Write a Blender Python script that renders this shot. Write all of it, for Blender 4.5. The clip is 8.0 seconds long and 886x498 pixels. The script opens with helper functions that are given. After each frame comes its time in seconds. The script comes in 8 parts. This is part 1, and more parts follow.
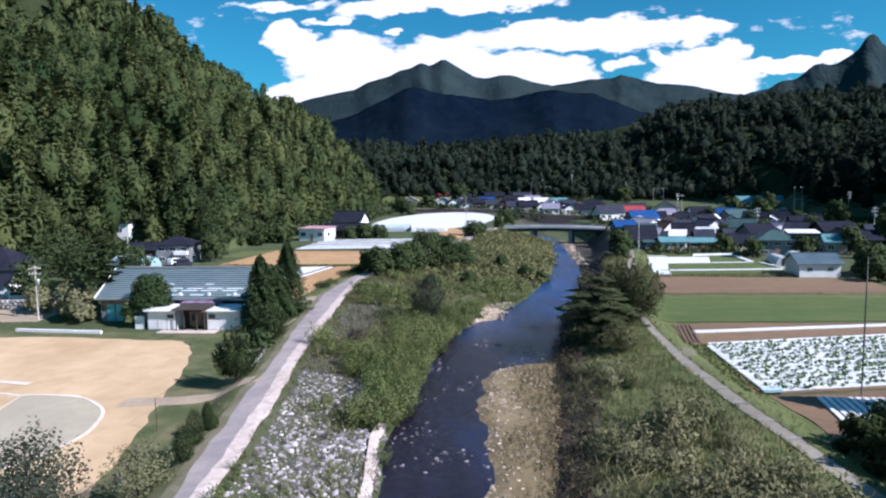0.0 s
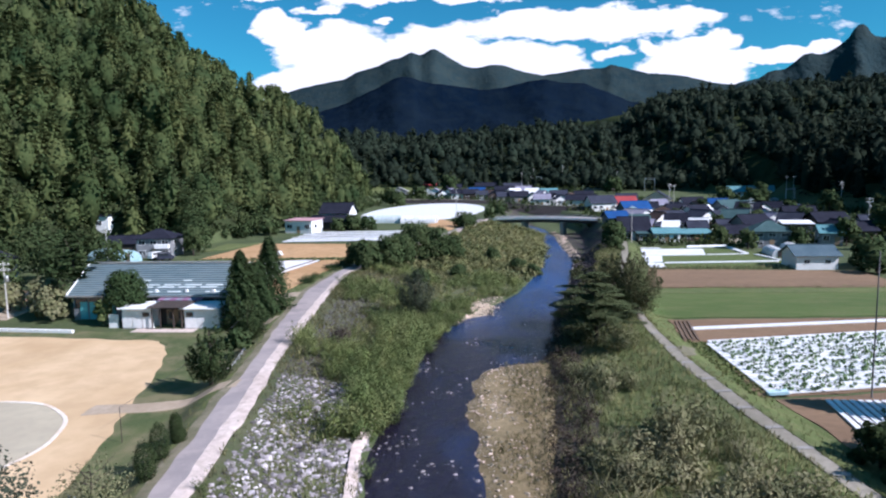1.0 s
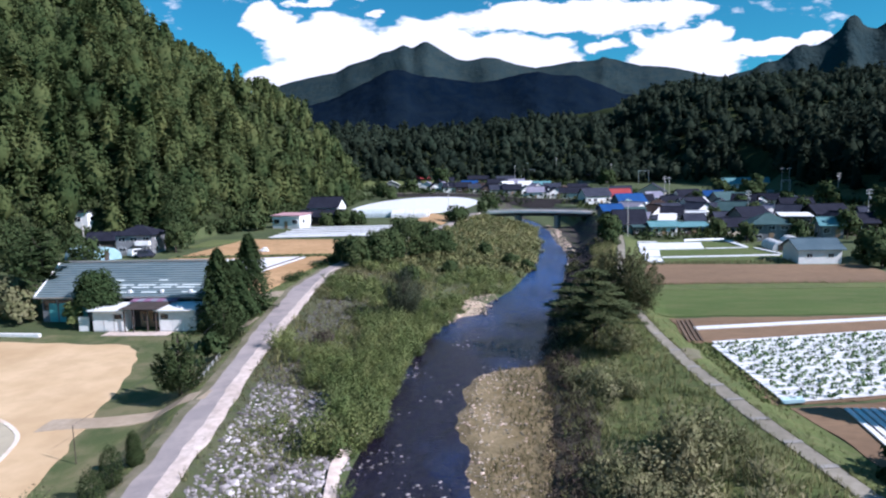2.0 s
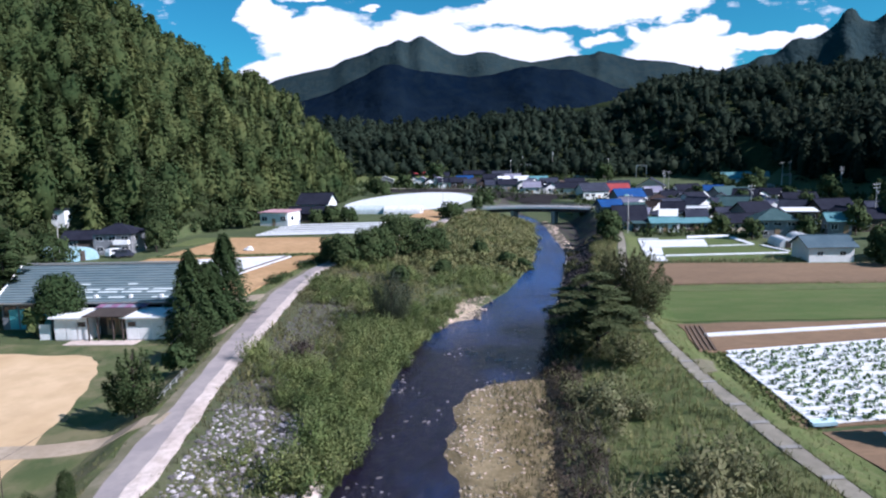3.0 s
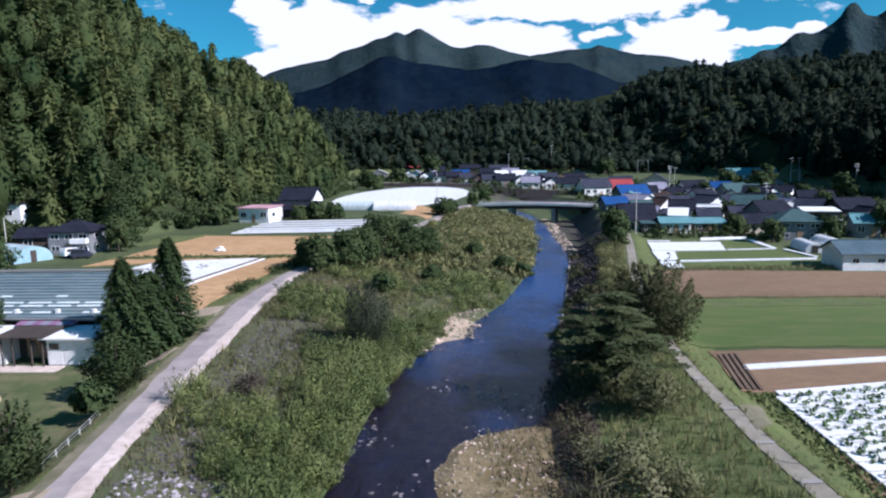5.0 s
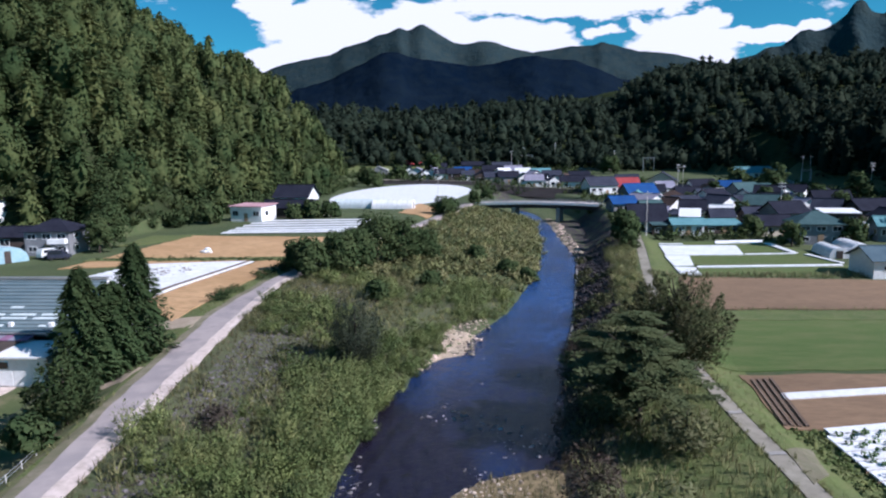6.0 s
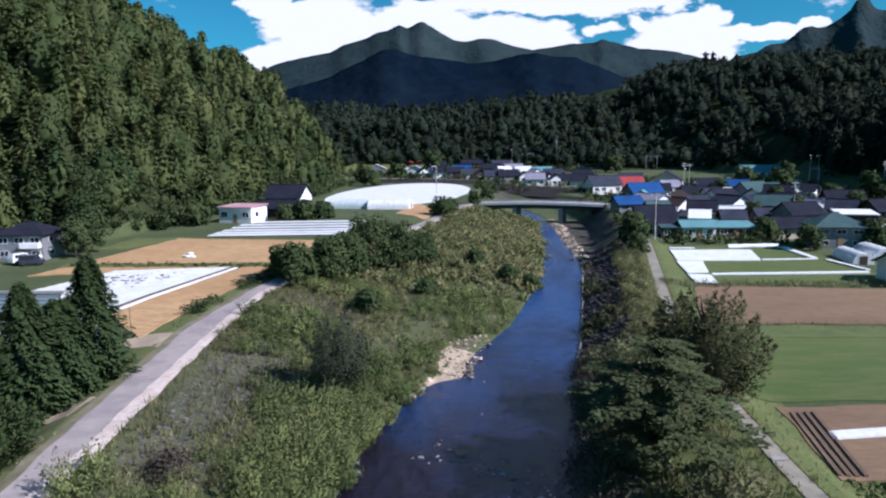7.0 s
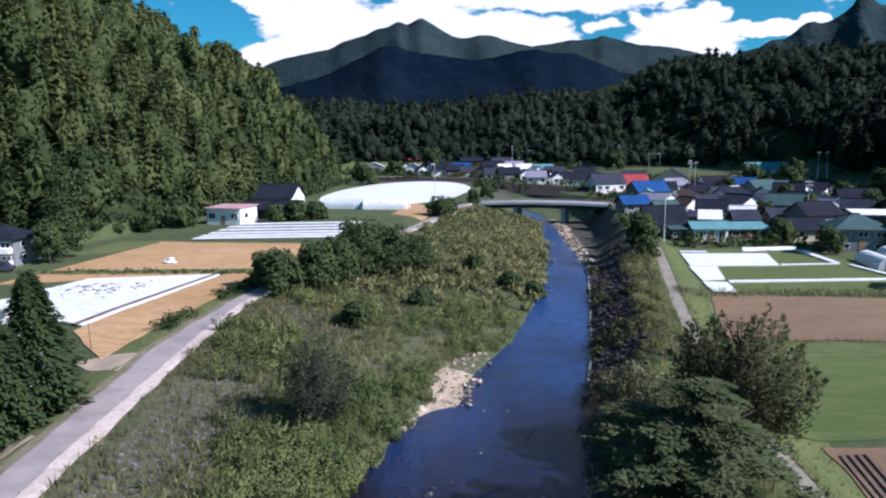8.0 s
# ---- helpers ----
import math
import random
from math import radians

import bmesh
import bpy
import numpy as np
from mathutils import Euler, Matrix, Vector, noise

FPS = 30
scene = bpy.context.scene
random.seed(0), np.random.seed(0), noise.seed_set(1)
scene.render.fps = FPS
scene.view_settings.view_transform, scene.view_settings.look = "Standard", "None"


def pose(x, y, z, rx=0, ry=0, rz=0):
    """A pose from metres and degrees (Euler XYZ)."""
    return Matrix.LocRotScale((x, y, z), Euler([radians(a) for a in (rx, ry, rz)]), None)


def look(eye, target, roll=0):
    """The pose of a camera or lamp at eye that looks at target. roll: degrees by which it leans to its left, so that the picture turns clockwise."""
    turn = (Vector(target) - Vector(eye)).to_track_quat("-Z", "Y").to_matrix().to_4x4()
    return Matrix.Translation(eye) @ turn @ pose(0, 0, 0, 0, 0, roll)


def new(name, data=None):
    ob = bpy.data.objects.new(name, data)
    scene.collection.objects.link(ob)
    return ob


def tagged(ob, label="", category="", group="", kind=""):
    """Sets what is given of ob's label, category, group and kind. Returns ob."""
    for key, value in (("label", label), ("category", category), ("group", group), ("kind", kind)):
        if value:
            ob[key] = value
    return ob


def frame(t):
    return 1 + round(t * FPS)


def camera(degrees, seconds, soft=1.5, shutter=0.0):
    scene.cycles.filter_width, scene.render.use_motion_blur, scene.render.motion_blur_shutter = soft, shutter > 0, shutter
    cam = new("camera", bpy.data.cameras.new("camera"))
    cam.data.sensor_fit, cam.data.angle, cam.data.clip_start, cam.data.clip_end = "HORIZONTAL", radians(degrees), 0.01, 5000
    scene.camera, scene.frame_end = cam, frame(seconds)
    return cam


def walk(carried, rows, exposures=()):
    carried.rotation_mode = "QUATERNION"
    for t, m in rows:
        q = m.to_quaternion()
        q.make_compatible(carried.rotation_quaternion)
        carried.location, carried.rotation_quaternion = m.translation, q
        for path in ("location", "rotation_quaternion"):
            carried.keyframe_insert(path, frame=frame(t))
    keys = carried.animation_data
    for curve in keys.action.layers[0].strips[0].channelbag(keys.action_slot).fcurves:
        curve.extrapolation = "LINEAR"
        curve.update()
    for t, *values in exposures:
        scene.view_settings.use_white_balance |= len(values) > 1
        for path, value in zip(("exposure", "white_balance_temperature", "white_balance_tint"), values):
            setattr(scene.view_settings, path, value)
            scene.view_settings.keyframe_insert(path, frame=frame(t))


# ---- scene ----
cam = camera(70.0, 8.0, soft=2.2)
PATH = [
    (0, (1.438, -13.237, 20.036), (-7.94, 85.85, 10.34), -0.93),
    (0.5, (1.429, -11.659, 20.081), (-7.18, 87.42, 9.63), -0.99),
    (1, (1.418, -9.677, 20.138), (-6.51, 89.37, 8.92), -1.04),
    (1.5, (1.459, -7.758, 20.087), (-5.85, 91.27, 8.29), -1.17),
    (3, (1.877, 0.506, 19.929), (-4.45, 99.45, 6.89), -1.47),
    (3.5, (2.020, 3.300, 19.917), (-3.95, 102.22, 6.54), -1.47),
    (4, (2.110, 6.142, 19.916), (-3.61, 105.04, 6.26), -1.38),
    (4.5, (2.255, 9.198, 19.888), (-3.43, 108.07, 6.06), -1.24),
    (6, (2.219, 19.310, 19.992), (-3.91, 118.05, 5.43), -0.76),
    (6.5, (2.179, 22.635, 20.103), (-3.93, 121.35, 5.35), -0.76),
    (7, (2.226, 25.991, 20.161), (-3.89, 124.69, 5.26), -0.75),
    (7.5, (2.251, 29.349, 20.288), (-3.85, 128.01, 5.16), -0.73),
    (8, (2.315, 32.483, 20.382), (-3.81, 131.11, 5.02), -0.85),
]
walk(cam, [(t, look(eye, target, roll)) for t, eye, target, roll in PATH],
     [(0.0, 0.62, 5680, 22), (4.0, 0.58, 5680, 22), (6.5, 0.43, 5680, 22), (8.0, 0.55, 5680, 23)])


# ---- world, sun, exposure ----
SUN_DIR = Vector((0.95, -0.36, 0.78)).normalized()
sun = new("sun", bpy.data.lights.new("sun", "SUN"))
sun.data.energy, sun.data.angle, sun.data.color = 5.0, radians(0.6), (1.0, 0.95, 0.86)
sun.matrix_world = look((0, 0, 300), Vector((0, 0, 300)) - SUN_DIR)


def build_world():
    w = bpy.data.worlds.new("sky")
    scene.world = w
    w.use_nodes = True
    nt = w.node_tree
    N, L = nt.nodes, nt.links
    N.clear()

    def math2(op, a, b=None, c=None):
        n = N.new("ShaderNodeMath")
        n.operation = op
        for i, v in enumerate((a, b, c)):
            if v is None:
                continue
            if isinstance(v, (int, float)):
                n.inputs[i].default_value = v
            else:
                L.new(v, n.inputs[i])
        return n.outputs[0]

    out = N.new("ShaderNodeOutputWorld")
    sky = N.new("ShaderNodeTexSky")
    sky.sky_type, sky.sun_disc = "NISHITA", False
    sky.sun_elevation = math.asin(SUN_DIR.z)
    sky.sun_rotation = math.atan2(SUN_DIR.x, SUN_DIR.y)
    sky.air_density, sky.dust_density, sky.ozone_density = 1.0, 0.2, 1.5
    tint = N.new("ShaderNodeMix")
    tint.data_type, tint.blend_type = "RGBA", "MULTIPLY"
    tint.inputs[0].default_value = 1.0
    L.new(sky.outputs[0], tint.inputs[6])
    tint.inputs[7].default_value = (0.24, 1.02, 1.10, 1)
    blue = N.new("ShaderNodeBackground")
    blue.inputs[1].default_value = 0.058
    L.new(tint.outputs[2], blue.inputs[0])
    white = N.new("ShaderNodeBackground")
    white.inputs[0].default_value = (0.96, 0.98, 1.0, 1)
    white.inputs[1].default_value = 0.74
    co = N.new("ShaderNodeTexCoord")
    sep = N.new("ShaderNodeSeparateXYZ")
    L.new(co.outputs["Generated"], sep.inputs[0])
    ahead = math2("MAXIMUM", sep.outputs[1], 0.08)
    u = math2("DIVIDE", sep.outputs[0], ahead)
    v = math2("DIVIDE", sep.outputs[2], ahead)
    flat = N.new("ShaderNodeCombineXYZ")
    L.new(u, flat.inputs[0])
    L.new(math2("MULTIPLY", v, 2.2), flat.inputs[1])
    n1 = N.new("ShaderNodeTexNoise")
    n1.inputs["Scale"].default_value, n1.inputs["Detail"].default_value, n1.inputs["Roughness"].default_value = 11.0, 8.0, 0.6
    L.new(flat.outputs[0], n1.inputs["Vector"])
    n2 = N.new("ShaderNodeTexNoise")
    n2.inputs["Scale"].default_value, n2.inputs["Detail"].default_value, n2.inputs["Roughness"].default_value = 14.0, 5.0, 0.55
    L.new(flat.outputs[0], n2.inputs["Vector"])
    drift = N.new("ShaderNodeSeparateColor")
    L.new(n2.outputs["Color"], drift.inputs[0])
    u = math2("MULTIPLY_ADD", math2("SUBTRACT", drift.outputs[0], 0.5), 0.10, u)
    v = math2("MULTIPLY_ADD", math2("SUBTRACT", drift.outputs[1], 0.5), 0.05, v)
    # the great cloud bank over the mountains, as soft ellipses in azimuth and height
    total = None
    for cu, cv, ru, rv, s in CLOUDS:
        a = math2("DIVIDE", math2("SUBTRACT", u, cu), ru)
        b = math2("DIVIDE", math2("SUBTRACT", v, cv), rv)
        r2 = math2("ADD", math2("MULTIPLY", a, a), math2("MULTIPLY", b, b))
        e = math2("MULTIPLY", math2("SUBTRACT", 1.0, math2("MINIMUM", r2, 3.0)), s)
        e = math2("MAXIMUM", e, -0.9)
        total = e if total is None else math2("MAXIMUM", total, e)
    wisp = math2("MULTIPLY", math2("SUBTRACT", n1.outputs["Fac"], 0.5), 2.3)
    mask = math2("ADD", math2("ADD", total, 0.16), wisp)
    ramp = N.new("ShaderNodeMapRange")
    ramp.inputs["From Min"].default_value, ramp.inputs["From Max"].default_value = 0.0, 0.30
    L.new(mask, ramp.inputs["Value"])
    mix = N.new("ShaderNodeMixShader")
    L.new(ramp.outputs[0], mix.inputs[0])
    L.new(blue.outputs[0], mix.inputs[1])
    L.new(white.outputs[0], mix.inputs[2])
    L.new(mix.outputs[0], out.inputs[0])


# azimuth (x over y), height (z over y), half widths, strength
CLOUDS = (
    (-0.244, 0.192, 0.099, 0.051, 1.0), (-0.337, 0.237, 0.047, 0.025, 1.0), (-0.279, 0.149, 0.095, 0.037, 1.0), (-0.090, 0.190, 0.095, 0.036, 1.0),
    (0.048, 0.168, 0.098, 0.033, 1.0), (0.125, 0.227, 0.194, 0.025, 1.0), (-0.038, 0.221, 0.034, 0.011, 0.5), (0.302, 0.155, 0.092, 0.040, 1.0),
    (0.336, 0.191, 0.036, 0.018, 0.8), (0.409, 0.172, 0.082, 0.011, 0.9), (0.181, 0.186, 0.021, 0.008, 0.4), (0.229, 0.186, 0.015, 0.010, 0.3),
    (-0.167, 0.241, 0.012, 0.007, 0.6), (0.263, 0.225, 0.069, 0.023, 0.9), (0.478, 0.180, 0.026, 0.010, 0.7), (-0.348, 0.287, 0.077, 0.007, 0.4),
    (-0.081, 0.280, 0.181, 0.015, 1.0), (-0.262, 0.266, 0.029, 0.005, 0.5), (0.0, 0.66, 0.8, 0.10, 0.2),
)
build_world()


# ---- materials ----
def lerp_pts(y, pts):
    ys, xs = [p[0] for p in pts], [p[1] for p in pts]
    return np.interp(y, ys, xs)


def rgba(c):
    return (*c, 1.0)


def surface(name, a, b, c=None, s1=0.15, s2=3.0, rough=0.9, bump=0.35, bscale=9.0, bdist=0.05, mixc=0.45, metal=0.0,
            island=0.0, obrand=0.0, tone=0.0, trans=0.0, spec=0.3, stretch=None, rot=0.0):
    """Procedural surface: colour a to b by a broad noise, c by a fine one; relief by a third."""
    m = bpy.data.materials.new(name)
    m.use_nodes = True
    nt = m.node_tree
    N, L = nt.nodes, nt.links
    p = N["Principled BSDF"]
    co = N.new("ShaderNodeTexCoord")
    vec = co.outputs["Object"]
    if stretch or rot:
        mp = N.new("ShaderNodeMapping")
        mp.inputs["Scale"].default_value = stretch or (1, 1, 1)
        mp.inputs["Rotation"].default_value = (0, 0, radians(rot))
        L.new(vec, mp.inputs[0])
        vec = mp.outputs[0]

    def noise_tex(scale, detail, rough_n=0.55):
        n = N.new("ShaderNodeTexNoise")
        n.inputs["Scale"].default_value, n.inputs["Detail"].default_value, n.inputs["Roughness"].default_value = scale, detail, rough_n
        L.new(vec, n.inputs["Vector"])
        return n.outputs["Fac"]

    def span(value, lo, hi):
        r = N.new("ShaderNodeMapRange")
        r.inputs["From Min"].default_value, r.inputs["From Max"].default_value = lo, hi
        L.new(value, r.inputs["Value"])
        return r.outputs[0]

    def mixed(fac, x, y, how="MIX"):
        k = N.new("ShaderNodeMix")
        k.data_type, k.blend_type = "RGBA", how
        for i, v in ((0, fac), (6, x), (7, y)):
            if isinstance(v, (int, float)):
                k.inputs[i].default_value = v
            elif isinstance(v, tuple):
                k.inputs[i].default_value = rgba(v)
            else:
                L.new(v, k.inputs[i])
        return k.outputs[2]

    col = mixed(span(noise_tex(s1, 5), 0.35, 0.65), a, b)
    if c:
        f2 = N.new("ShaderNodeMath")
        f2.operation = "MULTIPLY"
        L.new(span(noise_tex(s2, 6, 0.65), 0.42, 0.62), f2.inputs[0])
        f2.inputs[1].default_value = mixc
        col = mixed(f2.outputs[0], col, c)
    if island or obrand:
        if island:
            g = N.new("ShaderNodeNewGeometry").outputs["Random Per Island"]
        else:
            g = N.new("ShaderNodeObjectInfo").outputs["Random"]
        h = N.new("ShaderNodeHueSaturation")
        amt = island or obrand
        vr = N.new("ShaderNodeMapRange")
        L.new(g, vr.inputs["Value"])
        vr.inputs["To Min"].default_value, vr.inputs["To Max"].default_value = 1 - amt, 1 + amt
        L.new(vr.outputs[0], h.inputs["Value"])
        hr = N.new("ShaderNodeMapRange")
        L.new(g, hr.inputs["Value"])
        hr.inputs["To Min"].default_value, hr.inputs["To Max"].default_value = 0.5 + 0.05 * amt, 0.5 - 0.05 * amt
        L.new(hr.outputs[0], h.inputs["Hue"])
        L.new(col, h.inputs["Color"])
        col = h.outputs[0]
    if tone:
        # each plant its own shade of green, from blue-green to yellow-green
        at = N.new("ShaderNodeAttribute")
        at.attribute_name = "tone"
        h = N.new("ShaderNodeHueSaturation")
        for socket, lo, hi in (("Value", 1 - tone, 1 + tone), ("Hue", 0.5 + 0.06 * tone, 0.5 - 0.10 * tone)):
            r = N.new("ShaderNodeMapRange")
            L.new(at.outputs["Fac"], r.inputs["Value"])
            r.inputs["To Min"].default_value, r.inputs["To Max"].default_value = lo, hi
            L.new(r.outputs[0], h.inputs[socket])
        L.new(col, h.inputs["Color"])
        col = h.outputs[0]
        m["toned"] = 1
    L.new(col, p.inputs["Base Color"])
    p.inputs["Roughness"].default_value, p.inputs["Metallic"].default_value = rough, metal
    p.inputs["Specular IOR Level"].default_value = spec
    if bump:
        bp = N.new("ShaderNodeBump")
        bp.inputs["Strength"].default_value, bp.inputs["Distance"].default_value = bump, bdist
        L.new(noise_tex(bscale, 5, 0.6), bp.inputs["Height"])
        L.new(bp.outputs[0], p.inputs["Normal"])
    if trans:
        tr = N.new("ShaderNodeBsdfTranslucent")
        L.new(col, tr.inputs[0])
        mx = N.new("ShaderNodeMixShader")
        mx.inputs[0].default_value = trans
        L.new(p.outputs[0], mx.inputs[1])
        L.new(tr.outputs[0], mx.inputs[2])
        L.new(mx.outputs[0], N["Material Output"].inputs[0])
    return m


M = {}
LEAF = dict(rough=0.8, bump=0.0, island=0.16, tone=0.30, trans=0.2, spec=0.04)
WOOD = dict(rough=0.85, bump=0.0, island=0.12, tone=0.30, trans=0.30, spec=0.03)
M["grass"] = surface("meadow", (0.046, 0.072, 0.026), (0.074, 0.100, 0.037), (0.105, 0.096, 0.052), 0.12, 1.6, 0.95, 0.8, 4, 0.16)
M["forest_floor"] = surface("forest_floor", (0.022, 0.032, 0.014), (0.036, 0.050, 0.022), (0.050, 0.050, 0.028), 0.2, 1.0, 0.98, 0.8, 2, 0.3, spec=0.0)
M["dirt"] = surface("dry_dirt", (0.36, 0.28, 0.205), (0.45, 0.36, 0.275), (0.27, 0.22, 0.15), 0.3, 2.0, 0.95, 0.4, 9, 0.03)
M["weed_dry"] = surface("dry_weeds", (0.095, 0.098, 0.046), (0.145, 0.138, 0.068), (0.18, 0.15, 0.095), 0.3, 1.5, rough=0.85, bump=0.0, island=0.3, tone=0.25, trans=0.2, spec=0.05)
M["lawn"] = surface("lawn", (0.060, 0.084, 0.030), (0.092, 0.110, 0.042), (0.27, 0.21, 0.13), 0.25, 0.33, 0.95, 0.6, 8, 0.08, mixc=0.45)
M["verge"] = surface("verge_turf", (0.080, 0.112, 0.034), (0.120, 0.148, 0.046), (0.165, 0.150, 0.072), 0.25, 1.2, 0.95, 0.9, 5, 0.14)
M["crop"] = surface("crop_green", (0.060, 0.098, 0.022), (0.092, 0.130, 0.033), (0.15, 0.142, 0.060), 0.06, 0.8, 0.9, 0.7, 7, 0.12, stretch=(0.25, 1, 1))
M["soil_tan"] = surface("dry_soil", (0.42, 0.25, 0.12), (0.52, 0.325, 0.17), (0.30, 0.185, 0.09), 0.10, 1.2, 0.95, 0.6, 5, 0.10, mixc=0.7, stretch=(0.5, 1.4, 1))
M["soil_brown"] = surface("ploughed_soil", (0.185, 0.118, 0.072), (0.25, 0.16, 0.096), (0.12, 0.08, 0.05), 0.12, 2.0, 0.95, 0.6, 5, 0.1, stretch=(0.4, 1.5, 1))
M["yard"] = surface("yard_sand", (0.50, 0.345, 0.195), (0.70, 0.52, 0.33), (0.43, 0.295, 0.17), 0.07, 0.35, 0.95, 0.25, 12, 0.03)
M["yard_grey"] = surface("yard_worn", (0.41, 0.355, 0.265), (0.48, 0.42, 0.31), (0.36, 0.32, 0.245), 0.15, 0.8, 0.95, 0.2, 20, 0.02)
M["line"] = surface("chalk_line", (0.70, 0.62, 0.54), (0.80, 0.76, 0.70), (0.62, 0.47, 0.35), 0.3, 1.2, 0.9, 0.1, mixc=0.8)
M["asphalt"] = surface("worn_asphalt", (0.245, 0.214, 0.216), (0.31, 0.270, 0.268), (0.41, 0.348, 0.330), 0.12, 0.5, 0.9, 0.25, 30, 0.01, mixc=0.6)
M["rock_dull"] = surface("weathered_rubble", (0.085, 0.076, 0.080), (0.14, 0.126, 0.128), (0.065, 0.058, 0.058), 0.4, 4, 0.9, 0.5, 6, 0.05, island=0.5)
M["dirt_dull"] = surface("trodden_edge", (0.15, 0.135, 0.085), (0.24, 0.205, 0.15), (0.09, 0.105, 0.05), 0.4, 1.5, 0.95, 0.5, 9, 0.04)
M["leaf_dead"] = surface("dead_brush", (0.045, 0.036, 0.032), (0.075, 0.060, 0.048), (0.10, 0.085, 0.055), 0.4, 1.2, **LEAF)
M["shoulder"] = surface("pale_gravel", (0.54, 0.44, 0.40), (0.68, 0.575, 0.53), (0.36, 0.29, 0.24), 0.25, 1.8, 0.95, 0.6, 14, 0.04, mixc=0.55)
M["concrete"] = surface("path_concrete", (0.23, 0.205, 0.165), (0.31, 0.28, 0.23), (0.16, 0.145, 0.105), 0.25, 1.4, 0.9, 0.3, 25, 0.015)
M["concrete_dark"] = surface("weathered_concrete", (0.26, 0.25, 0.23), (0.34, 0.32, 0.30), (0.18, 0.17, 0.16), 0.25, 2.0, 0.9, 0.3, 12, 0.02)
M["plastic"] = surface("mulch_film", (0.72, 0.73, 0.77), (0.86, 0.86, 0.87), (0.55, 0.54, 0.53), 0.5, 1.6, 0.45, 0.6, 1.8, 0.10, mixc=0.5)
M["rock"] = surface("riprap_stone", (0.22, 0.195, 0.205), (0.44, 0.40, 0.405), (0.12, 0.105, 0.11), 0.4, 4, 0.9, 0.6, 6, 0.05, obrand=0.7)
M["rock_stuff"] = surface("rubble_stone", (0.20, 0.178, 0.188), (0.42, 0.38, 0.385), (0.12, 0.105, 0.11), 0.4, 4, 0.9, 0.6, 6, 0.05, island=0.75)
M["gravel"] = surface("gravel_bar", (0.17, 0.125, 0.062), (0.28, 0.215, 0.125), (0.095, 0.08, 0.035), 0.35, 2.5, 0.95, 0.7, 6, 0.08)
M["gravel_stone"] = surface("river_pebble", (0.27, 0.22, 0.165), (0.46, 0.385, 0.30), (0.17, 0.13, 0.085), 0.4, 5, 0.85, 0.3, 8, 0.03, island=0.75)
M["rock_wet"] = surface("wet_stone", (0.13, 0.115, 0.12), (0.30, 0.27, 0.26), (0.07, 0.06, 0.06), 0.5, 3, 0.4, 0.3, 8, 0.03, island=0.7)
M["bed"] = surface("river_bed", (0.05, 0.045, 0.04), (0.09, 0.075, 0.06), (0.14, 0.12, 0.10), 0.4, 3, 0.9, 0.6, 3, 0.1)
M["bark"] = surface("bark", (0.050, 0.040, 0.033), (0.080, 0.064, 0.052), (0.032, 0.026, 0.022), 1.0, 8, 0.95, 0.6, 12, 0.03, spec=0.1)
M["leaf_wood"] = surface("broadleaf_foliage", (0.036, 0.062, 0.026), (0.058, 0.084, 0.034), (0.080, 0.098, 0.042), 0.10, 0.5, **LEAF)
M["leaf_hill"] = surface("hill_foliage", (0.048, 0.077, 0.032), (0.083, 0.111, 0.042), (0.110, 0.124, 0.048), 0.06, 0.18, **WOOD)
M["leaf_rust"] = surface("rust_foliage", (0.056, 0.076, 0.036), (0.086, 0.100, 0.048), (0.125, 0.098, 0.06), 0.3, 0.8, **WOOD)
# far woods: cloud shade is put into this darker foliage colour
M["leaf_far_shaded"] = surface("cloud_shaded_foliage", (0.016, 0.026, 0.020), (0.030, 0.044, 0.030), (0.044, 0.056, 0.034), 0.035, 0.08, mixc=0.4, **WOOD)
M["leaf_conifer"] = surface("conifer_needles", (0.034, 0.062, 0.026), (0.050, 0.082, 0.034), (0.070, 0.095, 0.040), 0.3, 1.5, **WOOD)
M["leaf_pine"] = surface("pine_needles", (0.068, 0.096, 0.046), (0.102, 0.126, 0.060), (0.128, 0.140, 0.072), 0.4, 1.5, **WOOD)
M["leaf_bush"] = surface("bush_leaves", (0.103, 0.144, 0.050), (0.150, 0.188, 0.070), (0.185, 0.192, 0.090), 0.10, 0.5, **LEAF)
M["leaf_olive"] = surface("brush_leaves", (0.128, 0.145, 0.068), (0.190, 0.192, 0.098), (0.22, 0.20, 0.125), 0.12, 0.9, **LEAF)
M["leaf_grey"] = surface("willow_leaves", (0.050, 0.064, 0.044), (0.070, 0.084, 0.056), (0.088, 0.098, 0.066), 0.5, 2, **LEAF)
M["leaf_topiary"] = surface("topiary_leaves", (0.028, 0.044, 0.018), (0.042, 0.060, 0.024), (0.055, 0.072, 0.030), 0.8, 3, **WOOD)
M["reed"] = surface("bank_grass", (0.138, 0.160, 0.064), (0.195, 0.204, 0.088), (0.245, 0.212, 0.120), 0.10, 0.5, **LEAF)
M["cabbage"] = surface("cabbage_leaves", (0.085, 0.15, 0.05), (0.13, 0.20, 0.075), None, 0.5, 3, rough=0.6, bump=0.3, island=0.3)
# distant haze is tinted into the mountains' blue-green base colour
M["mountain"] = surface("hazy_mountain_wood", (0.015, 0.029, 0.037), (0.026, 0.043, 0.048), (0.040, 0.051, 0.046), 0.0022, 0.02, 0.98, 0.8, 0.035, 14.0, spec=0.0)
# middle ridge: cloud shadow is painted in as a near-black blue base
M["mountain_shaded"] = surface("cloud_shaded_mountain", (0.003, 0.008, 0.018), (0.006, 0.012, 0.022), (0.009, 0.016, 0.023), 0.004, 0.03, 0.98, 0.5, 0.03, 14.0, spec=0.0)
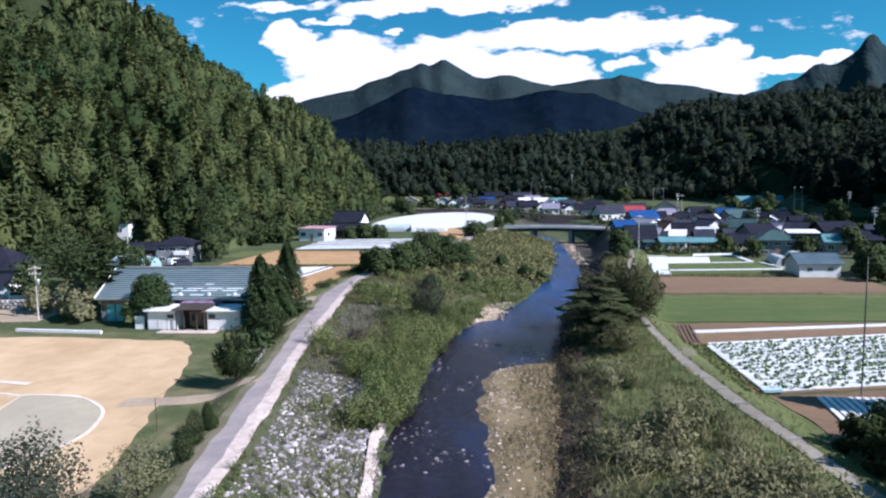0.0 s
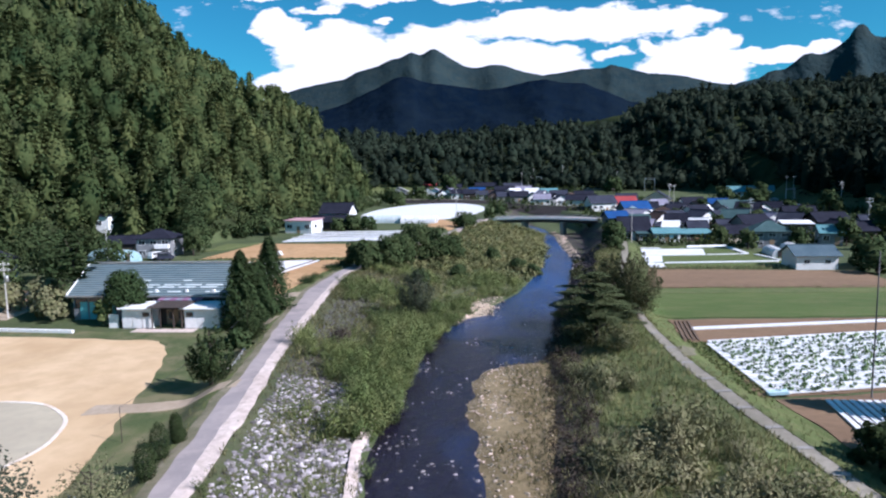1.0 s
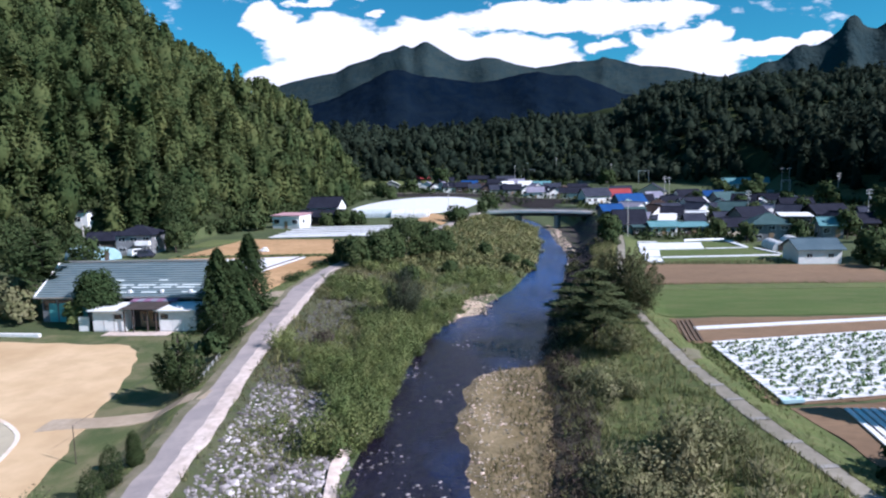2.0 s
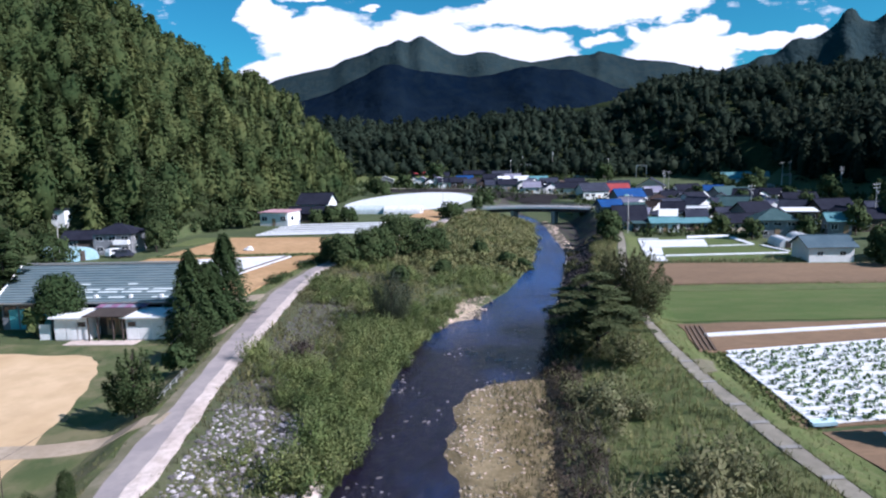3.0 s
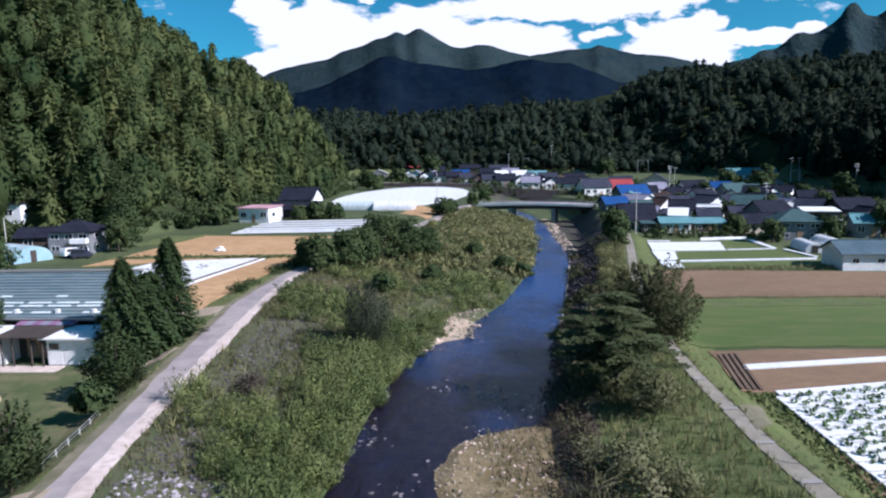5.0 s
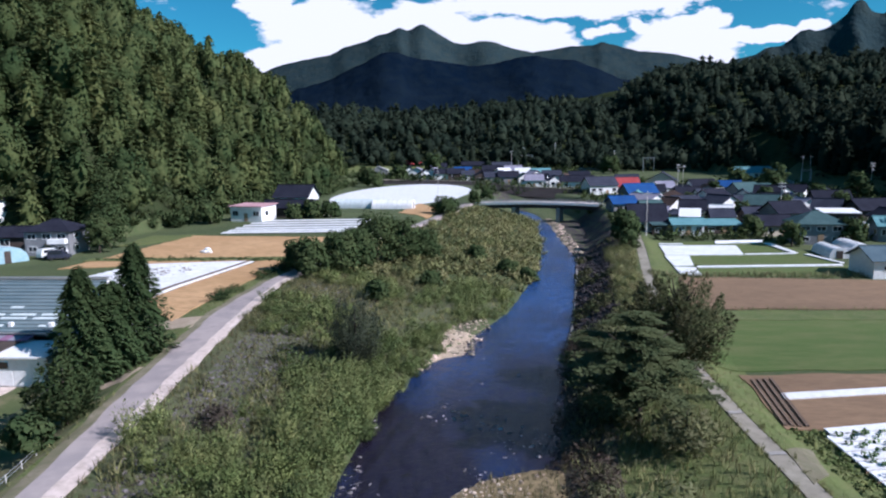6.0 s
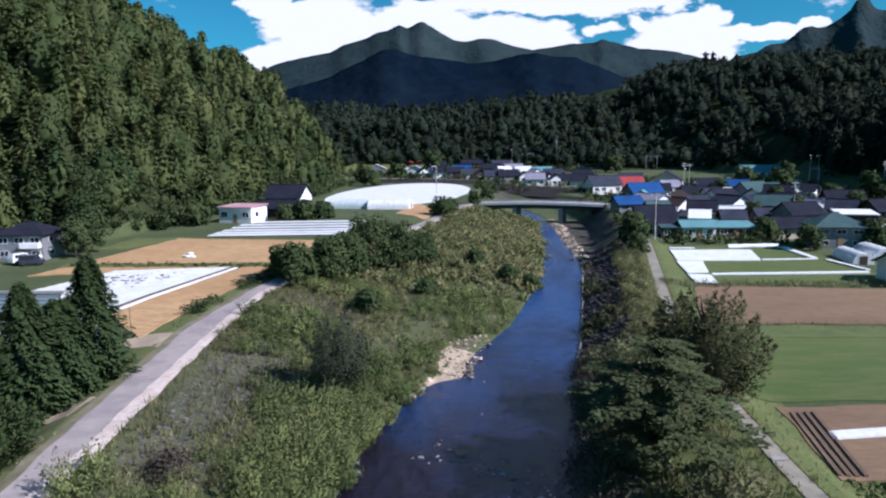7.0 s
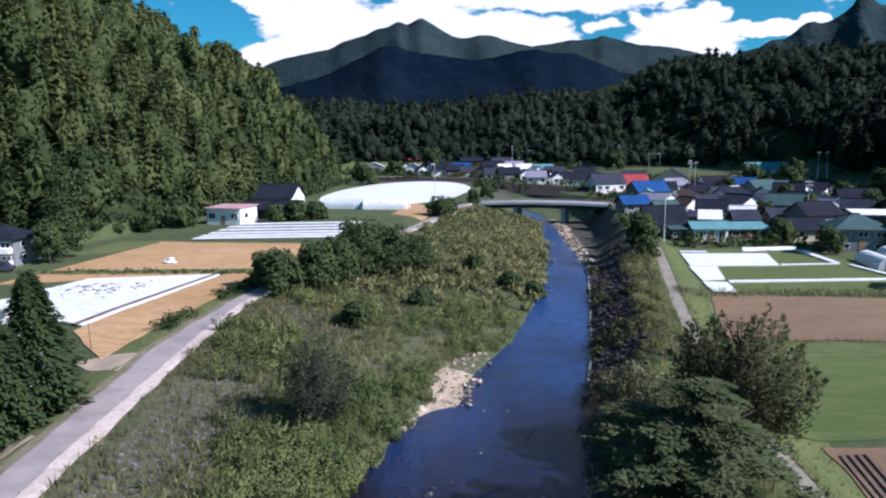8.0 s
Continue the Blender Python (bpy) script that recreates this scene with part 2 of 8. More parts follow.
M["wall_white"] = surface("white_render", (0.74, 0.74, 0.75), (0.80, 0.80, 0.80), (0.62, 0.61, 0.60), 0.3, 2, 0.8, 0.1, 30, 0.01)
# grey siding darkened to stand for house fronts in shade
M["wall_grey"] = surface("grey_siding", (0.18, 0.19, 0.21), (0.24, 0.245, 0.26), (0.14, 0.14, 0.155), 0.3, 2, 0.8, 0.1, 30, 0.01)
M["wall_cream"] = surface("cream_render", (0.50, 0.45, 0.36), (0.58, 0.52, 0.43), (0.42, 0.37, 0.29), 0.3, 2, 0.85, 0.1, 30, 0.01)
M["wall_wood"] = surface("dark_boards", (0.055, 0.042, 0.038), (0.085, 0.066, 0.058), (0.04, 0.032, 0.03), 0.5, 4, 0.85, 0.3, 14, 0.02)
ROOF = dict(s1=0.35, s2=2.0, rough=0.72, bump=0.3, bscale=5, bdist=0.03, spec=0.04)
# blue shadow tone is put into the dark and grey tile colours
M["roof_dark"] = surface("dark_tile", (0.015, 0.016, 0.026), (0.024, 0.026, 0.040), (0.034, 0.035, 0.050), **ROOF)
M["roof_grey"] = surface("grey_tile", (0.036, 0.040, 0.060), (0.055, 0.060, 0.085), (0.03, 0.032, 0.045), **ROOF)
M["roof_blue"] = surface("blue_sheet", (0.015, 0.06, 0.20), (0.02, 0.085, 0.26), (0.03, 0.07, 0.16), **ROOF)
M["roof_teal"] = surface("teal_sheet", (0.11, 0.25, 0.275), (0.15, 0.31, 0.335), (0.08, 0.17, 0.19), **ROOF)
M["roof_slate"] = surface("slate_teal", (0.05, 0.095, 0.10), (0.075, 0.125, 0.13), (0.04, 0.07, 0.075), **ROOF)
M["hut_blue"] = surface("blue_film", (0.22, 0.38, 0.45), (0.30, 0.46, 0.52), (0.4, 0.5, 0.54), 0.4, 2, 0.5, 0.2)
M["bank_earth"] = surface("bank_earth", (0.070, 0.060, 0.050), (0.115, 0.096, 0.076), (0.070, 0.078, 0.036), 0.3, 1.6, 0.95, 0.6, 5, 0.1)
M["bank_turf"] = surface("weedy_earth", (0.062, 0.078, 0.032), (0.100, 0.108, 0.050), (0.105, 0.088, 0.066), 0.25, 1.3, 0.95, 0.8, 4, 0.14)
M["roof_shed"] = surface("shed_sheet", (0.075, 0.115, 0.145), (0.105, 0.150, 0.180), (0.06, 0.09, 0.11), **ROOF)
M["roof_brown"] = surface("brown_tile", (0.060, 0.042, 0.038), (0.085, 0.060, 0.052), (0.045, 0.034, 0.032), **ROOF)
M["roof_red"] = surface("red_sheet", (0.30, 0.05, 0.06), (0.38, 0.08, 0.08), (0.22, 0.05, 0.05), **ROOF)
M["roof_violet"] = surface("violet_tile", (0.22, 0.21, 0.28), (0.29, 0.28, 0.35), (0.17, 0.16, 0.2), **ROOF)
M["roof_pink"] = surface("faded_red_sheet", (0.46, 0.27, 0.30), (0.55, 0.35, 0.37), (0.4, 0.2, 0.22), **ROOF)
M["roof_white"] = surface("white_sheet", (0.72, 0.73, 0.75), (0.80, 0.80, 0.81), (0.60, 0.60, 0.61), **ROOF)
M["roof_gym"] = surface("painted_sheet_roof", (0.115, 0.165, 0.190), (0.155, 0.205, 0.225), (0.21, 0.255, 0.27), 0.2, 1.2, 0.5, 0.2, 5, 0.02, stretch=(0.3, 1, 1), spec=0.4)
M["clear_sheet"] = surface("translucent_sheet", (0.55, 0.62, 0.64), (0.66, 0.72, 0.74), (0.4, 0.47, 0.48), 0.3, 2, 0.4, 0.1)
M["magenta"] = surface("magenta_fascia", (0.22, 0.11, 0.20), (0.30, 0.16, 0.26), (0.15, 0.08, 0.13), 0.6, 3, 0.6, 0.1)
M["turquoise"] = surface("turquoise_panel", (0.10, 0.40, 0.44), (0.15, 0.50, 0.52), (0.08, 0.3, 0.33), 0.6, 3, 0.5, 0.1)
M["door_wood"] = surface("door_boards", (0.30, 0.20, 0.12), (0.38, 0.26, 0.17), (0.22, 0.14, 0.08), 1, 6, 0.7, 0.3, 14, 0.01, stretch=(4, 4, 0.5))
M["metal"] = surface("galvanised", (0.40, 0.41, 0.42), (0.5, 0.5, 0.51), (0.3, 0.3, 0.3), 0.8, 5, 0.45, 0.1, metal=0.6)
M["pole"] = surface("pole_concrete", (0.42, 0.40, 0.38), (0.50, 0.48, 0.45), (0.32, 0.3, 0.28), 0.5, 4, 0.85, 0.2)
M["paint_dark"] = surface("dark_paint", (0.03, 0.03, 0.035), (0.05, 0.05, 0.055), None, 1, 4, 0.5, 0.1)
M["car_white"] = surface("car_paint_white", (0.75, 0.75, 0.76), (0.8, 0.8, 0.8), None, 1, 4, 0.25, 0.0, spec=0.5)
M["car_dark"] = surface("car_paint_dark", (0.03, 0.035, 0.06), (0.05, 0.055, 0.08), None, 1, 4, 0.25, 0.0, spec=0.5)
M["tyre"] = surface("rubber", (0.02, 0.02, 0.02), (0.03, 0.03, 0.03), None, 3, 9, 0.9, 0.1)


def glass_mat():
    m = bpy.data.materials.new("window_glass")
    m.use_nodes = True
    p = m.node_tree.nodes["Principled BSDF"]
    p.inputs["Base Color"].default_value = (0.02, 0.026, 0.035, 1)
    p.inputs["Roughness"].default_value = 0.07
    p.inputs["Specular IOR Level"].default_value = 0.6
    return m


def water_mat():
    m = bpy.data.materials.new("river_water")
    m.use_nodes = True
    nt = m.node_tree
    N, L = nt.nodes, nt.links
    p = N["Principled BSDF"]
    p.inputs["Roughness"].default_value = 0.16
    p.inputs["Specular IOR Level"].default_value = 0.55
    p.inputs["IOR"].default_value = 1.40
    co = N.new("ShaderNodeTexCoord")
    mp = N.new("ShaderNodeMapping")
    mp.inputs["Scale"].default_value = (1.0, 0.55, 1)
    L.new(co.outputs["Object"], mp.inputs[0])
    n = N.new("ShaderNodeTexNoise")
    n.inputs["Scale"].default_value, n.inputs["Detail"].default_value, n.inputs["Roughness"].default_value = 4.5, 5.0, 0.6
    L.new(mp.outputs[0], n.inputs["Vector"])
    b = N.new("ShaderNodeBump")
    b.inputs["Strength"].default_value, b.inputs["Distance"].default_value = 1.0, 0.13
    # reflected sky blue is painted into the colour, growing along y, in streaks
    streak = N.new("ShaderNodeTexNoise")
    streak.inputs["Scale"].default_value, streak.inputs["Detail"].default_value = 0.09, 4.0
    L.new(mp.outputs[0], streak.inputs["Vector"])
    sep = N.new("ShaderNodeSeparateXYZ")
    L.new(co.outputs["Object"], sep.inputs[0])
    sky_tint = N.new("ShaderNodeMapRange")
    sky_tint.inputs["From Min"].default_value, sky_tint.inputs["From Max"].default_value = 62.0, 112.0
    sky_tint.inputs["To Min"].default_value, sky_tint.inputs["To Max"].default_value = -0.25, 0.25
    L.new(sep.outputs[1], sky_tint.inputs["Value"])
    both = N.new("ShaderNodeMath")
    L.new(streak.outputs["Fac"], both.inputs[0])
    L.new(sky_tint.outputs[0], both.inputs[1])
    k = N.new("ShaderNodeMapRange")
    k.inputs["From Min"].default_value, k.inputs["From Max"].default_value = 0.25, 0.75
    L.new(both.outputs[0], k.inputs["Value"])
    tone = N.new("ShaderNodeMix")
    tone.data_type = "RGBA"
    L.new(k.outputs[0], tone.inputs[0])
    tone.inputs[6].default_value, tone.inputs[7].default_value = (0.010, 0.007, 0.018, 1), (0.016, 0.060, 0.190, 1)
    L.new(tone.outputs[2], p.inputs["Base Color"])
    swell = N.new("ShaderNodeTexNoise")
    swell.inputs["Scale"].default_value, swell.inputs["Detail"].default_value = 0.9, 3.0
    L.new(mp.outputs[0], swell.inputs["Vector"])
    rip = N.new("ShaderNodeMath")
    rip.operation = "MULTIPLY_ADD"
    L.new(swell.outputs["Fac"], rip.inputs[0])
    rip.inputs[1].default_value = 2.6
    L.new(n.outputs["Fac"], rip.inputs[2])
    L.new(rip.outputs[0], b.inputs["Height"])
    L.new(b.outputs[0], p.inputs["Normal"])
    return m


M["glass"], M["water"] = glass_mat(), water_mat()


# ---- mesh helpers ----
def np_mesh(name, verts, faces, smooth=False):
    """A mesh from an (n, 3) and an (m, k) array."""
    verts, faces = np.asarray(verts, np.float32), np.asarray(faces, np.int32)
    me = bpy.data.meshes.new(name)
    k = faces.shape[1]
    me.vertices.add(len(verts))
    me.vertices.foreach_set("co", verts.ravel())
    me.loops.add(faces.size)
    me.polygons.add(len(faces))
    me.loops.foreach_set("vertex_index", faces.ravel())
    me.polygons.foreach_set("loop_start", np.arange(0, faces.size, k, dtype=np.int32))
    me.polygons.foreach_set("use_smooth", np.full(len(faces), smooth))
    me.update(calc_edges=True)
    return me


def np_ob(name, verts, faces, mat, parent=None, smooth=False, label="", normals=None, tone=0.5):
    ob = new(name, np_mesh(name, verts, faces, smooth or normals is not None))
    if normals is not None:
        ob.data.normals_split_custom_set_from_vertices(normals)
    if "toned" in M[mat]:
        ob.data.attributes.new("tone", "FLOAT", "POINT").data.foreach_set("value", np.full(len(verts), tone, np.float32))
    ob.data.materials.append(M[mat])
    if parent:
        ob.parent = parent
    return tagged(ob, label)


def part(name, bm, mat, parent=None, label="", smooth=False):
    me = bpy.data.meshes.new(name)
    bmesh.ops.recalc_face_normals(bm, faces=bm.faces)
    bm.to_mesh(me)
    bm.free()
    if smooth:
        me.polygons.foreach_set("use_smooth", np.full(len(me.polygons), True))
    me.materials.append(M[mat])
    ob = new(name, me)
    if parent:
        ob.parent = parent
    return tagged(ob, label)


def box_into(bm, x0, x1, y0, y1, z0, z1):
    vs = [bm.verts.new((x, y, z)) for z in (z0, z1) for x, y in ((x0, y0), (x1, y0), (x1, y1), (x0, y1))]
    for f in ((0, 3, 2, 1), (4, 5, 6, 7), (0, 1, 5, 4), (1, 2, 6, 5), (2, 3, 7, 6), (3, 0, 4, 7)):
        bm.faces.new([vs[i] for i in f])


def box(name, x0, x1, y0, y1, z0, z1, mat, parent=None, label="", bevel=0.0):
    bm = bmesh.new()
    box_into(bm, x0, x1, y0, y1, z0, z1)
    if bevel:
        bmesh.ops.bevel(bm, geom=bm.edges[:], offset=bevel, segments=2, affect="EDGES")
    return part(name, bm, mat, parent, label)


def tube(name, pts, radii, mat, parent=None, sides=8, label=""):
    """A tapered round tube along points."""
    pts = np.array(pts, float)
    verts, faces = [], []
    for i, (p, r) in enumerate(zip(pts, radii)):
        d = pts[min(i + 1, len(pts) - 1)] - pts[max(i - 1, 0)]
        d = d / np.linalg.norm(d)
        s = np.cross(d, (0.31, 0.95, 0.05))
        s /= np.linalg.norm(s)
        t = np.cross(d, s)
        for k in range(sides):
            a = 2 * math.pi * k / sides
            verts.append(p + r * (math.cos(a) * s + math.sin(a) * t))
    for i in range(len(pts) - 1):
        for k in range(sides):
            faces.append((i * sides + k, i * sides + (k + 1) % sides, (i + 1) * sides + (k + 1) % sides, (i + 1) * sides + k))
    for end in (0, len(pts) - 1):
        verts.append(pts[end])
        c = len(verts) - 1
        for k in range(sides):
            a, b = end * sides + k, end * sides + (k + 1) % sides
            faces.append((a, b, c, a))
    quads = [f for f in faces if len(set(f)) == 4]
    me = bpy.data.meshes.new(name)
    me.from_pydata([tuple(v) for v in verts], [], quads + [tuple(dict.fromkeys(f)) for f in faces if len(set(f)) == 3])
    me.polygons.foreach_set("use_smooth", np.full(len(me.polygons), True))
    me.materials.append(M[mat])
    ob = new(name, me)
    if parent:
        ob.parent = parent
    return tagged(ob, label)


def empty(name, m, label, category, group="", kind=""):
    e = new(name)
    e.matrix_world = m
    e.empty_display_size = 0.3
    return tagged(e, label, category, group, kind)


# ---- the valley: heights ----
RIVER_L = ((-60, -5.5), (10, -6.5), (26, -6.9), (34, -8.1), (43, -7.6), (56, -7.0), (66, -6.3), (75.5, -4.2), (81, -1.8), (92, 2.8), (99, 5.4), (115, 9.0),
           (143, 13.6), (159, 15.0), (173, 16.2), (196, 17.4), (216, 17.6), (240, 15), (280, 5), (340, -12), (420, -30))
RIVER_R = ((-60, 3.5), (10, 4.0), (26, 4.9), (41, 6.7), (58, 7.5), (73, 9.9), (81, 10.6), (93, 13.2), (111, 16.1), (136, 20.0),
           (143, 20.6), (163, 20.8), (200, 22.0), (230, 20.5), (280, 13), (340, -2), (420, -18))
SPIT_L = ((76, -4.2), (80, -2.4), (81, -1.6), (84, -2.0), (89.5, -0.9), (92.5, 1.3), (94, 3.2))
SPIT_R = ((76, -4.0), (80, -1.6), (81, 0.6), (82.5, 1.5), (85, 1.5), (88, 1.9), (92.5, 3.2), (94, 3.6))
WALL_RUN = ((84, 4.5), (94, 4.9), (110, 5.2), (131, 6.2), (168, 11.2), (216, 15.5))
ROAD_L = ((-40, -12.5), (20, -17.7), (38, -20.8), (49, -22.4), (64, -24.9), (72, -26.1), (85, -27.9), (102, -27.7), (130, -23.5), (168, -13.0), (214, -2.6))
ROAD_R = ((-40, -9.8), (20, -15.6), (38, -18.0), (49, -20.0), (64, -21.7), (85, -24.0), (102, -25.0), (130, -20.6), (168, -10.2), (214, 0.4))
ROAD_Z = ((0, 2.6), (60, 2.6), (75, 2.75), (100, 3.1), (120, 3.4), (170, 4.2), (214, 5.5), (300, 6.5))
PATH_L = ((-40, 27), (24, 21.5), (31, 20.8), (38, 19.8), (50, 18.9), (62, 18.9), (70, 19.2), (91, 21.4), (104, 23.8), (134, 30.0), (200, 42))
PATH_R = ((-40, 28.6), (24, 23.0), (31, 22.2), (38, 21.4), (50, 20.4), (62, 20.2), (70, 20.4), (91, 22.9), (104, 25.4), (134, 31.7), (200, 43.5))
PATH_Z = ((0, 2.1), (60, 2.2), (80, 2.5), (104, 2.8), (134, 3.1), (200, 5.2), (260, 5.5))
FLOOR_L = ((0, 0.9), (62, 1.0), (75, 1.5), (86, 2.4), (100, 3.0), (120, 3.3), (145, 4.0), (170, 5.0), (220, 5.0), (260, 5.6), (330, 7.5), (420, 11), (520, 14))
FLOOR_R = ((0, 1.3), (60, 1.5), (90, 1.9), (115, 2.5), (145, 2.8), (200, 3.5), (250, 4.3), (300, 6.0), (400, 9.5), (520, 13))
FOOT = ((-200, -260), (40, -170), (70, -140), (95, -112), (118, -102), (134, -92), (140, -78), (150, -71), (165, -70), (185, -69), (208, -64), (260, -60), (330, -62), (390, -88), (440, -150), (520, -260), (620, -400))


def smooth(a, b, v):
    t = np.clip((v - a) / (b - a), 0, 1)
    return t * t * (3 - 2 * t)


def wave(x, y, s, k=0.0):
    """Cheap smooth unevenness, about -1 to 1."""
    return (np.sin(x / s + 1.3 * np.sin(y / s * 0.7 + k)) + np.sin(y / s * 1.13 + 1.7 * np.sin(x / s * 0.6 + 2 + k)) + np.sin((x + y) / s * 0.57 + k)) / 3


def hill_distance(x, y):
    """How far inside the wooded hill's foot line a place lies."""
    best = np.full(np.shape(x), 1e9)
    pts = [(px, py) for py, px in FOOT]
    for (x0, y0), (x1, y1) in zip(pts, pts[1:]):
        dx, dy = x1 - x0, y1 - y0
        t = np.clip(((x - x0) * dx + (y - y0) * dy) / (dx * dx + dy * dy), 0, 1)
        best = np.minimum(best, np.hypot(x - x0 - t * dx, y - y0 - t * dy))
    return np.where(x < lerp_pts(y, FOOT), best, -best)


def height(x, y):
    x, y = np.asarray(x, float), np.asarray(y, float)
    rl, rr = lerp_pts(y, RIVER_L), lerp_pts(y, RIVER_R)
    al, ar, az = lerp_pts(y, ROAD_L), lerp_pts(y, ROAD_R), lerp_pts(y, ROAD_Z)
    pl, pr, pz = lerp_pts(y, PATH_L), lerp_pts(y, PATH_R), lerp_pts(y, PATH_Z)
    fl, fr = lerp_pts(y, FLOOR_L), lerp_pts(y, FLOOR_R)
    mid = (rl + rr) / 2
    # left of the river: bank, road, valley floor
    bank = np.clip((rl - x) / np.maximum(rl - ar, 0.5), 0, 1)
    left = 0.25 + (az - 0.25) * np.where(y < 50, bank, bank ** 0.85) + 0.18 * wave(x, y, 2.3) * np.sin(np.pi * bank)
    left = np.where(x < al, fl + (az - fl) * (1 - smooth(0.4, 4.5, al - x)), left)
    # right of it: bank or wall, path, valley floor
    run = np.where(y > 84, lerp_pts(y, WALL_RUN), 1e9)
    shelf = np.where(y > 84, np.maximum(lerp_pts(y, WALL_RUN) - 5.4, 0), 0)
    bank = np.clip((x - rr - shelf) / np.maximum(np.minimum(run, pl - rr) - shelf, 0.5), 0, 1)
    right = 0.2 + (pz - 0.2) * bank + 0.2 * wave(x, y, 2.1, 1) * np.sin(np.pi * bank)
    right = np.where(x > pr, fr + (pz - fr) * (1 - smooth(0.3, 3.0, x - pr)), right)
    z = np.where(x < mid, left, right)
    bed = (x > rl) & (x < rr)
    z = np.where(bed, -0.55 + 0.6 * (1 - smooth(0, 1.2, np.minimum(x - rl, rr - x))), z)
    far = smooth(235, 300, y)
    z = z * (1 - far) + far * np.where(x < mid, fl, fr)
    # hills
    d = hill_distance(x, y)
    hill = np.where(d > 0, 80 * (1 - np.exp(-np.maximum(d, 0) / 52)) + 0.20 * np.maximum(d - 130, 0) + 9 * smooth(45, 110, d), 0)
    hill = hill * (1 + 0.07 * wave(x, y, 23)) + 2.0 * wave(x, y, 9, 2) * smooth(10, 40, d)
    hill = hill + 7 * smooth(3, 14, d) * (1 - smooth(28, 58, d)) * smooth(250, 290, y) + 13 * smooth(62, 95, d) * (1 - smooth(262, 305, y))
    hill = hill * (1 - smooth(330, 470, y + 0.25 * x + 60)) * (1 - smooth(500, 900, -x))
    z = z + hill
    e = y + 0.18 * np.abs(x - 40) + 14 * wave(x, y * 0 + 3, 60) - 450
    ridge = 50 * (1 - np.exp(-np.maximum(e, 0) / 100)) * (1 + 0.12 * smooth(40, 300, x) + 0.10 * wave(x, y, 30, 1)) + 5 * wave(x, y, 33, 4) * smooth(20, 120, e)
    z = z + ridge * smooth(0, 30, e)
    g = x - 148 - 0.12 * (250 - y) + 10 * wave(x * 0 + 2, y, 40)
    z = z + np.where(g > 0, 28 * (1 - np.exp(-np.maximum(g, 0) / 20)) + 0.03 * np.maximum(g - 60, 0), 0) * smooth(60, 260, y + g)
    return z


def spaced(lo, a, b, hi, step, n):
    """Grid lines: even steps from a to b, growing ones out to lo and hi."""
    g = np.geomspace(step, 1.0 * max(a - lo, step * 2), n) if a > lo else []
    h = np.geomspace(step, 1.0 * max(hi - b, step * 2), n) if hi > b else []
    return np.r_[(a - np.array(g))[::-1], np.arange(a, b, step), b + np.r_[0, np.array(h)]]


GX = spaced(-2600, -70, 62, 2600, 1.1, 46)
GY = spaced(-1500, 0, 225, 1400, 1.4, 46)
GZ = height(*np.meshgrid(GX, GY))


def ground_z(x, y):
    """The built sheet's height."""
    x, y = np.asarray(x, float), np.asarray(y, float)
    i = np.clip(np.searchsorted(GX, x) - 1, 0, len(GX) - 2)
    j = np.clip(np.searchsorted(GY, y) - 1, 0, len(GY) - 2)
    u, v = (x - GX[i]) / (GX[i + 1] - GX[i]), (y - GY[j]) / (GY[j + 1] - GY[j])
    return (GZ[j, i] * (1 - u) + GZ[j, i + 1] * u) * (1 - v) + (GZ[j + 1, i] * (1 - u) + GZ[j + 1, i + 1] * u) * v


def grid_faces(nx, ny):
    i = (np.arange(ny - 1)[:, None] * nx + np.arange(nx - 1)).ravel()
    return np.stack([i, i + 1, i + nx + 1, i + nx], 1)


def build_ground():
    X, Y = np.meshgrid(GX, GY)
    ob = np_ob("ground", np.stack([X, Y, GZ], -1).reshape(-1, 3), grid_faces(len(GX), len(GY)), "grass", smooth=True)
    ob.data.materials.append(M["forest_floor"])
    cx, cy = (X[1:, 1:] + X[:-1, :-1]) / 2, (Y[1:, 1:] + Y[:-1, :-1]) / 2
    e = cy + 0.18 * np.abs(cx - 40) + 14 * wave(cx, cy * 0 + 3, 60) - 450
    g = cx - 148 - 0.12 * (250 - cy) + 10 * wave(cx * 0 + 2, cy, 40)
    wood = (hill_distance(cx, cy) > 1.5) | (e > 0) | ((g > 4) & (cy > 60))
    ob.data.polygons.foreach_set("material_index", wood.astype(np.int32).ravel())
    tagged(ob, "green valley meadow ground rising to wooded hills", "ground", kind="structure")


def sheet(name, corner_fn, nx, ny, lift, mat, label, category="", kind="structure", thick=0.25, parent=None, ripple=0.0, rows=1, base=None, wob=0.0):
    """A draped slab: corner_fn(u, v) gives x, y; a rim drops upright into the ground."""
    u, v = np.meshgrid(np.r_[0, np.linspace(0, 1, nx), 1], np.r_[0, np.linspace(0, 1, ny), 1])
    x, y = corner_fn(u, v)
    x, y = np.asarray(x + 0 * u, float), np.asarray(y + 0 * u, float)
    if wob:
        x, y = x + wob * wave(x, y, 0.9) + wob * wave(x, y, 2.7, 3), y + wob * wave(x, y, 1.1, 5) + wob * wave(x, y, 3.1, 7)
    z = (ground_z(x, y) if base is None else base + 0 * x) + lift
    if ripple:
        z = z + ripple * (0.5 + 0.5 * np.cos(2 * np.pi * v * rows))
    z[0, :] -= thick
    z[-1, :] -= thick
    z[1:-1, 0] -= thick
    z[1:-1, -1] -= thick
    ob = np_ob(name, np.stack([x, y, z], -1).reshape(-1, 3), grid_faces(nx + 2, ny + 2), mat, parent)
    return tagged(ob, label, category, kind=kind) if not parent else tagged(ob, label)


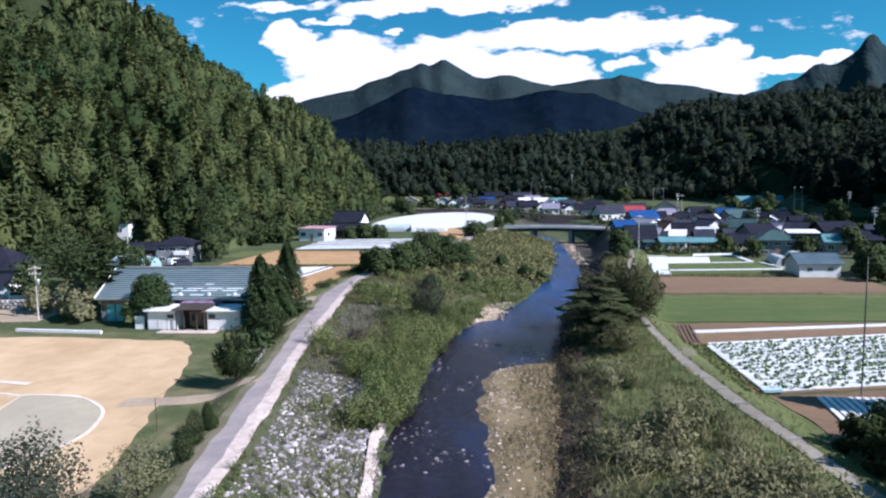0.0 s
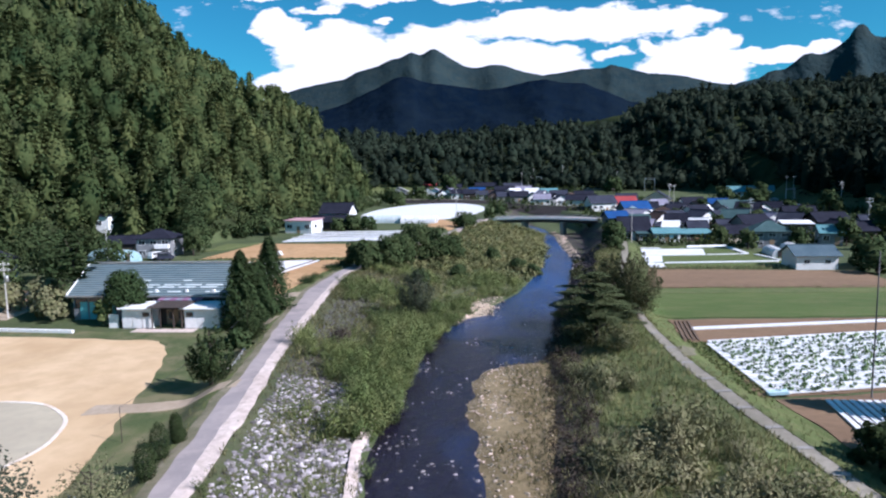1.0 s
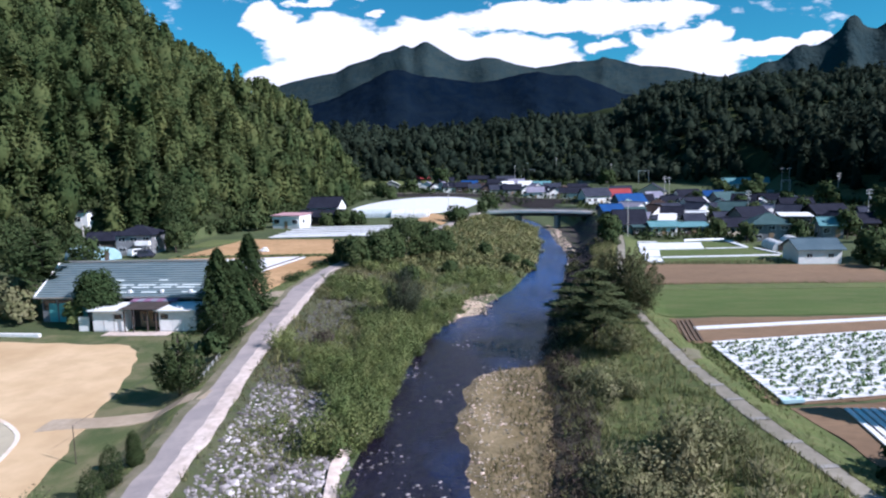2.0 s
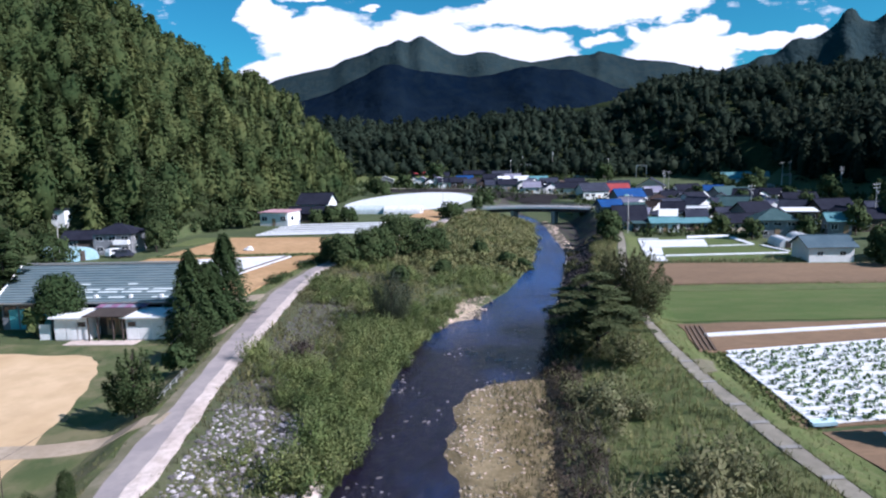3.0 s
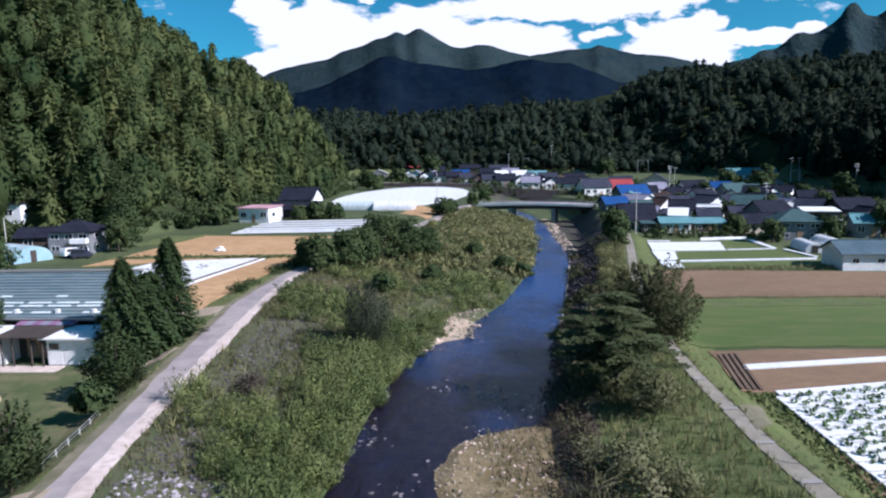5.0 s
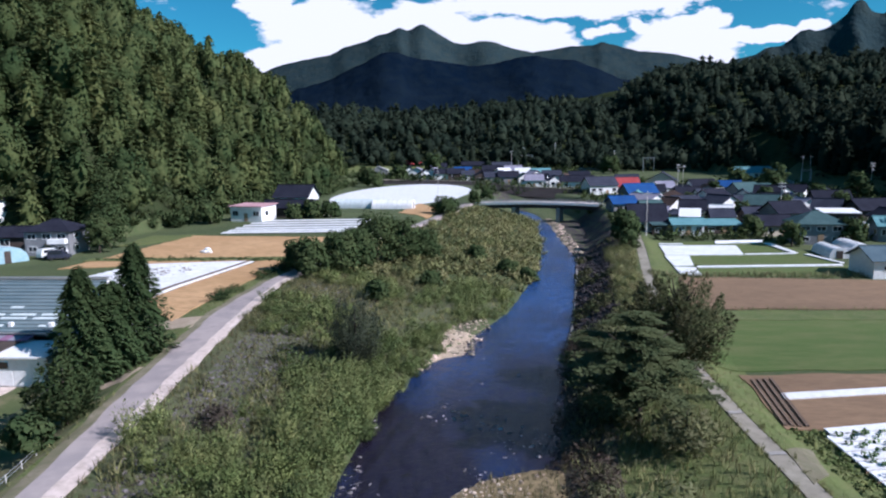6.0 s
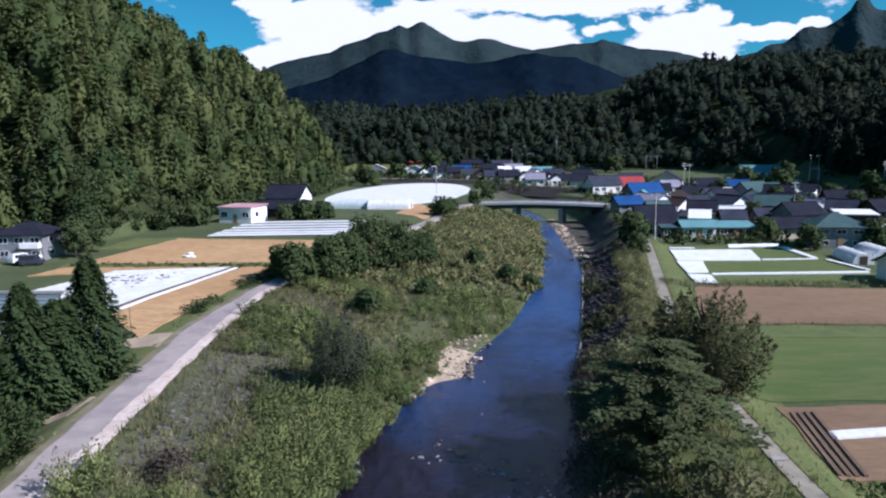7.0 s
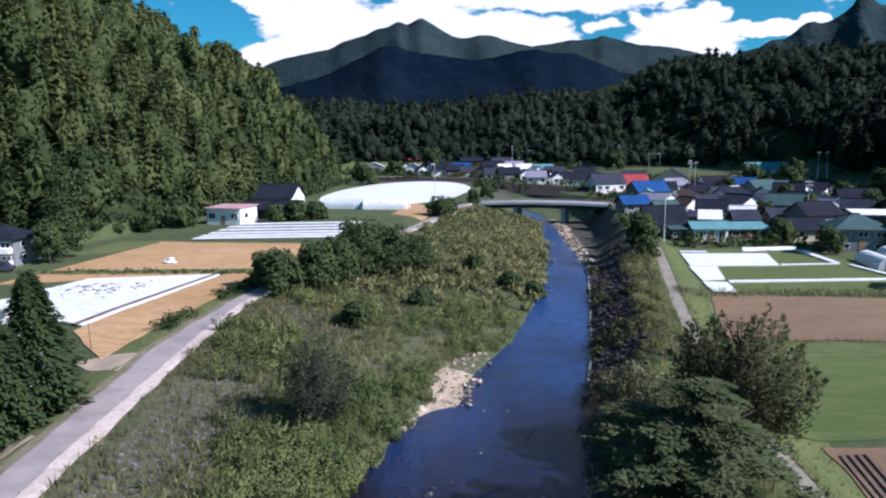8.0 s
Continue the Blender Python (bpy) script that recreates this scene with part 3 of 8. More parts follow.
def quad(a, b, c, d):
    """Bilinear patch with corners a (0,0), b (1,0), c (1,1), d (0,1)."""
    def fn(u, v):
        return tuple(a[k] * (1 - u) * (1 - v) + b[k] * u * (1 - v) + c[k] * u * v + d[k] * (1 - u) * v for k in (0, 1))
    return fn


def along(left, right, y0, y1, inset0=0.0, inset1=0.0):
    def fn(u, v):
        y = y0 + (y1 - y0) * v
        a, b = lerp_pts(y, left) + inset0, lerp_pts(y, right) + inset1
        return a + (b - a) * u, y
    return fn


build_ground()


# ---- river, roads, fields ----
def water_edge(u, v):
    y = -60 + 360 * v
    a, b = lerp_pts(y, RIVER_L) - 0.8, lerp_pts(y, RIVER_R) + 0.8
    return a + (b - a) * u, y


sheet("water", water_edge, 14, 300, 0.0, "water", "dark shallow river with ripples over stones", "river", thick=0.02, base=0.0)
sheet("river_bed", along(RIVER_L, RIVER_R, -60, 300, 0.3, -0.3), 10, 280, 0.03, "bed", "dark stony river bed under water", "river bed")
sheet("road", along(ROAD_L, ROAD_R, -60, 212, 0.0, -0.5), 7, 220, 0.07, "asphalt", "worn grey asphalt lane along the river bank", "road")


def verge(u, v):
    y = -60 + 272 * v
    b = lerp_pts(y, ROAD_R)
    return b + 0.35 * u + 0.14 * wave(u * 3, y, 0.8) * u + (1 - u) * (-0.85 + 0.16 * wave(y * 0, y, 2.2) + 0.12 * wave(y * 0 + 4, y, 0.5)), y


sheet("road_shoulder", verge, 6, 460, 0.085, "shoulder", "pale gravel verge beside the lane", "road verge", thick=0.06)
sheet("bank_slope", along(RIVER_L, ROAD_R, -60, 112, -0.6, 0.3), 24, 170, 0.03, "bank_turf", "weedy brown-green earth slope below the lane", "bank", thick=0.1)
sheet("footpath", along(PATH_L, PATH_R, -60, 150, 0.1, -0.1), 5, 190, 0.06, "concrete", "narrow worn concrete farm path", "path")
sheet("path_spur", quad((20.0, 52.2), (21.6, 53.6), (22.5, 57.4), (20.4, 56.2)), 8, 8, 0.09, "dirt_dull", "short worn turnout beside the path", "path", wob=0.1)
sheet("gravel_turnout", quad((-34, 84), (-25.5, 79.5), (-25.5, 86), (-32, 85.6)), 10, 8, 0.06, "dirt", "dry dirt entrance beside the lane", "path", wob=0.4)
sheet("gravel_drive", quad((-38, 71), (-22.8, 64.5), (-23.2, 67.5), (-37, 74)), 12, 6, 0.06, "dirt", "dry dirt drive leading to the gym", "path", wob=0.4)

sheet("bank_meadow", along(RIVER_R, PATH_L, -60, 86, 0.8, -0.02), 26, 140, 0.03, "verge", "rough turf between river and farm path", "meadow", thick=0.1)
# mud strip whose dark tone also stands for the bank brush's shadow
sheet("shore_mud", along(RIVER_R, RIVER_R, -60, 86, -0.5, 3.4), 10, 150, 0.10, "bank_earth", "muddy foot of the bank, brush shade in its dark colour", "bank", thick=0.1, wob=0.35)
sheet("path_verge", along(PATH_R, PATH_R, -60, 148, 0.02, 3.6), 8, 190, 0.03, "verge", "turf verge along the farm path", "meadow", thick=0.1)
sheet("lane_verge", along(ROAD_L, ROAD_L, -60, 104, -3.4, -0.02), 8, 150, 0.035, "verge", "turf verge along the lane", "meadow", thick=0.1)

sheet("lane_edge", along(ROAD_L, ROAD_L, -60, 104, -0.55, 0.25), 5, 320, 0.078, "dirt_dull", "worn dirt edge of the lane", "road verge", thick=0.1, wob=0.16)

# school yard
def yard_edge(u, v):
    x, y = quad((-95, 8), (-22.6, 17), (-37.0, 63.0), (-95, 64.6))(u, v)
    return x - 2.0 * u ** 14 * smooth(0.86, 1.0, v) ** 2 + 0.25 * u * wave(x * 0, y, 5.0, 2), y - 0.6 * u ** 10 * smooth(0.85, 1.0, v)


sheet("sports_ground", yard_edge, 60, 60, 0.075, "yard", "sandy tan sports ground with chalk lines", "sports ground", wob=0.4)
sheet("lawn", quad((-24.0, 12), (-16.5, 12), (-25.6, 66), (-39.0, 66.5)), 16, 40, 0.045, "lawn", "worn grass strip between yard and lane", "lawn", wob=0.45)
sheet("yard_border", quad((-95, 63.6), (-36.5, 61.6), (-38.5, 66.5), (-95, 67.5)), 40, 8, 0.04, "lawn", "worn grass border between yard and gym", "lawn", wob=0.45)
sheet("dirt_path", quad((-33, 38), (-20.8, 41.3), (-21.0, 43.2), (-33, 40.6)), 14, 6, 0.09, "dirt", "pale dirt track from the lane into the yard", "path", wob=0.25)

# fields on the far side of the footpath
sheet("cabbage_plot", quad((23.4, 42.8), (52, 48.6), (52, 66.2), (24.6, 60.2)), 60, 40, 0.08, "soil_brown", "planting bed under white film beside the farm path", "field", wob=0.22)
sheet("striped_plot", quad((25.4, 33), (48, 33), (48, 47.2), (24.6, 42.4)), 50, 24, 0.08, "soil_brown", "low planting bed with film rows", "field", wob=0.22)
sheet("bare_strip", quad((22.2, 60.4), (52, 66.6), (55, 72.3), (23.5, 70.9)), 40, 14, 0.10, "soil_brown", "narrow strip of ploughed brown soil", "field", wob=0.22)
sheet("green_field", quad((22.0, 71.8), (58, 73.4), (66, 91.5), (24.2, 91.8)), 40, 24, 0.10, "crop", "bright green low crop field", "field", wob=0.22)
sheet("field_margin", quad((24.2, 87.6), (64, 88.2), (65.5, 91.6), (24.6, 91.8)), 40, 8, 0.14, "verge", "brighter green margin of the crop field", "field", wob=0.2)
sheet("brown_field", quad((25.6, 92.8), (66, 91.8), (66, 107), (30.4, 110)), 40, 20, 0.10, "soil_brown", "ploughed brown field", "field", wob=0.22)
sheet("vegetable_plot", quad((30.6, 111.5), (58, 109.5), (58, 145), (36.5, 142.5)), 40, 40, 0.08, "crop", "green vegetable plot with white film bands", "field", wob=0.22)

# fields across the lane
sheet("tan_field", quad((-39.4, 92.5), (-32.0, 84.8), (-28.2, 121.5), (-34.4, 119.2)), 30, 34, 0.08, "soil_tan", "dry tan soil field beside the lane", "field", ripple=0.05, rows=26, wob=0.22)
sheet("far_tan_field", quad((-64, 113), (-27.0, 122), (-29.5, 144.5), (-58, 147)), 40, 30, 0.08, "soil_tan", "harvested tan field below the wooded hill", "field", ripple=0.05, rows=18, wob=0.22)
sheet("hill_foot_meadow", quad((-67.5, 134), (-62.5, 136.5), (-56.0, 148.5), (-67.0, 147.5)), 24, 20, 0.10, "verge", "bright green grass slope at the hill's foot", "meadow", wob=0.35)
# brighter turf sheet stands for sunlight on the far grass
sheet("far_meadow", quad((-95, 392), (-24, 398), (-20, 436), (-95, 432)), 20, 12, 0.15, "verge", "green pasture beyond the far village, sunlit tone in its colour", "meadow", wob=1.5)
sheet("soil_patch", quad((-20.0, 188), (-11.5, 177), (-9.5, 196), (-17.5, 221)), 10, 16, 0.10, "soil_tan", "small patch of tan soil near the bridge", "field", wob=0.22)


# ---- leaves, trees ----
rng = np.random.default_rng(7)


def leaf_quads(centres, normals, size, rg):
    """One leaf or spray (a bent quad) at each centre."""
    n = len(centres)
    r = rg.normal(size=(n, 3))
    a = np.cross(normals, r)
    a /= np.linalg.norm(a, axis=1, keepdims=True) + 1e-9
    b = np.cross(normals, a)
    s = size * rg.uniform(0.6, 1.3, (n, 1))
    a, b = a * s, b * s * 0.7
    v = np.stack([centres - a - b * 0.3, centres - b, centres + a + b * 0.2, centres + b], 1)
    return v.reshape(-1, 3), np.arange(4 * n).reshape(-1, 4)


def blob_leaves(blobs, n, size, rg, fill=0.35, droop=0.0):
    """Leaves over the skins of ellipsoids (x, y, z, rx, ry, rz)."""
    blobs = np.array(blobs, float)
    w = (blobs[:, 3] * blobs[:, 4] + blobs[:, 4] * blobs[:, 5] + blobs[:, 3] * blobs[:, 5])
    k = rg.choice(len(blobs), n, p=w / w.sum())
    d = rg.normal(size=(n, 3))
    d /= np.linalg.norm(d, axis=1, keepdims=True)
    rad = 1 - fill * rg.random((n, 1)) ** 2 + 0.10 * rg.normal(size=(n, 1))
    c = blobs[k, :3] + d * blobs[k, 3:] * rad
    nrm = d + 0.38 * rg.normal(size=(n, 3)) + np.array([0, 0, 0.4])
    nrm /= np.linalg.norm(nrm, axis=1, keepdims=True)
    return leaf_quads(c, nrm, size, rg)


def broad_crown(h, r, n, size, rg, lobes=9, low=0.25):
    """An uneven crown of lobes, h high in all."""
    blobs = [(0, 0, h * 0.62, r * 0.62, r * 0.62, h * 0.30)]
    for i in range(lobes):
        a, t = 2.399 * i + rg.uniform(0, 0.6), (i + 0.5) / lobes
        z = h * (low + 0.1 + (0.92 - low - 0.1) * t)
        out = r * (0.75 - 0.55 * max(0, t - 0.35)) * rg.uniform(0.7, 1.05)
        s = r * rg.uniform(0.30, 0.46)
        blobs.append((out * math.cos(a), out * math.sin(a), z, s, s, s * 0.8))
    return blob_leaves(blobs, n, size, rg)


def sprays(centres, out, length, width, rg):
    """Long drooping sprays that point along out."""
    n = len(centres)
    side = np.stack([-out[:, 1], out[:, 0], 0.25 * rg.normal(size=n)], 1)
    side /= np.linalg.norm(side, axis=1, keepdims=True) + 1e-9
    s = rg.uniform(0.65, 1.3, (n, 1))
    a, b = out * length * s, side * width * s
    tip = centres + a + np.array([0, 0, -0.18]) * length * s
    v = np.stack([centres - a * 0.7, centres - b, tip, centres + b], 1)
    return v.reshape(-1, 3), np.arange(4 * n).reshape(-1, 4)


def conifer_crown(h, r, n, size, rg, low=0.12, shape=0.9, tiers=11):
    """Tiers of drooping sprays round an upright stem."""
    t = rg.random(n) ** 0.8
    tier = np.floor(t * tiers) / tiers + rg.normal(size=n) * 0.020
    z = h * (low + (1 - low) * np.clip(tier, 0, 1))
    edge = r * np.clip(1 - np.clip(tier, 0, 1), 0.03, 1) ** shape
    a = rg.uniform(0, 2 * math.pi, n)
    lobes = 1 + 0.22 * np.sin(5 * a + 9 * tier) + 0.12 * np.sin(9 * a + 31 * tier)
    rad = edge * lobes * np.sqrt(rg.uniform(0.12, 1.05, n))
    c = np.stack([rad * np.cos(a), rad * np.sin(a), z - 0.30 * rad + 0.05 * h / tiers * rg.normal(size=n)], 1)
    turn = a + 0.35 * rg.normal(size=n)
    out = np.stack([np.cos(turn), np.sin(turn), -0.15 + 0.3 * rg.normal(size=n)], 1)
    out /= np.linalg.norm(out, axis=1, keepdims=True)
    return sprays(c, out, size * 1.5, size * 0.62, rg)


def cored(crown, h, r, low, pointed, rg, sides=8, rings=6):
    """A crown with a rough solid heart, so that it is dense inside."""
    V, F = crown
    v = []
    for i in range(rings):
        t = i / (rings - 1)
        rad = r * (0.58 * (1 - t) ** 0.65 + 0.02 if pointed else 0.62 * math.sqrt(max(0.02, 1 - (2 * t - 0.95) ** 2)))
        z = h * (low + (0.95 - low) * t)
        for k in range(sides):
            a = 2 * math.pi * (k + 0.5 * (i % 2)) / sides
            q = rad * rg.uniform(0.75, 1.1)
            v.append((q * math.cos(a), q * math.sin(a), z + rg.uniform(-0.04, 0.04) * h))
    f = [(i * sides + k, i * sides + (k + 1) % sides, (i + 1) * sides + (k + 1) % sides, (i + 1) * sides + k) for i in range(rings - 1) for k in range(sides)]
    f.append(tuple((rings - 1) * sides + k for k in (0, 1, 3, 4)))
    return np.concatenate([V, np.array(v)]), np.concatenate([F, np.array(f) + len(V)])


def canopy(V, F, soft):
    """Faces turned outwards, and normals between each leaf's own and the crown's round shape."""
    lo, hi = V.min(0), V.max(0)
    c = (lo + hi) / 2 - (0, 0, 0.12 * (hi[2] - lo[2]))
    out = (V - c) / np.maximum((hi - lo) / 2, 0.05)
    out /= np.linalg.norm(out, axis=1, keepdims=True) + 1e-9
    own = np.cross(V[F[:, 2]] - V[F[:, 0]], V[F[:, -1]] - V[F[:, 1]])
    own /= np.linalg.norm(own, axis=1, keepdims=True) + 1e-9
    away = (own * (out[F].mean(1) + (0, 0, 0.3))).sum(1) < 0
    F = np.where(away[:, None], F[:, ::-1], F)
    own[away] *= -1
    mean = np.zeros_like(V)
    for k in range(F.shape[1]):
        np.add.at(mean, F[:, k], own)
    mean /= np.linalg.norm(mean, axis=1, keepdims=True) + 1e-9
    n = soft * (out + (0, 0, 0.25)) + (1 - soft) * mean
    return F, n / (np.linalg.norm(n, axis=1, keepdims=True) + 1e-9)


def scatter(protos, places, scales, turns, pick, soft=None, tones=None):
    """Joins copies of (verts, faces) prototypes into one pair of arrays; with soft, also normals and tones."""
    V, F, NN, T, base = [], [], [], [], 0
    for k, (pv, pf) in enumerate(protos):
        sel = np.where(pick == k)[0]
        if not len(sel):
            continue
        if soft is not None:
            pf, pn = canopy(pv, pf, soft)
        c, s = np.cos(turns[sel])[:, None], np.sin(turns[sel])[:, None]
        sc = scales[sel]
        x, y, z = pv[:, 0] * sc[:, :1], pv[:, 1] * sc[:, :1], pv[:, 2] * sc[:, 1:2]
        v = np.stack([x * c - y * s, x * s + y * c, z], -1) + places[sel][:, None, :]
        f = pf[None] + (np.arange(len(sel)) * len(pv))[:, None, None] + base
        base += v.shape[0] * v.shape[1]
        V.append(v.reshape(-1, 3))
        F.append(f.reshape(-1, pf.shape[1]))
        if soft is not None:
            n = np.stack([pn[:, 0] * c - pn[:, 1] * s, pn[:, 0] * s + pn[:, 1] * c, pn[:, 2] + 0 * c], -1)
            NN.append(n.reshape(-1, 3))
            T.append(np.repeat(tones[sel], len(pv)))
    if soft is None:
        return np.concatenate(V), np.concatenate(F)
    return np.concatenate(V), np.concatenate(F), np.concatenate(NN), np.concatenate(T)


def jittered(x0, x1, y0, y1, step, rg):
    X, Y = np.meshgrid(np.arange(x0, x1, step), np.arange(y0, y1, step))
    X[1::2] += step / 2
    return (X + rg.uniform(-0.42, 0.42, X.shape) * step).ravel(), (Y + rg.uniform(-0.42, 0.42, Y.shape) * step).ravel()


def forest(name, x, y, protos, mat, label, lo=0.75, hi=1.25):
    n = len(x)
    z = ground_z(x, y) - 0.4
    s = rng.uniform(lo, hi, (n, 1)) * np.c_[np.ones(n), rng.uniform(0.85, 1.2, n)]
    tones = np.clip(0.5 + 0.22 * rng.normal(size=n) + 0.28 * wave(x, y, 17, 3), 0, 1)
    v, f, nn, tt = scatter(protos, np.stack([x, y, z], 1), s, rng.uniform(0, 6.28, n), rng.integers(0, len(protos), n), 0.45, tones)
    return tagged(np_ob(name, v, f, mat, None, True, "", nn, tt), label, "forest", kind="stuff")


def build_forests():
    rg = np.random.default_rng(11)
    def con(h, r, n, size, shape=0.9, tiers=11):
        return cored(conifer_crown(h, r, n, size, rg, 0.08, shape, tiers), h, r, 0.1, True, rg, 6 if n < 100 else 7, 4 if n < 100 else 5)

    def bro(h, r, n, size, lobes=9, low=0.15):
        return cored(broad_crown(h, r, n, size, rg, lobes, low), h, r, low, False, rg, 6 if n < 100 else 7, 4 if n < 100 else 5)

    near = [con(12.5, 3.7, 400, 0.58, 0.7, 10), con(13.5, 3.4, 400, 0.56, 0.6, 11), bro(11, 3.7, 440, 0.40, 18), con(13, 3.9, 400, 0.60, 0.55, 9), bro(11.5, 4.1, 440, 0.42, 20, 0.08), bro(10, 3.8, 440, 0.40, 18)]
    mid = [con(13, 3.7, 88, 0.95, 0.65, 8), bro(12, 4.0, 88, 0.85, 12), bro(11.5, 4.2, 88, 0.85, 14), con(13.5, 3.3, 88, 0.92, 0.6, 8)]
    far = [bro(11, 5.0, 60, 1.05, 9), con(15, 4.4, 56, 1.1, 0.6, 6), bro(10, 5.6, 60, 1.1, 10), bro(12, 6.2, 64, 1.15, 11), bro(9.5, 5.4, 60, 1.05, 9)]
    x, y = jittered(-330, -50, 45, 420, 5.0, rg)
    d = hill_distance(x, y)
    reach = np.hypot(x, y)
    edge = d > 0.6 + 1.6 * wave(x, y, 7)
    front = edge & (d < 62) & (reach < 235)
    # upper trees are kept only on slopes turned towards the camera's path
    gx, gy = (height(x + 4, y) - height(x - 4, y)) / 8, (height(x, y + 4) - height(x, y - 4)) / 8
    faces_camera = (gx * x + gy * (y - 20)) / np.hypot(x, y - 20) > -0.12
    back = edge & ~front & faces_camera & (d < 170) & (y + 0.25 * x < 390)
    keep = rg.random(len(x)) < 0.62
    forest("hillside_forest", x[front], y[front], near, "leaf_hill", "dense mixed green forest on the steep hillside", 0.82, 1.18)
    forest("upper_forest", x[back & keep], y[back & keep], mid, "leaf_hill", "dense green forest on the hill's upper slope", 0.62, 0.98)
    x, y = jittered(-330, 520, 330, 820, 8.6, rg)
    e = y + 0.18 * np.abs(x - 40) + 14 * wave(x, y * 0 + 3, 60) - 450
    ok = (e > -6 - 26 * smooth(30, 70, x)) & (e < 170) & (hill_distance(x, y) < 5) & (np.abs(x - 0.02 * y) < 0.78 * (y + 20))
    forest("valley_end_forest", x[ok], y[ok], far, "leaf_far_shaded", "mixed forest closing the valley's end, cloud shade in its dark colour", 0.65, 1.3)
    x, y = jittered(110, 620, 120, 700, 7.2, rg)
    g = x - 148 - 0.12 * (250 - y) + 10 * wave(x * 0 + 2, y, 40)
    e = y + 0.18 * np.abs(x - 40) + 14 * wave(x, y * 0 + 3, 60) - 450
    lane = np.abs((x - 110) - (y - 188) * 0.2245) < 7
    ok = (g > -3) & ~lane & (e <= -30) & (x < 0.80 * (y + 20)) & (g < 330)
    forest("side_forest", x[ok], y[ok], mid, "leaf_far_shaded", "forest on the far side slope, shade in its dark colour", 0.9, 1.5)


build_forests()


# ---- mountains ----
def mountain(name, dist, crest_line, foot, label, seed, depth=0.5, spurs=1.0, mat="mountain", rough=1.0):
    """A ridge across the valley: its crest line as (x over y, height over y); spurs and gullies run down towards the valley."""
    nu, nv = 380, 44
    us, vs = np.linspace(-1.15, 1.25, nu), np.linspace(0, 1, nv)
    u, v = np.meshgrid(us, vs)
    cu, ch = [p[0] for p in crest_line], [p[1] for p in crest_line]
    crest = np.interp(u, cu, ch) + rough * (0.0012 * wave(u * 100, u * 40, 1.3, seed) + 0.0009 * wave(u * 100, u * 70, 0.35, seed + 1)) - 0.001
    y = dist * (1 - depth * (1 - v))
    spur = np.array([[noise.ridged_multi_fractal(Vector((a * 7 + 2.6 * b + seed, b * 2.4, seed)), 0.9, 2.1, 5, 0.9, 2.0) for a in us] for b in vs])
    spur = np.clip(1.1 - 0.75 * spur, -0.3, 1.2)
    rise = v ** 1.15 * (1 - 0.42 * spurs * spur * np.sin(np.pi * np.clip(v, 0, 1)) ** 0.7)
    z = 20 + y * (foot + (crest - foot) * rise) + dist * 0.0016 * wave(u * 100, v * 40, 0.8, seed) * np.sin(np.pi * v)
    x = u * y
    back = np.stack([x[-1], y[-1] + 250, z[-1] - 300], -1)
    V = np.concatenate([np.stack([x, y, z], -1).reshape(-1, 3), back])
    tagged(np_ob(name, V, grid_faces(nu, nv + 1), mat, smooth=True), label, "mountain", kind="structure")


FAR_CREST = ((-1.2, 0.1), (-0.6, 0.10), (-0.346, 0.130), (-0.313, 0.142), (-0.277, 0.150), (-0.230, 0.157), (-0.210, 0.1676), (-0.177, 0.175), (-0.156, 0.185), (-0.141, 0.187),
             (-0.122, 0.1955), (-0.114, 0.1895), (-0.106, 0.191), (-0.094, 0.198), (-0.087, 0.1985), (-0.071, 0.189), (-0.041, 0.171), (-0.022, 0.168), (-0.003, 0.1716), (0.018, 0.171),
             (0.047, 0.161), (0.077, 0.154), (0.111, 0.1575), (0.133, 0.1615), (0.171, 0.163), (0.181, 0.1674), (0.209, 0.159), (0.234, 0.153), (0.284, 0.148), (0.335, 0.135), (0.36, 0.132), (0.40, 0.135), (0.6, 0.15), (1.2, 0.12))
MIDDLE_CREST = ((-1.2, 0.05), (-0.42, 0.07), (-0.284, 0.1057), (-0.230, 0.1195), (-0.184, 0.141), (-0.153, 0.156), (-0.139, 0.1584), (-0.126, 0.157), (-0.105, 0.150), (-0.039, 0.140), (-0.015, 0.135), (0.021, 0.138),
                (0.060, 0.1465), (0.082, 0.149), (0.107, 0.142), (0.141, 0.142), (0.167, 0.130), (0.209, 0.112), (0.3, 0.10), (1.2, 0.06))
SIDE_CREST = ((-1.2, -0.02), (0.05, -0.01), (0.16, 0.075), (0.245, 0.108), (0.30, 0.118), (0.356, 0.124), (0.372, 0.136), (0.401, 0.1407), (0.417, 0.151), (0.441, 0.154), (0.465, 0.1735), (0.477, 0.176), (0.487, 0.172),
              (0.505, 0.178), (0.528, 0.196), (0.537, 0.211), (0.545, 0.216), (0.553, 0.210), (0.562, 0.198), (0.578, 0.194), (0.598, 0.206), (0.8, 0.23), (1.2, 0.25))
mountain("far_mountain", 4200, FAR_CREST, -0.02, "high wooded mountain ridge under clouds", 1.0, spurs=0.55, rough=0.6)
mountain("middle_mountain", 1900, MIDDLE_CREST, -0.03, "wooded foothill before the high ridge, cloud shade in its colour", 3.0, 0.45, 0.5, "mountain_shaded")
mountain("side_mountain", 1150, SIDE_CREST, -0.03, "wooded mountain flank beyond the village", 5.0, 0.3)


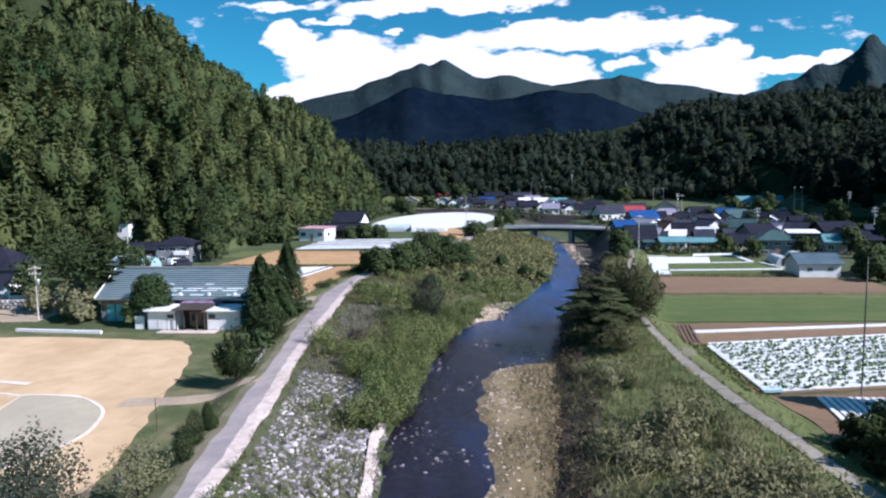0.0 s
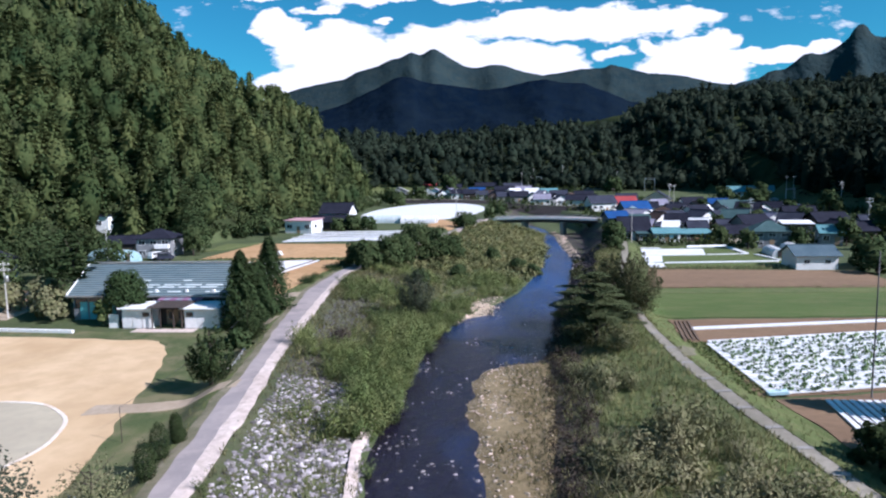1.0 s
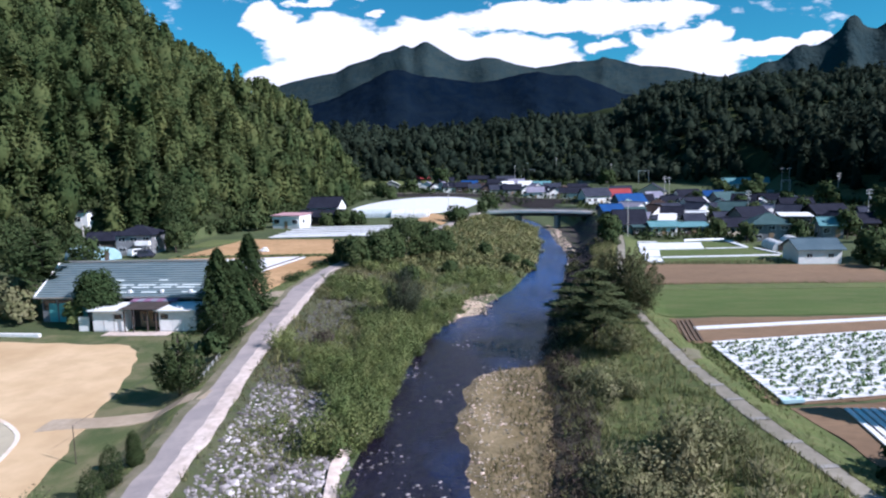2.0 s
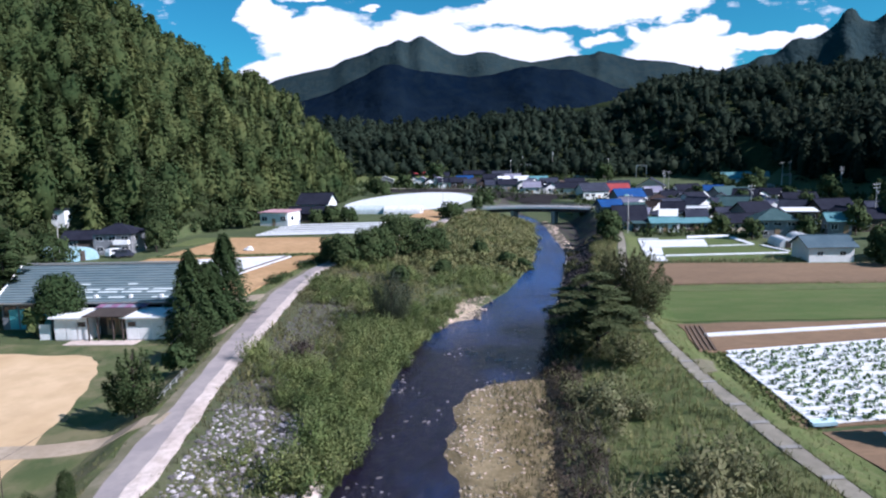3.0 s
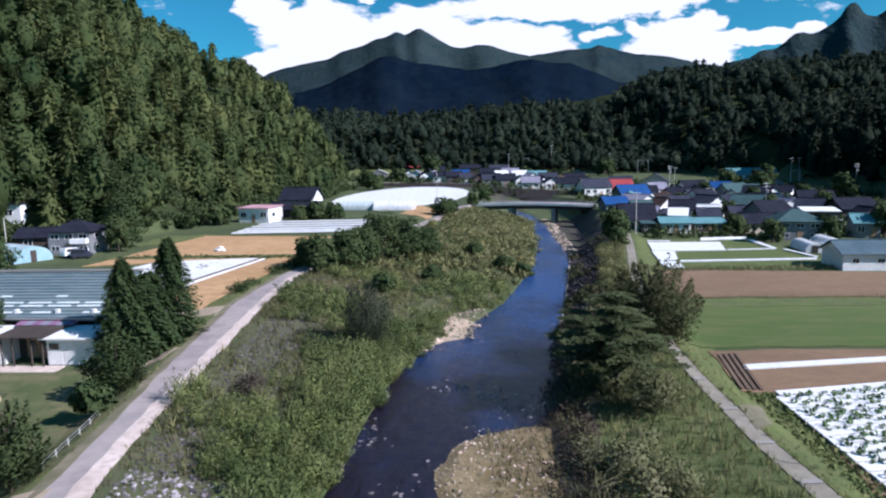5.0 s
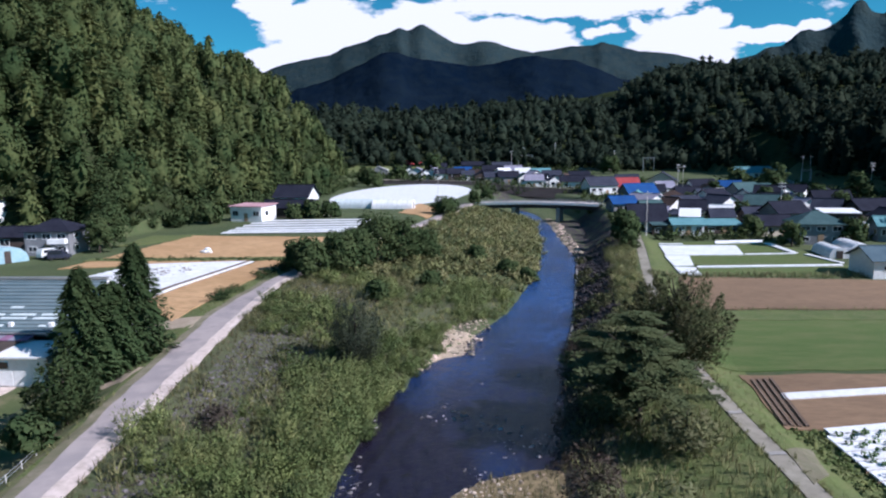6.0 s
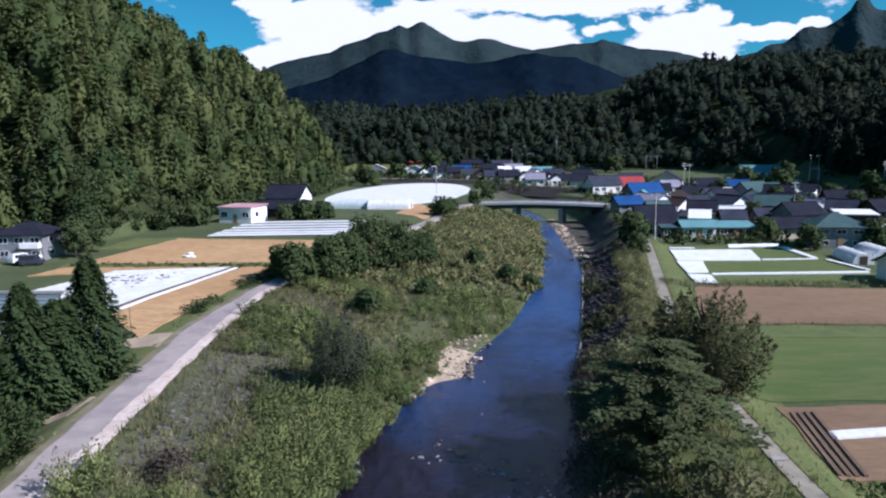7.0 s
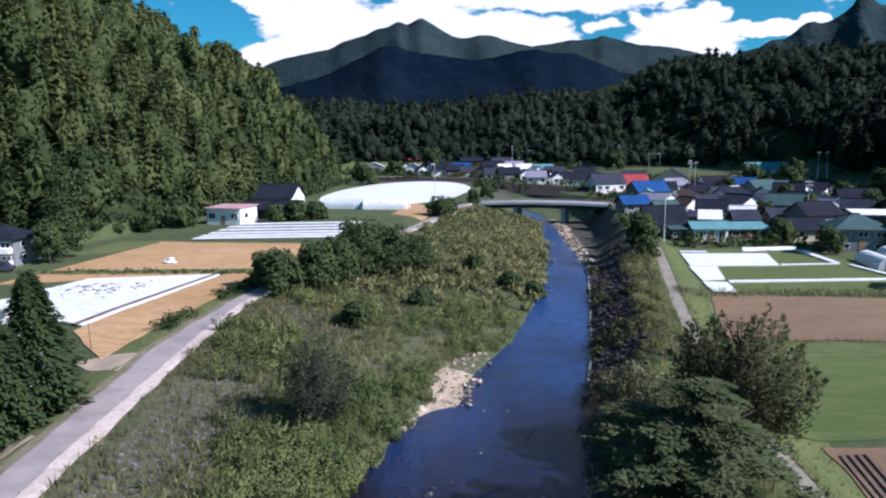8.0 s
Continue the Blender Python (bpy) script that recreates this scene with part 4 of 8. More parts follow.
# ---- trees and shrubs standing by themselves ----
def limb_path(rg, h, r, i, n, low=0.3):
    """A bent limb from the stem out into the crown."""
    a, t = 2.4 * i + rg.uniform(0, 0.8), low + (0.85 - low) * (i + 0.3) / n
    p0 = np.array([0, 0, h * t * 0.9])
    p2 = np.array([math.cos(a), math.sin(a), 0]) * r * rg.uniform(0.4, 0.62) + (0, 0, h * min(t + 0.12, 0.88))
    return p0, (p0 + p2) / 2 + (0, 0, -0.05 * h * rg.random()), p2


def plant(name, x, y, h, label, category, crown, leaf, trunk_r=0.16, limbs=6, r=2.5, low=0.3, seed=1, lean=(0, 0), bare=0.85, soft=0.42):
    """A tree: trunk, limbs and a crown of leaves, rooted in the ground."""
    rg = np.random.default_rng(seed)
    top = empty(name, pose(x, y, float(ground_z(x, y)) - 0.05), label, category)
    k = h * bare
    tube("trunk", [(0, 0, -0.2), (lean[0] * 0.2, lean[1] * 0.2, k * 0.35), (lean[0] * 0.55, lean[1] * 0.55, k * 0.7), (lean[0], lean[1], k)],
         [trunk_r * 1.25, trunk_r, trunk_r * 0.7, trunk_r * 0.25], "bark", top)
    for i in range(limbs):
        p = np.array(limb_path(rg, h, r, i, limbs, low))
        p[:, :2] += np.outer(p[:, 2] / h, lean)
        tube("limb", p, [trunk_r * 0.5, trunk_r * 0.32, trunk_r * 0.1], "bark", top, 5)
    v, f = crown
    v = v.copy()
    v[:, :2] += np.outer(v[:, 2] / h, lean)
    f, nn = canopy(v, f, soft)
    np_ob("crown", v, f, leaf, top, True, "", nn, float(rg.uniform(0.3, 0.7)))
    return top


def pine_crown(h, r, n, size, rg, pads=22, low=0.22):
    """Level boughs in loose tiers, each a row of flat needle pads whose sprays fan outwards."""
    pad = []
    for i in range(pads):
        t = (i + 0.4) / pads
        a = 2.399 * i + rg.uniform(-0.35, 0.35)
        reach = r * (1 - 0.78 * t ** 1.5) * rg.uniform(0.7, 1.12)
        z = h * (low + (0.97 - low) * t) + rg.uniform(-0.25, 0.25)
        for k, q in enumerate((0.36, 0.6, 0.82, 1.0)):
            s = (0.26 - 0.035 * k) * r * (1 - 0.45 * t) * rg.uniform(0.8, 1.2)
            b = a + rg.uniform(-0.22, 0.22)
            pad.append((reach * q * math.cos(b), reach * q * math.sin(b), z - 0.10 * reach * q * q, s, a))
    pad = np.array(pad)
    k = rg.choice(len(pad), n, p=pad[:, 3] ** 2 / (pad[:, 3] ** 2).sum())
    turn, q = rg.uniform(0, 6.283, n), np.sqrt(rg.random(n))
    s = pad[k, 3]
    c = pad[k, :3] + np.stack([s * q * np.cos(turn), s * q * np.sin(turn), 0.22 * s * (1 - q * q) * rg.uniform(-0.6, 1.2, n)], 1)
    way = turn + 0.5 * rg.normal(size=n)
    out = np.stack([np.cos(way) + 0.5 * np.cos(pad[k, 4]), np.sin(way) + 0.5 * np.sin(pad[k, 4]), 0.25 + 0.25 * rg.normal(size=n)], 1)
    out /= np.linalg.norm(out, axis=1, keepdims=True)
    return sprays(c, out, size * 1.35, size * 0.5, rg)


def upright_crown(h, r, n, size, rg, shoots=30):
    """Many leafy shoots that rise and splay from a low fork, with gaps between them."""
    blobs = []
    for i in range(shoots):
        a, q = 2.399 * i, math.sqrt((i + 0.5) / shoots)
        top = h * (1.0 - 0.45 * q * q) * rg.uniform(0.72, 1.02)
        for t in (0.35, 0.58, 0.8, 0.95):
            s = (0.80 - 0.42 * t) * rg.uniform(0.8, 1.3) * r * 0.36
            blobs.append((r * q * (0.45 + 0.55 * t) * math.cos(a), r * q * (0.45 + 0.55 * t) * math.sin(a), top * t, s, s, s * 1.7))
    return blob_leaves(blobs, n, size, rg, fill=0.6)


def flat_pine_crown(h, r, n, size, rg):
    """Broad level shelves of needles, wider below and uneven at the top, with shade between them."""
    pad = []
    shelves = ((0.36, 0.86, 7), (0.51, 1.0, 8), (0.67, 0.88, 8), (0.82, 0.62, 6), (0.96, 0.30, 4))
    for level, reach, boughs in shelves:
        for i in range(boughs):
            a = 6.283 * i / boughs + rg.uniform(-0.3, 0.3) + 7 * level
            far = r * reach * rg.uniform(0.62, 1.1)
            z = h * level + rg.uniform(-0.28, 0.28)
            for q in (0.25, 0.45, 0.65, 0.85, 1.0):
                s = r * rg.uniform(0.11, 0.17) * (1.15 - 0.4 * q)
                b = a + rg.uniform(-0.25, 0.25)
                pad.append((far * q * math.cos(b), far * q * math.sin(b), z + 0.05 * far * q - 0.10 * far * q * q, s, a))
    pad = np.array(pad)
    k = rg.choice(len(pad), n, p=pad[:, 3] ** 2 / (pad[:, 3] ** 2).sum())
    turn, q = rg.uniform(0, 6.283, n), np.sqrt(rg.random(n))
    s = pad[k, 3]
    c = pad[k, :3] + np.stack([s * q * np.cos(turn), s * q * np.sin(turn), 0.22 * s * (1 - q * q) * rg.uniform(-0.4, 1.2, n)], 1)
    way = turn + 0.5 * rg.normal(size=n)
    out = np.stack([np.cos(way) + 0.5 * np.cos(pad[k, 4]), np.sin(way) + 0.5 * np.sin(pad[k, 4]), 0.30 + 0.25 * rg.normal(size=n)], 1)
    out /= np.linalg.norm(out, axis=1, keepdims=True)
    return sprays(c, out, size * 1.35, size * 0.5, rg)


def plume_crown(h, r, shoots, twigs, size, rg):
    """Upright leafy shoots of uneven height, each a narrow spire of twigs, with gaps of air between."""
    c, out = [], []
    for i in range(shoots):
        a, q = 2.399 * i + rg.uniform(-0.3, 0.3), math.sqrt((i + 0.4) / shoots)
        top = h * (1.02 - 0.45 * q * q) * rg.uniform(0.74, 1.03)
        wide = r * rg.uniform(0.16, 0.27)
        m = twigs * 9
        t = rg.uniform(0.18, 1.0, m)
        d, w = rg.uniform(0, 6.283, m), wide * (1.08 - t ** 2.6) * np.sqrt(rg.random(m)) * 1.3
        x = r * q * (0.40 + 0.60 * t) * math.cos(a) + w * np.cos(d)
        y = r * q * (0.40 + 0.60 * t) * math.sin(a) + w * np.sin(d)
        c.append(np.stack([x, y, top * t], 1))
        o = np.stack([0.5 * math.cos(a) * q + 0.55 * np.cos(d), 0.5 * math.sin(a) * q + 0.55 * np.sin(d), 0.65 + 0 * t], 1)
        out.append(o + 0.4 * rg.normal(size=o.shape))
    c, out = np.concatenate(c), np.concatenate(out)
    out /= np.linalg.norm(out, axis=1, keepdims=True)
    return sprays(c, out, size * 0.62, size * 0.26, rg)


def near_trees():
    R = np.random.default_rng
    plant("pine_tree", 13.1, 62.0, 8.0, "spreading green pine on the river bank beside the farm path", "tree", flat_pine_crown(8.0, 5.8, 15500, 0.17, R(1)), "leaf_pine", 0.22, 14, 4.6, 0.2, 1, (-0.6, -0.3), soft=0.25)
    plant("bank_tree", 18.0, 70.5, 9.4, "broad dark tree with rust-tinged leaves behind the pine", "tree", plume_crown(9.0, 4.6, 64, 30, 0.32, R(2)), "leaf_rust", 0.22, 14, 2.6, 0.1, 2, bare=0.7)
    plant("bank_shrub", 14.8, 57.2, 3.2, "low green shrub below the pine", "shrub", plume_crown(3.2, 2.4, 26, 12, 0.26, R(3)), "leaf_olive", 0.06, 4, 1.5, 0.1, 3)
    # dark shrub added to stand for a shadowed hollow in the bank
    plant("hollow_stand_in", -16.0, 59.4, 1.7, "dark thicket added in place of a shadowed hollow below the lane", "shrub", broad_crown(1.7, 1.5, 1100, 0.09, R(44), 14, 0.02), "bark", 0.05, 12, 1.3, 0.08, 44)
    plant("willow_tree", -9.2, 74.0, 6.6, "rounded grey-green willow among bank grass", "tree", plume_crown(7.6, 2.9, 46, 30, 0.20, R(4)), "leaf_grey", 0.13, 12, 2.2, 0.15, 4)
    for i, (x, y, h, r) in enumerate(((-22.5, 108, 5.6, 3.0), (-18.8, 111.5, 6.4, 3.2), (-14.6, 119.5, 8.6, 3.9), (-10.8, 122.5, 7.6, 3.4), (-25.2, 111, 4.6, 2.4), (-16.8, 115, 6.6, 3.0), (-7.4, 126.5, 5.4, 2.8))):
        plant("riverside_tree", x, y, h, "dark green broadleaf tree at the lane's bend", "tree", broad_crown(h, r, 3000, 0.23, R(20 + i), 18, 0.1), "leaf_wood", 0.15, 5, r * 0.8, 0.2, 20 + i)["group"] = "trees at the bend"
    for i, (x, y, h, r) in enumerate(((1.2, 129.5, 3.0, 2.0), (6.4, 121, 2.6, 2.0), (9.6, 118.5, 2.2, 1.8), (-11.0, 97, 2.6, 1.9), (-5.0, 108, 2.4, 1.8))):
        plant("bank_bush", x, y, h, "dark rounded bush on the grassy bank", "shrub", broad_crown(h, r, 900, 0.24, R(40 + i), 8, 0.05), "leaf_wood", 0.06, 3, r * 0.7, 0.1, 40 + i)
    plant("conifer_tree", -31.1, 68.8, 10.2, "dark pointed conifer beside the gym", "tree", conifer_crown(10.2, 3.3, 7500, 0.21, R(5), 0.06, 0.68, 17), "leaf_conifer", 0.17, 0, 2, 0.2, 5, bare=0.95)
    plant("conifer_tree", -28.9, 73.4, 10.8, "tall dark conifer beside the lane", "tree", conifer_crown(10.8, 3.1, 7500, 0.21, R(6), 0.05, 0.62, 18), "leaf_conifer", 0.19, 0, 2, 0.2, 6, bare=0.95)
    plant("conifer_tree", -29.9, 71.0, 8.6, "dense rounded conifer between two taller ones", "tree", conifer_crown(8.6, 2.9, 6500, 0.20, R(7), 0.02, 0.5, 12), "leaf_conifer", 0.16, 0, 2, 0.2, 7, bare=0.95)
    plant("roadside_tree", -27.0, 60.0, 4.9, "bushy dark tree beside the lane", "tree", plume_crown(5.3, 2.6, 26, 18, 0.34, R(8)), "leaf_wood", 0.14, 6, 2.1, 0.2, 8)
    plant("roadside_shrub", -25.9, 55.0, 2.8, "low dark shrub at the lane's edge", "shrub", broad_crown(2.8, 1.6, 1200, 0.2, R(9), 8, 0.05), "leaf_wood", 0.06, 3, 1.1, 0.1, 9)
    plant("yard_tree", -24.3, 44.4, 5.8, "dark leafy tree on the lawn beside the yard", "tree", plume_crown(6.0, 2.2, 26, 20, 0.30, R(10)), "leaf_wood", 0.14, 7, 1.9, 0.2, 10)
    plant("pine_tree", -47.8, 70.4, 7.4, "rounded dark pine in front of the gym", "tree", broad_crown(7.4, 2.8, 7000, 0.16, R(11), 30, 0.30), "leaf_conifer", 0.16, 8, 3.0, 0.25, 11)
    plant("garden_shrub", -50.6, 69.6, 3.2, "clipped light green shrub beside the pine", "shrub", broad_crown(3.6, 1.5, 1300, 0.2, R(12), 8, 0.02), "leaf_bush", 0.06, 2, 1.0, 0.1, 12)
    plant("pine_tree", -58.2, 75.2, 12.6, "tall bare-stemmed pine at the gym's corner", "tree", pine_crown(12.6, 3.4, 5200, 0.27, R(13), 26, 0.42), "leaf_conifer", 0.2, 8, 2.8, 0.45, 13)
    for i, (x, y, h, r) in enumerate(((-59.6, 72, 4.6, 2.4), (-63, 75, 5.4, 2.6), (-66.5, 84, 9, 3.8), (-72, 92, 9.5, 4.2), (-76, 83, 7.5, 3.3), (-70, 77, 4.2, 2.2), (-66, 96, 8, 3.6), (-79, 97, 8.5, 3.8), (-88, 106, 10, 4.2), (-66.4, 128, 7.0, 2.4), (-67.5, 133, 8, 2.8), (-72.5, 142, 11, 3.8), (-75.5, 147, 12, 4.0))):
        plant("garden_tree", x, y, h, "green broadleaf tree among the houses below the hill", "tree", broad_crown(h, r, 1700, 0.26, R(60 + i), 15, 0.1), "leaf_olive" if i in (0, 1, 5) else "leaf_wood", 0.14, 4, r * 0.75, 0.2, 60 + i)
    plant("cherry_tree", -27.0, 20.6, 5.4, "dark sparse young tree at the yard's edge", "tree", upright_crown(5.4, 3.3, 4600, 0.11, R(14), 30), "leaf_grey", 0.09, 18, 3.2, 0.12, 14)
    plant("cherry_tree", -20.6, 21.6, 3.9, "sparse twiggy young tree beside the topiary", "tree", upright_crown(3.9, 2.1, 2600, 0.075, R(15), 26), "leaf_olive", 0.07, 18, 2.3, 0.1, 15)
    for x, y, h, r in ((-19.3, 24.7, 2.4, 0.62), (-20.0, 27.6, 2.5, 0.60), (-21.0, 31.6, 1.7, 0.42), (-20.1, 30.2, 1.1, 0.5)):
        rg = R(int(100 * r + 10 * h))
        top = empty("topiary_shrub", pose(x, y, float(ground_z(x, y)) - 0.03), "dark green egg-shaped clipped topiary on the lawn", "shrub", "clipped shrubs on the lawn")
        v, f = blob_leaves([(0, 0, h * 0.47, r, r, h * 0.52)], 2600, 0.05, rg, 0.08)
        np_ob("leaves", v, f, "leaf_topiary", top)
        tube("stem", [(0, 0, -0.1), (0, 0, h * 0.5)], [0.07, 0.05], "bark", top)
    for i, (x, y, h, r) in enumerate(((25.6, 30.4, 2.9, 1.8), (28.2, 31.4, 3.4, 2.2), (30.8, 32.2, 3.6, 2.3), (25.6, 26.6, 3.4, 2.0), (28.6, 27.6, 4.2, 2.4), (25.4, 22.6, 3.6, 2.0), (28.4, 23.4, 4.4, 2.6))):
        plant("hedge_bush", x, y, h, "dark dense evergreen bush beside the film rows", "shrub", broad_crown(h, r, 1500, 0.2, R(80 + i), 10, 0.02), "leaf_topiary", 0.08, 3, r * 0.6, 0.1, 80 + i)
    plant("cedar_tree", 35.2, 38.4, 8.5, "tall dark cedar at the plot's edge", "tree", conifer_crown(8.5, 2.8, 3600, 0.24, R(16), 0.05, 0.6, 14), "leaf_conifer", 0.22, 0, 2, 0.2, 16, bare=0.95)
    plant("levee_bush", -7.0, 186, 3.8, "dark round bush beside the levee road", "shrub", broad_crown(4.4, 4.0, 1100, 0.42, R(17), 10, 0.02), "leaf_wood", 0.1, 3, 2, 0.1, 17)
    for i, (x, y, h, r) in enumerate(((29.5, 141, 6.0, 2.7), (31.5, 148, 5.5, 2.6), (28.6, 134, 3.5, 2.0), (59, 138, 4.5, 2.4), (70, 139, 5, 2.6), (68.5, 109, 5.5, 3.2), (71, 112, 6, 3.4), (67.5, 104, 4, 2.6), (83, 143, 6.5, 3), (57, 150, 4.5, 2.4), (-40, 175, 4.5, 3.0), (-36, 177, 4.0, 2.8), (-44, 172, 4.0, 2.4),
                                   (-62, 165, 5.5, 3.2), (90, 132, 9, 4), (96, 150, 9, 4.4), (-26, 392, 12, 6), (4.0, 236, 5, 2.6), (0, 212, 4, 2.2), (104, 250, 10, 5), (112, 262, 12, 4), (100, 268, 9, 5), (128, 240, 9, 4.5), (138, 225, 8, 4), (74, 380, 10, 6), (-46, 300, 7, 4.5), (-52, 320, 8, 5), (-40, 345, 8, 5), (57.5, 188, 4.5, 2.2), (66.5, 180, 5, 2.4), (79, 184, 5.5, 2.6), (85, 196, 5, 2.6), (63, 208, 5, 2.4), (74, 214, 5, 2.4), (88, 216, 6, 3), (96, 190, 6, 3.2), (84, 248, 6, 3), (102, 214, 7, 3.4))):
        plant("village_tree", x, y, h, "green tree among the village houses", "tree", broad_crown(h, r, 600, 0.16 * r, R(110 + i), 10, 0.06), "leaf_wood", 0.15, 3, r * 0.7, 0.2, 110 + i)


near_trees()


# ---- bank growth ----
def tuft_proto(n, h, spread, width, rg):
    """A tuft of bent blades."""
    V, F = [], []
    for i in range(n):
        a, b = rg.uniform(0, 6.28), rg.uniform(0, 6.28)
        o = np.array([math.cos(b), math.sin(b), 0]) * spread * math.sqrt(rg.random()) * 0.6
        d = np.array([math.cos(a), math.sin(a), 0])
        s = np.array([-d[1], d[0], 0]) * width
        hh = h * rg.uniform(0.6, 1.1)
        p = [o - s, o + s, o + d * spread * 0.35 + s * 0.7 + (0, 0, hh * 0.65), o + d * spread * 0.35 - s * 0.7 + (0, 0, hh * 0.65)]
        q = len(V)
        V += p + [o + d * spread * 0.9 + (0, 0, hh), o + d * spread * 0.9 + s * 0.2 + (0, 0, hh)]
        F += [(q, q + 1, q + 2, q + 3), (q + 3, q + 2, q + 5, q + 4)]
    return np.array(V), np.array(F)


def plume_proto(h, r, stems, per, size, rg):
    """A feathery clump: shoots that rise and splay, each set with narrow leaves."""
    a, q = rg.uniform(0, 6.283, stems), np.sqrt(rg.random(stems))
    tall = h * (1 - 0.42 * q * q) * rg.uniform(0.65, 1.08, stems)
    t = np.tile(np.linspace(0.12, 1.0, per), (stems, 1)) + rg.uniform(-0.06, 0.06, (stems, per))
    rad = (r * q)[:, None] * (0.30 + 0.70 * np.clip(t, 0, 1) ** 1.5) + 0.05 * r * rg.normal(size=(stems, per))
    turn = a[:, None] + 0.22 * rg.normal(size=(stems, per))
    c = np.stack([rad * np.cos(turn), rad * np.sin(turn), tall[:, None] * t], -1).reshape(-1, 3)
    lean = np.stack([0.7 * np.cos(turn) * q[:, None], 0.7 * np.sin(turn) * q[:, None], 0.75 + 0 * t], -1).reshape(-1, 3)
    out = lean + 0.55 * rg.normal(size=c.shape)
    out /= np.linalg.norm(out, axis=1, keepdims=True)
    return sprays(c, out, size, size * 0.40, rg)


def strewn(name, protos, x, y, lo, hi, mat, label, category, sink=0.05, seed=5, tall=None):
    rg = np.random.default_rng(seed)
    n = len(x)
    s = rg.uniform(lo, hi, (n, 1)) * np.ones((1, 2))
    if tall is not None:
        s = s * np.c_[tall ** 0.5, tall]
    tones = np.clip(0.5 + 0.24 * rg.normal(size=n) + 0.25 * wave(x, y, 4.5, 3), 0, 1)
    v, f, nn, tt = scatter(protos, np.stack([x, y, ground_z(x, y) - sink], 1), s, rg.uniform(0, 6.28, n), rg.integers(0, len(protos), n), 0.6, tones)
    return tagged(np_ob(name, v, f, mat, None, True, "", nn, tt), label, category, kind="stuff")


def bar_height(x, y):
    """Height of the gravel bar over the water; below zero it is drowned."""
    left = np.interp(y, [0, 12, 25, 32, 42, 47, 53, 56, 58.5], [-0.6, -0.4, 0.0, 0.4, -1.3, -1.6, -0.6, 1.6, 6.0])
    right = lerp_pts(y, RIVER_R) + 0.7
    d = np.minimum(np.minimum(x - left, right - x), (58.5 - y) * 0.8) + 0.55 * wave(x, y, 1.5) + 0.3 * wave(x, y, 0.5, 2)
    return np.where(d > 0, 0.28 * smooth(0, 1.8, d) + 0.05 * wave(x, y, 0.9), -0.2 + 0.2 * np.clip(d + 1, 0, 1))


def bank_growth():
    rg = np.random.default_rng(31)
    bush = [plume_proto(rg.uniform(1.3, 1.8), 1.05, 24, 10, 0.135, rg) for _ in range(6)] + [broad_crown(1.4, 1.05, 180, 0.10, rg, 16, 0.02) for _ in range(2)]
    bare = [broad_crown(1.2, 1.0, 110, 0.10, rg, 12, 0.02) for _ in range(4)]
    far_bush = [plume_proto(rg.uniform(1.4, 1.8), 1.35, 12, 5, 0.34, rg) for _ in range(5)]
    speck = [plume_proto(rg.uniform(1.4, 1.8), 1.35, 9, 4, 0.44, rg) for _ in range(4)]
    tuft = [tuft_proto(6, 0.95, 0.40, 0.034, rg) for _ in range(6)]
    tall_grass = [tuft_proto(18, 0.85, 1.0, 0.034, rg) for _ in range(6)]
    # left bank
    x, y = jittered(-30, 24, 8, 205, 0.95, rg)
    rl, ar = lerp_pts(y, RIVER_L), lerp_pts(y, ROAD_R)
    inside = (x < rl + 0.3 + 0.5 * wave(x, y, 1.7, 4)) & (x > ar + 0.5)
    t = (rl - x) / (rl - ar)
    rough = wave(x, y, 3.0, 1) + 0.5 * wave(x, y, 1.1, 2)
    near_rock = (y < 46) & (t > 0.02)
    stony = (y < 80) & (t > 0.66)
    low = inside & ~near_rock & ~(stony & (rough < 0.45)) & ~((y > 80) & (y < 93.5) & (x > lerp_pts(y, SPIT_L))) & (np.hypot((x + 12.8) / 3.2, (y - 74.6) / 2.0) > 1)
    thick = low & ((t < 0.36) | ((t < 0.60) & (rough > -0.1)) | ((y > 80) & (rough > 0.0)) | (rough > 0.8))
    fine = [plume_proto(rg.uniform(1.5, 2.0), 1.0, 32, 13, 0.105, rg) for _ in range(6)]
    sel = thick & (y < 64) & (rg.random(len(x)) < 0.40 + 0.35 * (rough > 0.2))
    strewn("near_bank_bushes", fine, x[sel], y[sel], 0.55, 1.15, "leaf_bush", "dense green shrubs beside the rubble bank", "undergrowth", tall=0.85 + 0.4 * rough[sel], seed=22)
    sel = thick & (y >= 64) & (y < 110) & (rg.random(len(x)) < 0.40 + 0.35 * (rough > 0.2))
    strewn("bank_bushes", bush, x[sel], y[sel], 0.6, 1.25, "leaf_bush", "dense green shrubs and tall weeds on the river bank", "undergrowth", tall=0.85 + 0.4 * rough[sel])
    sel = low & ~thick & (y < 112) & (rg.random(len(x)) < 0.85)
    strewn("bank_herbs", tall_grass, x[sel], y[sel], 0.5, 1.15, "reed", "rank grass and herbs on the river bank", "undergrowth", tall=1.0 + 0.35 * rough[sel], seed=27)
    sel = low & (y >= 110) & (rg.random(len(x)) < 0.33)
    strewn("far_bank_bushes", far_bush, x[sel], y[sel], 0.6, 1.15, "reed", "green brush along the far river bank", "undergrowth", seed=6)
    sel = near_rock & inside & (rough > 0.42) & (rg.random(len(x)) < 0.8)
    strewn("rockside_weeds", bush, x[sel], y[sel], 0.35, 0.75, "leaf_bush", "green weeds growing between the bank stones", "undergrowth", seed=8)
    sel = near_rock & inside & (t < 0.20) & (y > 36) & (rg.random(len(x)) < 0.9)
